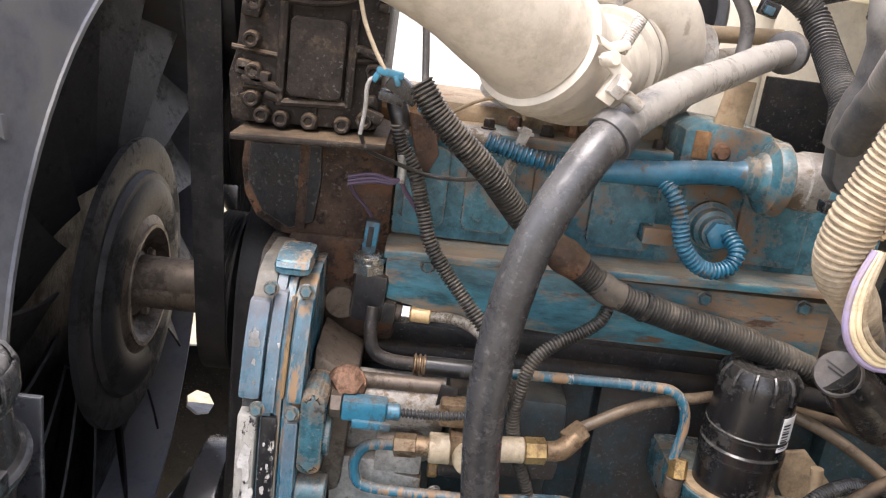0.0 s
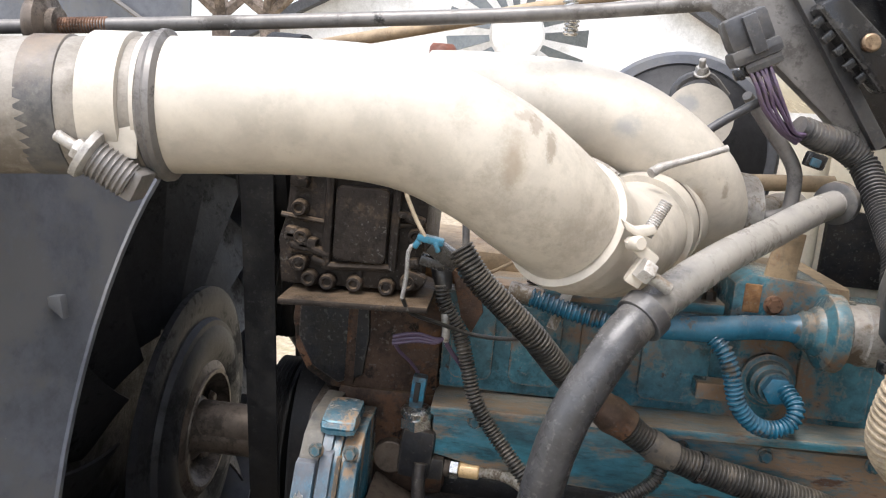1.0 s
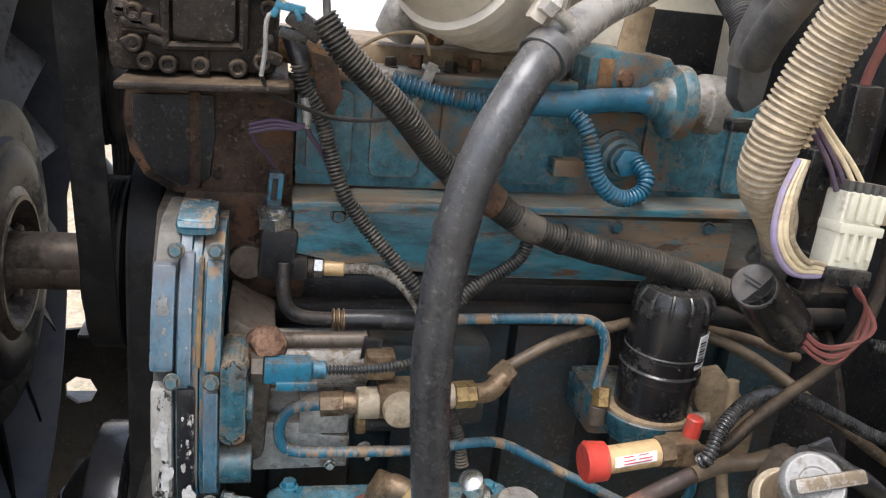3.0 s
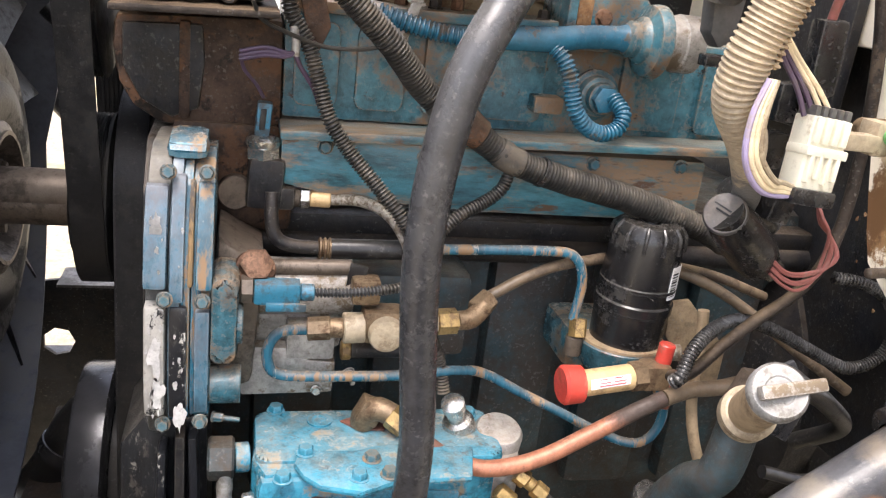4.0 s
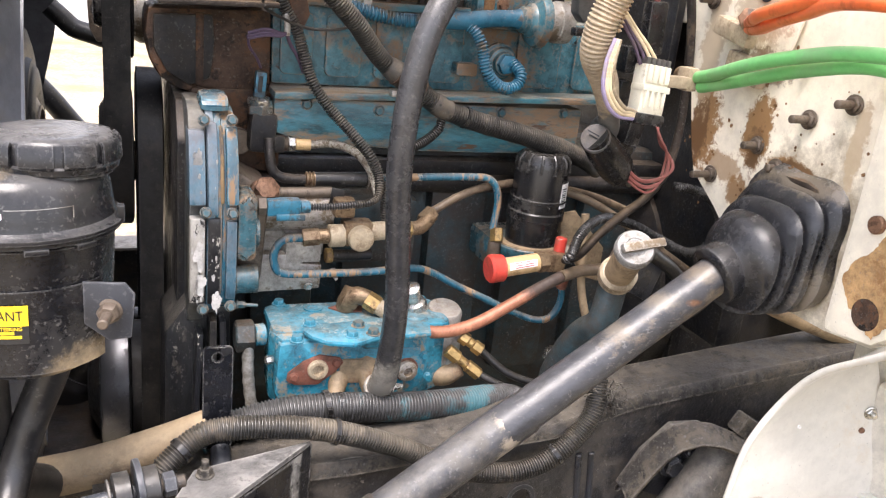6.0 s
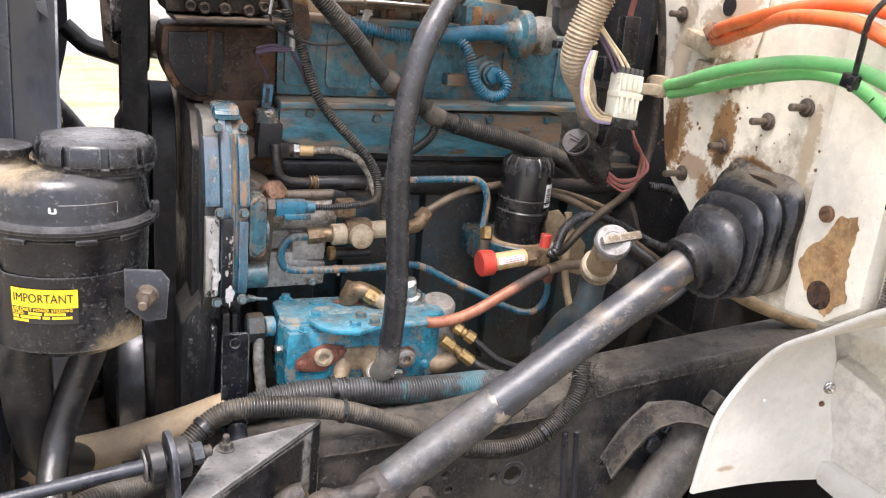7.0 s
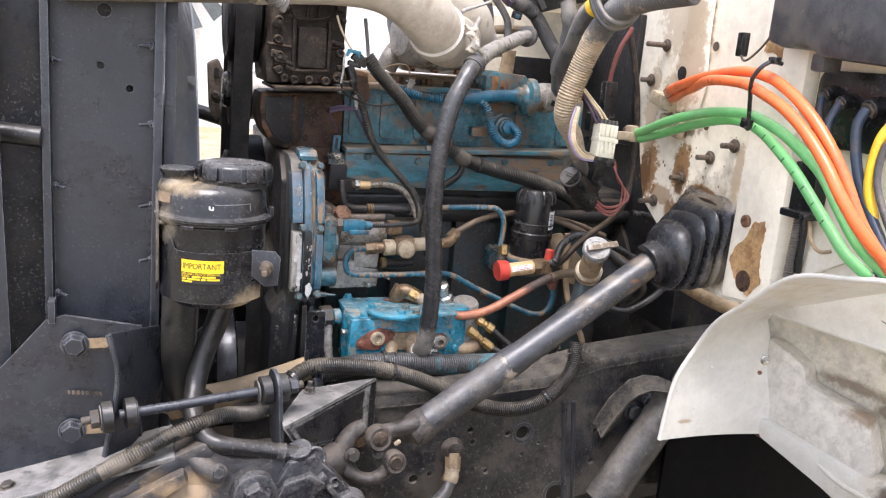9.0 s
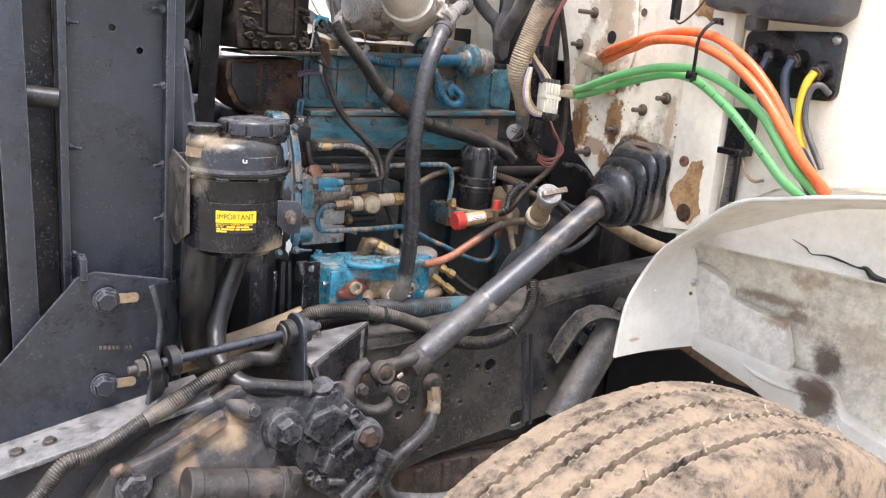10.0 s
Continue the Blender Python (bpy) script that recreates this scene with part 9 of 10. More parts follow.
part("conduit", Geo().tube([(-0.16, 0.79, 1.108), (-0.118, 0.80, 1.123), (-0.037, 0.80, 1.140), (0.047, 0.80, 1.140), (0.159, 0.80, 1.131), (0.25, 0.81, 1.124), (0.318, 0.828, 1.115), (0.37, 0.845, 1.100), (0.41, 0.87, 1.065)], 0.0225, 20, ribs=0.0052, depth=0.0026), "conduit_spray", ht)
part("tie", Geo().lathe((0.028, 0.80, 1.144), (1, 0, 0.06), [(-0.004, 0.022), (-0.004, 0.0255), (0.004, 0.0255), (0.004, 0.022)], 24, False), "black", ht, "black cable tie")
part("tie_head", Geo().box((0.028, 0.774, 1.150), (0.010, 0.008, 0.012), (0, 0, 0), 0.002), "black", ht)
lm = thing("wiring_loom", (-0.2, 0.62, 0.93), "long dusty ribbed loom running along the chassis rail", "conduit")
LM = [(-0.80, 0.46, 0.93), (-0.713, 0.49, 0.990), (-0.668, 0.50, 1.036), (-0.62, 0.505, 1.046), (-0.535, 0.51, 1.089), (-0.419, 0.53, 1.140), (-0.335, 0.57, 1.15), (-0.26, 0.64, 1.12), (-0.215, 0.68, 1.145), (-0.174, 0.70, 1.172), (-0.138, 0.70, 1.183), (-0.063, 0.70, 1.178), (0.017, 0.70, 1.162), (0.102, 0.70, 1.130), (0.147, 0.70, 1.108), (0.22, 0.695, 1.075), (0.29, 0.69, 1.063), (0.35, 0.69, 1.072), (0.405, 0.695, 1.105), (0.437, 0.70, 1.150), (0.450, 0.72, 1.20)]
part("front_length", Geo().tube(LM[:9], 0.0132, 18, ribs=0.0045, depth=0.0022), "conduit", lm, "dusty black ribbed front length")
part("rear_length", Geo().tube(LM[8:], 0.0155, 18, ribs=0.0045, depth=0.0022), "conduit", lm)
part("tape", Geo().tube([LM[4], (-0.50, 0.515, 1.104), (-0.455, 0.523, 1.124)], 0.0150, 16, wob=0.12), "conduit_dust", lm, "dirty cloth tape")
part("tie", Geo().lathe((-0.19, 0.692, 1.162), (0.8, 0.35, 0.5), [(-0.004, 0.016), (-0.004, 0.019), (0.004, 0.019), (0.004, 0.016)], 18, False), "black", lm)
for q, d in (((0.017, 0.70, 1.162), (1, 0, -0.2)), ((0.375, 0.69, 1.085), (1, 0, 0.7)), ((0.05, 0.80, 1.145), (1, 0, 0.05))):
    single("loom_tie", Geo().lathe(q, d, [(-0.003, 0.017), (-0.003, 0.0195), (0.003, 0.0195), (0.003, 0.017)], 20, False), "black", "black cable tie on the ribbed loom", "cable tie", "loom ties")
hose("tan_coolant_pipe", [(-0.60, 0.78, 1.03), (-0.50, 0.77, 1.07), (-0.386, 0.76, 1.095), (-0.301, 0.755, 1.110), (-0.212, 0.75, 1.138), (-0.15, 0.75, 1.160)], [0.030, 0.030, 0.028, 0.028, 0.026, 0.024], "tanpipe", "thick dusty tan pipe leading to the radiator", "pipe", 22)
hb = thing("upright_strap", (-0.135, 0.735, 1.10), "black drilled steel strap standing by the pump", "bracket")
part("strap", plate(rounded(-0.160, -0.121, 1.13, 1.285, 0.006), [(-0.141, 1.270, 0.007)], -0.005, facing(0.738)), "gloss", hb)
part("foot", Geo().cyl((-0.137, 0.73, 1.135), (-0.137, 0.70, 1.12), 0.014, 18), "frame", hb)

tri_ = thing("corner_gusset", (-0.15, 0.62, 1.08), "black folded gusset plate with a dusty worn top", "bracket")
vs = [(-0.236, 0.503, 1.152), (-0.05, 0.669, 1.152), (-0.018, 0.698, 1.152), (-0.177, 0.659, 1.152), (-0.236, 0.540, 1.152)]
g = Geo().add(vs + [(p[0], p[1], p[2] - 0.007) for p in vs], [(0, 1, 2, 3, 4), (9, 8, 7, 6, 5)] + [(i, i + 5, (i + 1) % 5 + 5, (i + 1) % 5) for i in range(5)])
part("top", g, "worn_top", tri_)
vs = [(-0.236, 0.506, 1.146), (-0.019, 0.697, 1.146), (-0.02, 0.695, 1.02), (-0.10, 0.630, 1.05), (-0.20, 0.55, 1.08)]
g = Geo().add(vs + [(p[0] + 0.004, p[1] + 0.005, p[2]) for p in vs], [(0, 1, 2, 3, 4), (9, 8, 7, 6, 5), (0, 5, 6, 1), (1, 6, 7, 2), (2, 7, 8, 3), (3, 8, 9, 4), (4, 9, 5, 0)])
part("side", g, "gloss", tri_, "black painted side")
bolt(tri_, (-0.165, 0.645, 1.153), (0, 0, 1), 0.010, 0.010, "dusttop", stud=0.012)

rodt = thing("stay_rod", (-0.37, 0.53, 1.17), "thin black stay rod between rubber bushings", "rod")
RL, RR = Vector((-0.505, 0.519, 1.187)), Vector((-0.249, 0.555, 1.202))
rd = (RR - RL).normalized()
part("rod", Geo().cyl(RL, RR, 0.0085, 18), "frame", rodt)
for c in (RL - rd * 0.018, RL + rd * 0.018, RR - rd * 0.014, RR + rd * 0.016):
    part("bushing", Geo().lathe(c, rd, [(-0.010, 0.021), (-0.008, 0.026), (0.008, 0.026), (0.010, 0.021)], 30), "rubber", rodt, "black rubber bushing")
for c in (RL - rd * 0.028, RL + rd * 0.028, RR - rd * 0.028):
    part("washer", Geo().cyl(c - rd * 0.0015, c + rd * 0.0015, 0.021, 28), "web", rodt)
part("end_thread", Geo().cyl(RL - rd * 0.058, RL - rd * 0.026, 0.007, 14), "joint", rodt)
part("end_nut", Geo().hexa(RL - rd * 0.044, RL - rd * 0.030, 0.015), "joint", rodt)
part("end_thread", Geo().cyl(RR + rd * 0.026, RR + rd * 0.055, 0.0075, 14), "joint", rodt)
part("end_nut", Geo().hexa(RR + rd * 0.030, RR + rd * 0.044, 0.014), "frame", rodt)
part("ear", Geo().prism(rounded(-0.034, 0.034, -0.12, 0.036, 0.03), 0.008, Matrix.Translation(RR) @ rd.to_track_quat("Z", "Y").to_matrix().to_4x4(), 0.003), "frame", rodt)

# power steering gear
sg = thing("steering_gear", (-0.28, 0.52, 0.85), "grimy black cast steering gear box with bolts", "steering gear")
G = facing(0.60)
part("housing", Geo().prism([(-0.66, 0.90), (-0.60, 0.99), (-0.52, 1.045), (-0.44, 1.085), (-0.40, 1.105), (-0.35, 1.108), (-0.31, 1.09), (-0.24, 1.092), (-0.18, 1.075), (-0.10, 0.985), (-0.085, 0.915), (-0.13, 0.86), (-0.22, 0.82), (-0.50, 0.80)], 0.085, G, 0.022), "caked", sg)
part("cover_dome", Geo().lathe((-0.405, 0.545, 0.925), (0.05, -1, 0.10), [(0, 0.145), (0.02, 0.142), (0.04, 0.125), (0.055, 0.095), (0.065, 0.05)], 40, True, lambda i, k: 1 + 0.04 * math.sin(i * 0.9) + 0.025 * math.sin(i * 2.3 + k)), "caked", sg, "round cover caked with tan dirt")
part("arm_flange", Geo().prism([(-0.595, 0.955), (-0.579, 1.013), (-0.507, 1.037), (-0.426, 1.078), (-0.403, 1.088), (-0.394, 1.068), (-0.45, 1.032), (-0.53, 0.985), (-0.545, 0.93)], 0.028, facing(0.515), 0.007), "caked", sg)
part("rib", Geo().prism([(-0.50, 1.055), (-0.43, 1.10), (-0.37, 1.125), (-0.34, 1.118), (-0.36, 1.095), (-0.44, 1.06)], 0.03, facing(0.545), 0.008), "caked", sg)
part("rib", Geo().tube([(-0.395, 0.53, 1.10), (-0.36, 0.515, 1.075), (-0.335, 0.51, 1.06)], [0.012, 0.020, 0.012], 12, wob=0.2), "caked", sg)
part("bolt_boss", Geo().lathe((-0.284, 0.53, 1.024), (0.05, -1, 0.10), [(0, 0.044), (0.010, 0.043), (0.030, 0.040), (0.036, 0.038), (0.038, 0.033)], 32), "gear", sg)
part("valve_block", Geo().prism([(-0.255, 1.03), (-0.225, 1.085), (-0.178, 1.094), (-0.140, 1.055), (-0.082, 0.985), (-0.076, 0.921), (-0.115, 0.872), (-0.175, 0.855), (-0.235, 0.90), (-0.262, 0.96)], 0.030, facing(0.527), 0.009), "gear", sg)
part("valve_boss", Geo().prism([(-0.250, 1.020), (-0.235, 1.052), (-0.188, 1.066), (-0.160, 1.045), (-0.185, 1.015), (-0.215, 0.992)], 0.020, facing(0.500), 0.005), "gear", sg)
part("valve_rib", Geo().box((-0.133, 0.492, 1.006), (0.010, 0.016, 0.072), (0, -34, 0), 0.003), "gear", sg)
part("valve_rib", Geo().box((-0.165, 0.492, 0.985), (0.012, 0.014, 0.060), (0, 58, 0), 0.003), "gear", sg)
part("valve_recess", Geo().prism([(-0.215, 0.985), (-0.165, 0.968), (-0.130, 0.935), (-0.15, 0.90), (-0.205, 0.915), (-0.225, 0.955)], 0.006, facing(0.499), 0.003), "gear", sg)
part("edge_strip", Geo().box((-0.128, 0.493, 0.885), (0.085, 0.018, 0.020), (0, -38, 0), 0.004), "gear", sg)
part("ear", Geo().lathe((-0.114, 0.505, 0.985), (0.05, -1, 0.05), [(0, 0.036), (0.020, 0.034), (0.025, 0.028)], 24), "gear", sg)
part("port", Geo().cyl((-0.195, 0.53, 1.060), (-0.205, 0.515, 1.103), 0.022, 24), "gear", sg)
part("port_ring", Geo().lathe((-0.178, 0.512, 1.082), (0.3, -1, 0.35), [(-0.01, 0.022), (0.006, 0.022), (0.008, 0.019), (0.004, 0.012)], 24), "gear", sg)
PA, PB = Vector((-0.485, 0.435, 0.985)), Vector((-0.305, 0.435, 0.947))
pd = (PB - PA).normalized()
part("pitman_hub", Geo().cyl(PA, PB, 0.034, 30), "joint", sg, "rusty split clamp shaft")
part("split_line", Geo().cyl(PA + pd * 0.097, PA + pd * 0.101, 0.0347, 30), "ink", sg)
part("hub_collar", Geo().cyl(PA + pd * 0.165, PA + pd * 0.184, 0.038, 24), "joint", sg)
part("hub_collar", Geo().cyl(PA - pd * 0.002, PA + pd * 0.020, 0.037, 24), "joint", sg)
part("clamp_lug", Geo().box((-0.300, 0.415, 0.968), (0.020, 0.03, 0.048), (0, 12, 0), 0.005), "joint", sg)
part("lower_lug", Geo().tube([(-0.14, 0.50, 0.845), (-0.09, 0.50, 0.885), (-0.066, 0.50, 0.935)], 0.022, 14, wob=0.1), "gear", sg)
for x, z, w, h, r in ((-0.205, 1.040, 0.030, 0.014, 20), (-0.172, 1.046, 0.012, 0.036, 40), (-0.152, 0.955, 0.030, 0.012, -40), (-0.196, 0.945, 0.014, 0.040, 20), (-0.176, 0.900, 0.040, 0.012, 15)):
    part("cast_ridge", Geo().box((x, 0.494, z), (w, 0.020, h), (0, r, 0), 0.005), "gear", sg)
for x, z in ((-0.238, 1.005), (-0.142, 1.040), (-0.232, 0.925), (-0.128, 0.905)):
    part("cap_screw", Geo().lathe((x, 0.500, z), (0, -1, 0.05), [(-0.004, 0.010), (0.008, 0.010), (0.009, 0.008), (0.004, 0.0055), (0.004, 0.0)], 16), "gear", sg)
rnd = random.Random(41)
for q in range(16):
    x = rnd.uniform(-0.49, -0.30)
    z = 0.925 + math.sqrt(max(0, 0.125 ** 2 - (x + 0.405) ** 2)) * rnd.uniform(0.55, 1.0)
    part("dirt_clod", Geo().lathe((x, 0.508 + 0.02 * rnd.random(), z), (rnd.uniform(-1, 1), -1, rnd.uniform(0, 1)), [(-0.008, 0.010), (0, rnd.uniform(0.014, 0.026)), (0.006, 0.008)], 9, True, lambda i, k: rnd.uniform(0.7, 1.3)), "caked", sg)
bolt(sg, (-0.283, 0.495, 1.029), (0.05, -1, 0.10), 0.026, 0.026, "gear")
bolt(sg, (-0.117, 0.484, 0.990), (0.05, -1, 0.05), 0.020, 0.018, "dullrust")
bolt(sg, (-0.560, 0.487, 0.980), (0.05, -1, 0.05), 0.026, 0.018, "gear")
bolt(sg, (-0.215, 0.497, 0.905), (0, -1, 0.05), 0.012, 0.010, "gear")
bolt(sg, (-0.345, 0.505, 1.075), (0, -1, 0.2), 0.012, 0.010, "caked")
part("rust_spot", Geo().tube([(-0.592, 0.488, 1.010), (-0.580, 0.486, 1.018), (-0.570, 0.488, 1.008)], 0.011, 10, wob=0.2), "dullrust", sg)
stain("caked", [((-0.405 + 0.28, -0.02, 1.045 - 0.85), (0.060, 0.06, 0.036), (0.33, 0.235, 0.14), 0.9), ((-0.47 + 0.28, -0.03, 1.0 - 0.85), (0.025, 0.06, 0.05), (0.26, 0.18, 0.11), 0.8)])
hose("steering_hose", [(-0.322, 0.645, 1.385), (-0.334, 0.652, 1.320), (-0.360, 0.648, 1.250), (-0.378, 0.630, 1.190), (-0.384, 0.585, 1.150), (-0.368, 0.545, 1.128), (-0.342, 0.523, 1.118), (-0.28, 0.523, 1.104), (-0.23, 0.52, 1.094), (-0.19, 0.52, 1.086)], [0.021, 0.021, 0.020, 0.019, 0.018, 0.0165, 0.0155, 0.0145, 0.0145, 0.0145], "rubber", "black power steering hose curving down to the gear", "hose", 18)
hose("hose_clamp", [(-0.243, 0.5225, 1.0965), (-0.229, 0.521, 1.0945)], 0.0165, "caked", "grimy band clamp on the steering hose", "clamp", 18)
hose("dusty_hose", [(-0.404, 0.635, 1.39), (-0.408, 0.640, 1.309), (-0.407, 0.665, 1.219), (-0.392, 0.70, 1.14), (-0.36, 0.735, 1.10)], 0.030, "dustrubber", "thick dusty brown hose behind the reservoir", "hose", 20)
hf = thing("brake_hose", (0.12, 0.66, 0.72), "grey brake hose with brass fittings curling along the rail", "hose")
part("hose", Geo().tube([(0.158, 0.680, 0.905), (0.135, 0.662, 0.882), (0.085, 0.645, 0.858), (0.035, 0.636, 0.83), (0.012, 0.635, 0.785), (0.03, 0.63, 0.745), (0.08, 0.62, 0.728), (0.16, 0.60, 0.722), (0.26, 0.58, 0.735)], [0.014, 0.0165, 0.0165, 0.0165, 0.0165, 0.0165, 0.0165, 0.0165, 0.0165], 18), "greyhose", hf)
part("seat", Geo().lathe((0.170, 0.714, 0.968), (0, -1, 0.1), [(0, 0.026), (0.004, 0.026), (0.008, 0.022), (0.020, 0.018)], 24), "joint", hf, "round bulkhead seat")
part("fitting", Geo().hexa((0.170, 0.704, 0.962), (0.166, 0.690, 0.930), 0.017), "tancast", hf, "crusted brass nut")
part("ferrule", Geo().lathe((0.167, 0.692, 0.934), (-0.25, -0.35, -0.9), [(0, 0.014), (0.004, 0.0165), (0.010, 0.0150), (0.016, 0.0168), (0.028, 0.0165), (0.032, 0.0140)], 20), "oring", hf, "crimped grey ferrule")
bolt(hf, (0.163, 0.711, 0.892), (0, -1, 0), 0.013, 0.012, "bronze")

# engine mount at the rail
em = thing("engine_mount", (0.6, 0.66, 0.85), "dusty black engine mount bracket with a square strut", "mount")
HK = [(0.512, 0.705, 1.01), (0.535, 0.695, 1.06), (0.56, 0.68, 1.11), (0.585, 0.665, 1.135), (0.615, 0.652, 1.142), (0.65, 0.642, 1.132), (0.69, 0.632, 1.115)]
part("hook", Geo().sheet([[(x, y - w, z - 0.3 * w - 6.0 * w * w) for x, y, z in spline(HK, 0.01, 0.03)[0]] for w in (0.0, 0.012, 0.026, 0.04)], -0.007), "dusttop", em, "bent dusty flange")
part("plate", Geo().prism([(0.510, 1.005), (0.545, 1.066), (0.595, 1.112), (0.655, 1.108), (0.71, 1.075), (0.69, 1.0), (0.60, 0.97)], 0.016, facing(0.708), 0.004), "web", em)
part("strut", Geo().lathe((0.690, 0.655, 1.086), (-0.545, -0.02, -0.839), [(0, 0.020), (0.003, 0.038), (0.008, 0.043), (0.30, 0.043)], 36), "web", em, "dusty round strut")
part("pad", Geo().box((0.72, 0.64, 1.115), (0.10, 0.03, 0.035), (0, 32, 0), 0.005), "dusttop", em)
part("nut", Geo().hexa((0.775, 0.64, 1.13), (0.79, 0.62, 1.165), 0.024), "tancast", em, "tan crusted nut")
bolt(em, (0.60, 0.683, 1.04), (0, -1, 0), 0.018, 0.014, "frame")
bolt(em, (0.635, 0.683, 1.065), (0, -1, 0), 0.014, 0.010, "frame")
# added panel that hides the lit rail and paints the shade under the fender
single("well_shade_panel", Geo().box((1.02, 0.665, 0.93), (0.66, 0.012, 0.36), (0, 0, 0), 0.003), "well_shade", "near-black panel added for the shade under the fender", "shield")
# plain dark sheet added to close off the space under the cab
single("underbody_sheet", Geo().box((1.75, 1.06, 0.82), (1.8, 0.02, 0.86), (0, 0, 0), 0.004), "grime", "dark upright sheet added under the cab", "shield")
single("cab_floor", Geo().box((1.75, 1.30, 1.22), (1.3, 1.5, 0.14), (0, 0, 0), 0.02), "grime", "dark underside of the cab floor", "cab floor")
rnd = random.Random(77)
g = Geo()
for q in range(90):
    p = Vector((0.465 + rnd.gauss(0, 0.016), 0.71 + rnd.gauss(0, 0.008), 1.170 + rnd.gauss(0, 0.010)))
    d = Vector((rnd.uniform(-1, 1), rnd.uniform(-0.6, 0.3), rnd.uniform(-0.7, 0.7))).normalized() * rnd.uniform(0.010, 0.028)
    g.tube([p, p + d * 0.5 + Vector((0, 0, rnd.uniform(-0.006, 0.006))), p + d], 0.0009, 5, 0.01)
single("dry_straw", g, "dusttop", "tuft of dry straw caught behind the steering shaft", "straw", "", "stuff")
hose("lower_pipe", [(0.74, 0.80, 1.33), (0.86, 0.78, 1.27), (1.0, 0.76, 1.22), (1.2, 0.75, 1.15)], 0.02, "tanpipe", "dusty tan pipe under the firewall", "pipe", 16)
single("clutch_housing", Geo().lathe((0.75, 1.35, 1.15), (1, 0, 0), [(0, 0.20), (0.05, 0.30), (0.25, 0.31), (0.55, 0.22), (0.9, 0.16)], 36), "grime", "black clutch housing behind the engine", "housing")

# ---- reservoir ----
rs = thing("steering_reservoir", (-0.345, 0.60, 1.35), "black plastic power steering reservoir with a ribbed cap", "reservoir")
rp = (-0.352, 0.612, 1.354)
part("body", Geo().lathe(rp, (0, 0, 1), [(0, 0.055), (0.004, 0.068), (0.02, 0.078), (0.05, 0.084), (0.10, 0.0865), (0.145, 0.088), (0.150, 0.0955), (0.160, 0.0955), (0.164, 0.090), (0.172, 0.088), (0.195, 0.085), (0.208, 0.078), (0.214, 0.066)], 56), "black_soft", rs)
part("rim", Geo().lathe((rp[0], rp[1], 1.507), (0, 0, 1), [(0, 0.0945), (0.002, 0.0985), (0.006, 0.0985), (0.008, 0.0945)], 56), "black_soft", rs)
SA = np.linspace(-150, 58, 44)


def strap_top(a):
    """The strap's upper edge: high at the bracket side, stepping down round the front."""
    return 1.497 if a < -62 else 1.497 - 0.037 * min(1.0, (a + 62) / 14)


part("strap", Geo().sheet([[(rp[0] + 0.0893 * math.sin(radians(a)), rp[1] - 0.0893 * math.cos(radians(a)), 1.372 + (strap_top(a) - 1.372) * w) for a in SA] for w in (0, 0.5, 1)], 0.0016), "black_soft", rs, "black sheet mounting strap")
part("rim_tab", Geo().box((rp[0] + 0.094, rp[1] - 0.02, 1.518), (0.008, 0.014, 0.018), (0, 0, 0), 0.002), "black_soft", rs)
for a in (-70, -30, 12, 40):
    part("rim_lug", Geo().box((rp[0] + 0.0955 * math.sin(radians(a)), rp[1] - 0.0955 * math.cos(radians(a)), 1.5015), (0.022, 0.006, 0.006), (0, 0, a), 0.0015), "black_soft", rs)
part("neck", Geo().lathe((-0.320, 0.607, 1.562), (0, 0, 1), [(0, 0.058), (0.012, 0.056)], 40), "black_soft", rs)
cap = part("cap", Geo().lathe((-0.320, 0.607, 1.565), (0, 0, 1), [(0, 0.058), (0.002, 0.062), (0.008, 0.0625), (0.010, 0.060), (0.030, 0.0585), (0.034, 0.055), (0.036, 0.045), (0.034, 0.03), (0.035, 0.02), (0.033, 0.01)], 56), "black_soft", rs, "black ribbed screw cap with a dusty top")
for i in range(10):
    row = []
    for z, r in ((1.574, 0.0600), (1.576, 0.0622), (1.593, 0.0612), (1.5955, 0.0590)):
        row.append([(-0.320 + r * math.cos(radians(36 * i + 8 + d)), 0.607 + r * math.sin(radians(36 * i + 8 + d)), z) for d in (-14, -13, -7, 0, 7, 13, 14)])
    part("grip", Geo().sheet(row, -0.003), "black_soft", cap)
part("cap_ring", Geo().lathe((-0.320, 0.607, 1.5985), (0, 0, 1), [(0, 0.044), (0.0018, 0.043), (0.0018, 0.039), (0, 0.038)], 40, False), "black_soft", cap)
part("cap_ring", Geo().lathe((-0.320, 0.607, 1.5975), (0, 0, 1), [(0, 0.020), (0.0022, 0.018), (0.0022, 0.004)], 28, True), "black_soft", cap)
part("small_cap", Geo().lathe((-0.413, 0.597, 1.553), (0, 0, 1), [(0, 0.031), (0.006, 0.032), (0.012, 0.030), (0.020, 0.025), (0.027, 0.026), (0.031, 0.029), (0.036, 0.029), (0.038, 0.026), (0.0385, 0.012)], 36), "black_soft", rs, "small black port cap")
part("port_base", Geo().lathe((-0.413, 0.597, 1.535), (0, 0, 1), [(0, 0.032), (0.02, 0.030)], 28), "tanpipe", rs, "dusty port base")
def on_can(z0, z1, a0, a1, r, k=12):
    """A thin sheet wrapped on the can between two heights and two angles."""
    return Geo().sheet([[(rp[0] + r * math.sin(radians(a)), rp[1] - r * math.cos(radians(a)), z) for a in np.linspace(a0, a1, k)] for z in (z0, z1)], 0.0004)


def lettering(body, size, a0, z, r, material, label, squeeze=1.0):
    """Printed words bent round the can, starting at angle a0."""
    cu = bpy.data.curves.new("word", "FONT")
    cu.body, cu.size, cu.align_y, cu.extrude = body, size, "CENTER", 0.0002
    tx = new("word", cu)
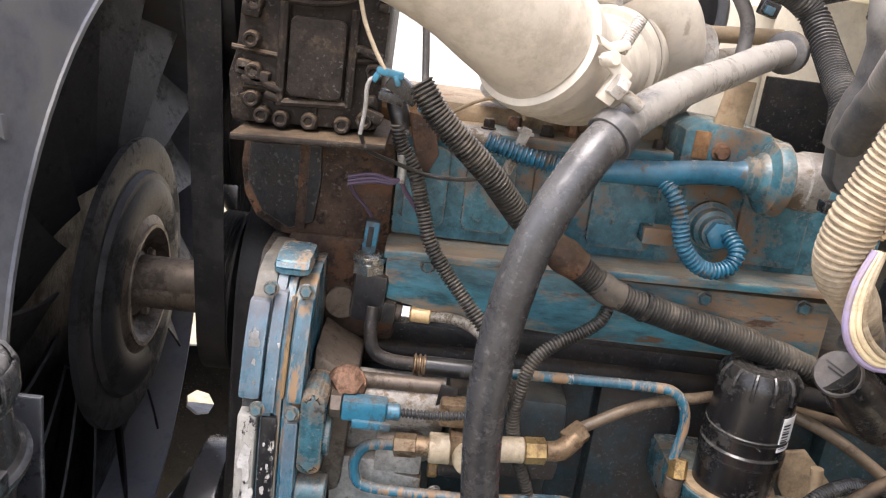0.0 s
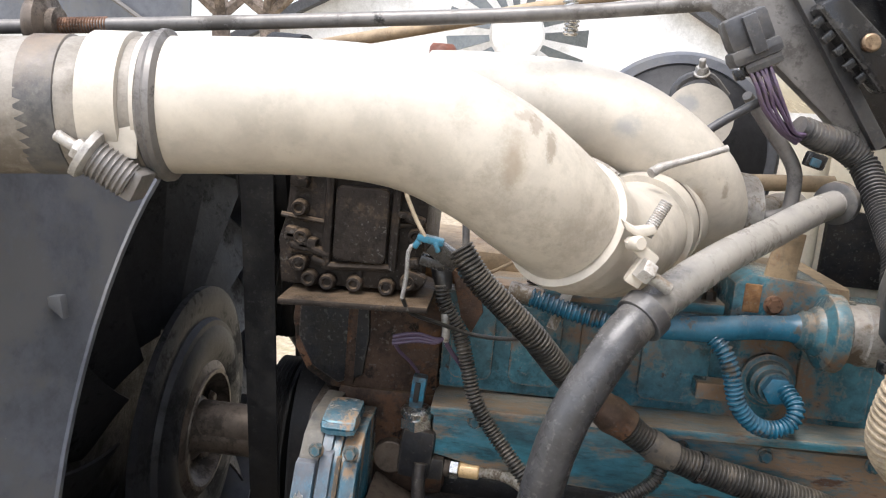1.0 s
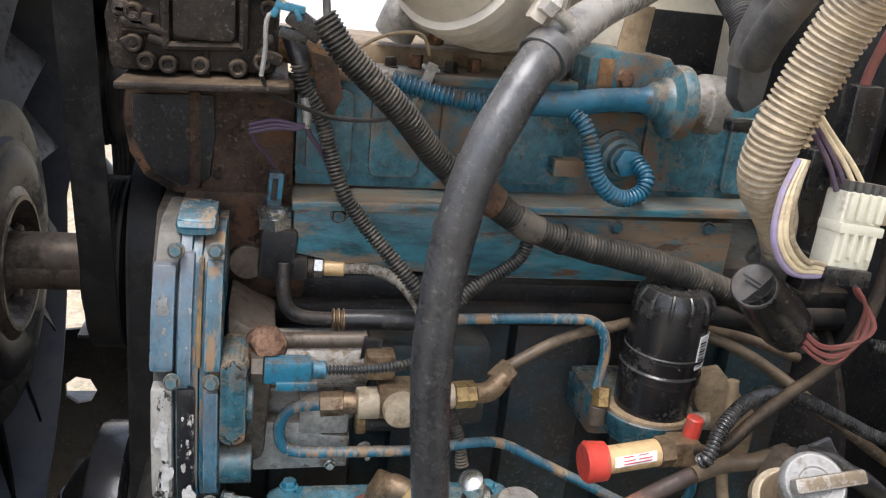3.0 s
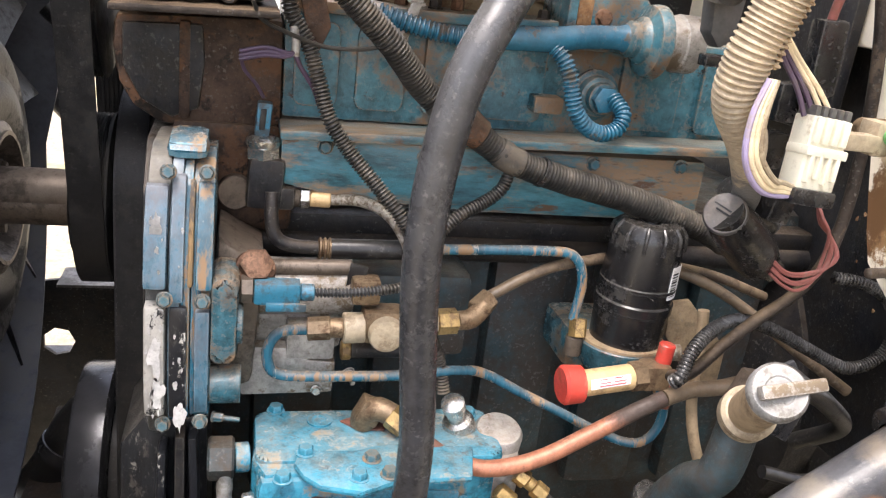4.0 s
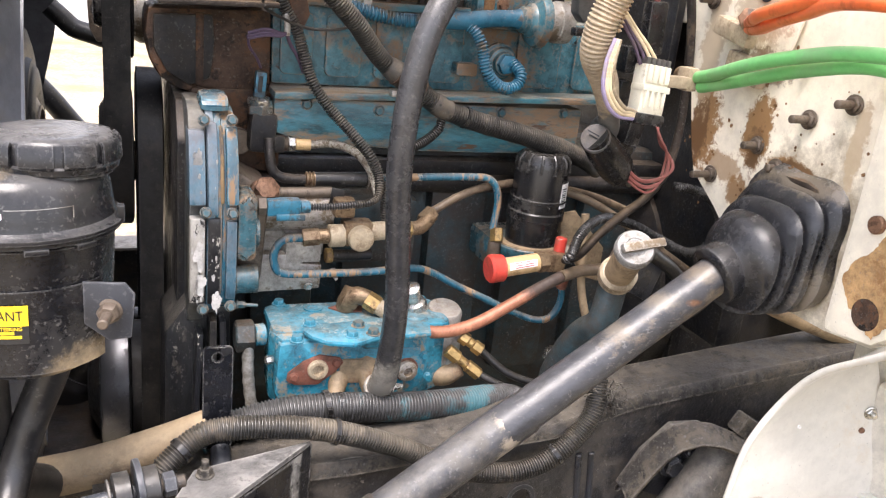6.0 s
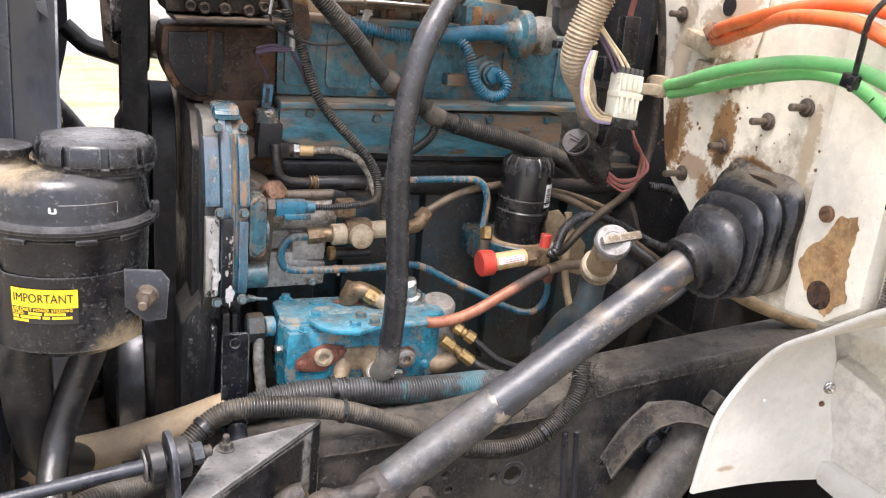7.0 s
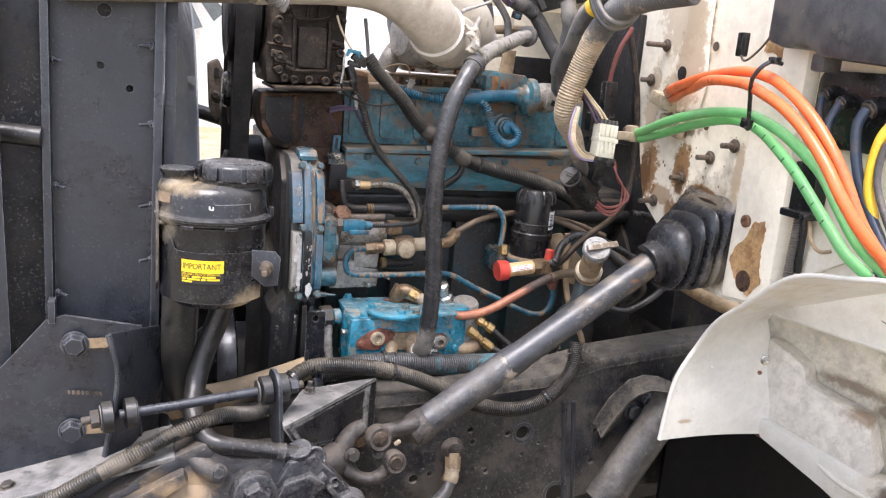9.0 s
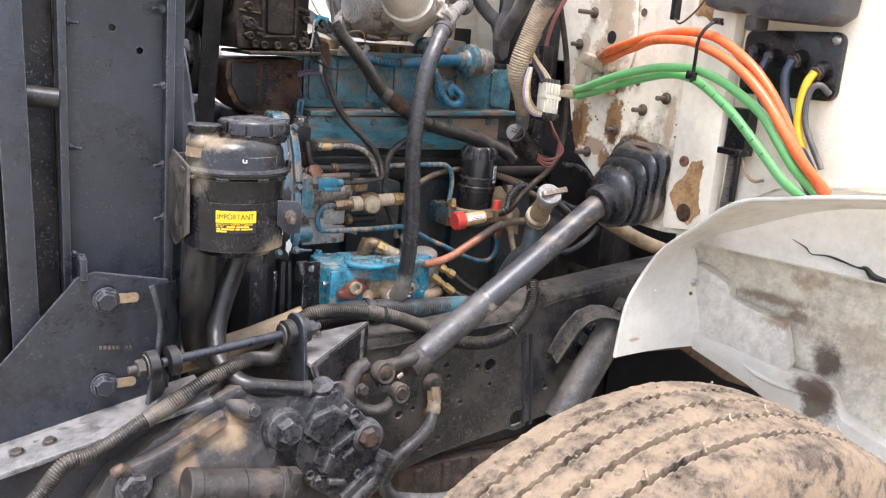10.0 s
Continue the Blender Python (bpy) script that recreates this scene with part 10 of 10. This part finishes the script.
    me = bpy.data.meshes.new_from_object(tx.evaluated_get(bpy.context.evaluated_depsgraph_get()))
    bpy.data.objects.remove(tx)
    for v in me.vertices:
        a = radians(a0) + v.co.x * squeeze / r
        v.co = Vector((rp[0] + (r + v.co.z) * math.sin(a), rp[1] - (r + v.co.z) * math.cos(a), z + v.co.y)) - BASE[rs.name]
    me.materials.clear()
    me.materials.append(M[material])
    wd = new("lettering", me)
    wd.parent = rs
    tagged(wd, label)


part("label", on_can(1.4265, 1.4475, -38, 6, 0.0914), "label", rs, "yellow warning sticker")
part("label_base", on_can(1.408, 1.4262, -38, 6, 0.0913), "ink", rs, "black lower half of the sticker")
lettering("IMPORTANT", 0.0142, -36.5, 1.4370, 0.0920, "ink", "black printed word", 0.80)
lettering("USE ONLY POWER STEERING", 0.0050, -37.5, 1.4238, 0.0919, "label", "small yellow print", 0.98)
lettering("FLUID:", 0.0050, -37.5, 1.4196, 0.0919, "label", "small yellow print", 0.98)
for z, a0, a1 in ((1.4196, -26, -17), (1.4196, -15.5, -2), (1.4154, -37, -33), (1.4154, -31.5, -18), (1.4154, -16.5, -12), (1.4154, -10.5, 2), (1.4112, -37, -26)):
    part("print_bar", on_can(z - 0.0014, z + 0.0014, a0, a1, 0.0919, 5), "label", rs)
part("mark_frame", on_can(1.5405, 1.5411, -4, 36, 0.0890), "dipcap", rs, "thin printed frame line")
part("mark_frame", on_can(1.5290, 1.5405, 35.6, 36.1, 0.0890, 3), "dipcap", rs, "thin printed frame line")
part("mark", on_can(1.5325, 1.5385, -10, -8.6, 0.0890, 3), "paper", rs, "small white mark")
part("mark", on_can(1.5318, 1.5332, -8.8, -5.4, 0.0890, 3), "paper", rs, "small white mark")
part("mark", on_can(1.5325, 1.5375, -6.2, -5.0, 0.0890, 3), "paper", rs, "small white mark")
stain("black_soft", [(Vector((-0.40, 0.60, 1.562)) - BASE[rs.name], (0.055, 0.06, 0.014), (0.30, 0.235, 0.15), 0.9), (Vector((-0.32, 0.607, 1.602)) - BASE[rs.name], (0.062, 0.062, 0.010), (0.17, 0.165, 0.16), 0.75), (Vector((-0.29, 0.555, 1.366)) - BASE[rs.name], (0.045, 0.05, 0.030), (0.34, 0.26, 0.16), 0.85), (Vector((-0.43, 0.60, 1.50)) - BASE[rs.name], (0.020, 0.06, 0.04), (0.26, 0.22, 0.16), 0.7)], 22.0, 0.8)
rbk = thing("reservoir_bracket", (-0.40, 0.66, 1.36), "black sheet bracket with a bolt holding the reservoir", "bracket")
part("ear", Geo().prism([(-0.295, 1.461), (-0.255, 1.458), (-0.246, 1.446), (-0.250, 1.398), (-0.272, 1.396), (-0.295, 1.416)], 0.005, facing(0.548), 0.0015), "frame", rbk)
bolt(rbk, (-0.271, 0.543, 1.429), (-0.2, -1, -0.05), 0.011, 0.012, "hub", stud=0.02)
part("side", Geo().prism([(-0.66, 1.36), (-0.575, 1.40), (-0.575, 1.52), (-0.68, 1.535), (-0.72, 1.50), (-0.72, 1.38)], 0.005, facing_x(-0.443), 0.0015), "dusttop", rbk, "dusty scuffed side sheet")
part("back", Geo().box((-0.36, 0.708, 1.45), (0.16, 0.006, 0.15), (0, 0, 0), 0.002), "frame", rbk)

# ---- wheel and fender ----
wh = thing("truck_wheel", (0.114, -0.113, 0.063), "dusty worn truck tyre with muddy tread grooves", "wheel")
TC, TA = Vector((0.114, -0.113, 0.665)), Vector((0.032, 0.9995, 0))
TF, TS = Vector((0.9995, -0.032, 0)), 1.148
side = [(-0.150, 0.30), (-0.160, 0.40), (-0.158, 0.46), (-0.150, 0.495), (-0.140, 0.508)]
grooves = (-0.089, -0.038, 0.013, 0.064)
prof = [(h, r) for h, r in side]
hs = [-0.132 + 0.248 * k / 43 for k in range(44)]
tops = [(h, 0.0) for h in hs if min(abs(h - g) for g in grooves) > 0.0065]
for g in grooves:
    tops += [(g - 0.0058, 0.0), (g - 0.0042, 0.017), (g + 0.0042, 0.017), (g + 0.0058, 0.0)]
prof += [(h, 0.5245 - 0.009 * (h / 0.118) ** 2 - d) for h, d in sorted(tops)]
prof += [(-h - 0.018, r) for h, r in side[::-1]]
prof = [(h, r * TS) for h, r in prof]
rnd = random.Random(4)


def tread(i, k):
    """Caked dirt: clods and crumbs on the worn ribs, ragged along the grooves."""
    a = 2 * math.pi * i / 900
    q = Vector((0.55 * math.cos(a), 0.55 * math.sin(a), prof[k][0]))
    f = 0.0030 * noise.noise(q * 22) + 0.0026 * noise.noise(q * 60) + 0.0026 * noise.noise(q * 150)
    f += 0.004 * max(0.0, noise.noise(q * 95 + Vector((5, 0, 0))) - 0.25)
    edge = min(abs(prof[k][0] - g) for g in grooves)
    if 0.004 < edge < 0.014 and math.sin(a * 190 + 3 * noise.noise(q * 9)) > 0.35:
        f -= 0.0055 * (1 + noise.noise(q * 14))
    return 1.0 + f


part("tyre", Geo().lathe(TC, TA, prof, 900, False, tread), "tyre", wh)
for q in range(110):
    a = radians(45 + q * 1.15 + rnd.uniform(-1, 1))
    up = TF * math.cos(a) + Vector((0, 0, 1)) * math.sin(a)
    s_ = rnd.uniform(0.0016, 0.0034) if q % 11 else rnd.uniform(0.004, 0.006)
    part("mud_lump", Geo().lathe(TC + TA * rnd.uniform(-0.125, 0.11) + up * 0.598, up + Vector((rnd.uniform(-0.5, 0.5), rnd.uniform(-0.5, 0.5), 0)), [(-0.003, s_ * 0.7), (s_ * 0.4, s_), (s_ * 0.8, s_ * 0.4)], 6, True, lambda i, k: rnd.uniform(0.6, 1.25)), "tyre", wh)
for q in range(5):
    a = radians(72 + q * 9)
    up = TF * math.cos(a) + Vector((0, 0, 1)) * math.sin(a)
    c = TC + TA * rnd.uniform(-0.11, -0.02) + up * 0.606
    part("straw", Geo().tube([c, c + TA * 0.012 + Vector((0.008, 0, 0.001)), c + TA * 0.022 + Vector((0.020, 0, 0.0))], 0.0011, 6), "straw", wh, "bit of dry straw")
part("brake_drum", Geo().lathe(TC + TA * 0.10, TA, [(0, 0.24), (0.08, 0.24), (0.09, 0.21), (0.10, 0.09), (0.16, 0.08)], 40), "grime", wh, "dark brake drum")
part("rim", Geo().lathe(TC, TA, [(-0.14, 0.345), (-0.12, 0.31), (-0.02, 0.30), (0.10, 0.31), (0.125, 0.345)], 48), "grime", wh)
fd_ = thing("fender_liner", (0.8, 0.4, 0.95), "dirty white fibreglass fender liner with a curved lip and cracks", "fender")
lip = [(0.551, 0.505, 1.060), (0.556, 0.503, 1.13), (0.566, 0.500, 1.20), (0.590, 0.485, 1.27), (0.592, 0.440, 1.338), (0.585, 0.368, 1.396), (0.572, 0.245, 1.486), (0.568, 0.12, 1.520), (0.566, -0.02, 1.548), (0.566, -0.30, 1.59)]
back = [(0.800, 0.470, 1.072), (0.800, 0.468, 1.13), (0.794, 0.487, 1.20), (0.789, 0.500, 1.27), (0.786, 0.510, 1.332), (0.80, 0.38, 1.40), (0.82, 0.22, 1.47), (0.84, 0.09, 1.50), (0.86, -0.035, 1.52), (0.88, -0.30, 1.54)]
lipc, _ = spline(lip, 0.01, 0.03)
backc, _ = spline(back, 0.01, 0.001)
grid = []
for k in range(9):
    w = k / 8
    row = []
    for i, a in enumerate(lipc):
        b = backc[round(i * (len(backc) - 1) / (len(lipc) - 1))]
        p = Vector(a).lerp(Vector(b), w)
        p.y += 0.010 * math.sin(w * math.pi) if p.z < 1.3 else 0
        row.append(p)
    grid.append(row)
part("inner_wall", Geo().sheet(grid, 0.004), "fender", fd_, "smooth bright white inner wall")
part("lip", Geo().tube(lip, 0.005, 10), "fender", fd_, "rolled white edge")
FM = Matrix(((0.3304, 0, 0.9439, 0.80), (-0.9439, 0, 0.3304, 0.47), (0, 1, 0, 0), (0, 0, 0, 1)))   # along the wall, up, away from the wheel


def wall(u, z, d=0.0):
    return FM @ Vector((u, z, d))


part("rear_wall", Geo().sheet([[wall(u, z, 0.035 + 0.012 * math.sin(u * 9) * (w < 0.6)) for u in np.linspace(-0.09, 1.0, 24) for z in (1.075 - 0.36 * u + (0.29 + 0.36 * u) * w,)] for w in np.linspace(0, 1, 14)], 0.005), "liner_dirty", fd_, "stained recessed rear wall of the liner")
part("top_panel", Geo().sheet([[wall(-0.09 + 1.09 * s, 1.338 - 0.02 * s + (0.20 + 0.02 * s) * w, -0.02 * (1 - w) + 0.05 * w + (0.012 if s > 0.31 else 0.0)) for s in np.linspace(0, 1, 40)] for w in np.linspace(0, 1, 8)], 0.005), "fender", fd_, "white upper panel of the liner")
part("panel_edge", Geo().sheet([[wall(-0.09 + 1.09 * s, 1.338 - 0.02 * s, d) for s in np.linspace(0, 1, 20)] for d in (-0.02, 0.008, 0.036)], 0.004), "fender", fd_)
part("raised_panel", Geo().prism([(-0.03, 1.28), (0.02, 1.262), (0.055, 1.244), (0.066, 1.212), (0.13, 1.196), (0.197, 1.186), (0.228, 1.09), (0.222, 1.068), (-0.03, 1.112)], -0.050, FM @ Matrix.Translation((0, 0, 0.04)), 0.008), "liner_panel", fd_, "grey raised panel")
part("ledge", Geo().prism([(-0.03, 1.112), (0.217, 1.072), (0.285, 1.072), (0.33, 1.045), (0.36, 1.0), (0.60, 0.93), (0.60, 0.60), (0.215, 0.78), (0.212, 0.955), (0.205, 0.978), (0.19, 0.993), (0.142, 1.015), (-0.005, 1.065)], -0.064, FM @ Matrix.Translation((0, 0, 0.04)), 0.006), "fender", fd_, "white lower ledge")
part("ledge_lip", Geo().tube([wall(0.125, 1.062, -0.024), wall(0.17, 1.048, -0.028), wall(0.22, 1.040, -0.028), wall(0.28, 1.036, -0.024)], [0.003, 0.006, 0.006, 0.003], 12), "fender", fd_, "rounded lip of the ledge")
cr = [wall(0.184, 1.385, -0.012), wall(0.215, 1.372, -0.010), wall(0.23, 1.360, -0.012), wall(0.26, 1.362, -0.008), wall(0.283, 1.358, -0.002), wall(0.326, 1.349, -0.004), wall(0.345, 1.350, -0.004), wall(0.362, 1.336, -0.008), wall(0.39, 1.331, -0.010), wall(0.43, 1.322, -0.010)]
part("crack", Geo().tube(cr, [0.0008, 0.0018, 0.0012, 0.0022, 0.003, 0.002, 0.006, 0.009, 0.007, 0.003], 6), "ink", fd_, "dark jagged crack")
fo = Vector((0.8, 0.4, 0.95))
stain("liner_dirty", [(wall(0.150, 1.222, 0.035) - fo, (0.085, 0.085, 0.016), (0.17, 0.115, 0.07), 0.75), (wall(0.215, 1.19, 0.035) - fo, (0.04, 0.04, 0.020), (0.15, 0.10, 0.06), 0.7), (wall(0.29, 1.11, 0.035) - fo, (0.045, 0.045, 0.045), (0.075, 0.052, 0.035), 0.9), (wall(0.23, 1.283, 0.035) - fo, (0.05, 0.05, 0.022), (0.30, 0.20, 0.12), 0.6), (wall(0.45, 1.17, 0.035) - fo, (0.16, 0.16, 0.05), (0.34, 0.24, 0.15), 0.45)])
stain("fender", [(wall(0.305, 1.02, -0.02) - fo, (0.030, 0.05, 0.055), (0.09, 0.062, 0.042), 0.9)], 30.0, 0.5)
stain("liner_panel", [(wall(0.19, 1.185, -0.01) - fo, (0.05, 0.05, 0.02), (0.25, 0.17, 0.10), 0.8)])
stain("fender", [(wall(0.29, 1.05, -0.02) - fo, (0.05, 0.05, 0.04), (0.09, 0.062, 0.042), 0.95), ((0.60 - 0.8, 0.49 - 0.4, 1.10 - 0.95), (0.02, 0.02, 0.006), (0.35, 0.24, 0.14), 0.8), ((0.795 - 0.8, 0.47 - 0.4, 1.24 - 0.95), (0.012, 0.05, 0.06), (0.35, 0.29, 0.22), 0.7)])
bolt(fd_, (0.777, 0.490, 1.232), (-0.3, -1, 0), 0.009, 0.006, "steel", stud=0.006)
bolt(fd_, (0.766, 0.488, 1.205), (-0.3, -1, 0), 0.004, 0.002, "rustbolt")
bolt(fd_, (0.640, 0.488, 1.225), (-0.2, -1, 0), 0.0022, 0.0015, "paper")
single("rusty_step", Geo().prism([(0.70, 1.06), (0.84, 1.06), (1.20, 0.87), (1.22, 0.84), (1.05, 0.90), (0.85, 1.02), (0.72, 1.03)], 0.02, facing(0.58), 0.004), "rustcast", "rusty steel edge under the fender liner", "bracket")
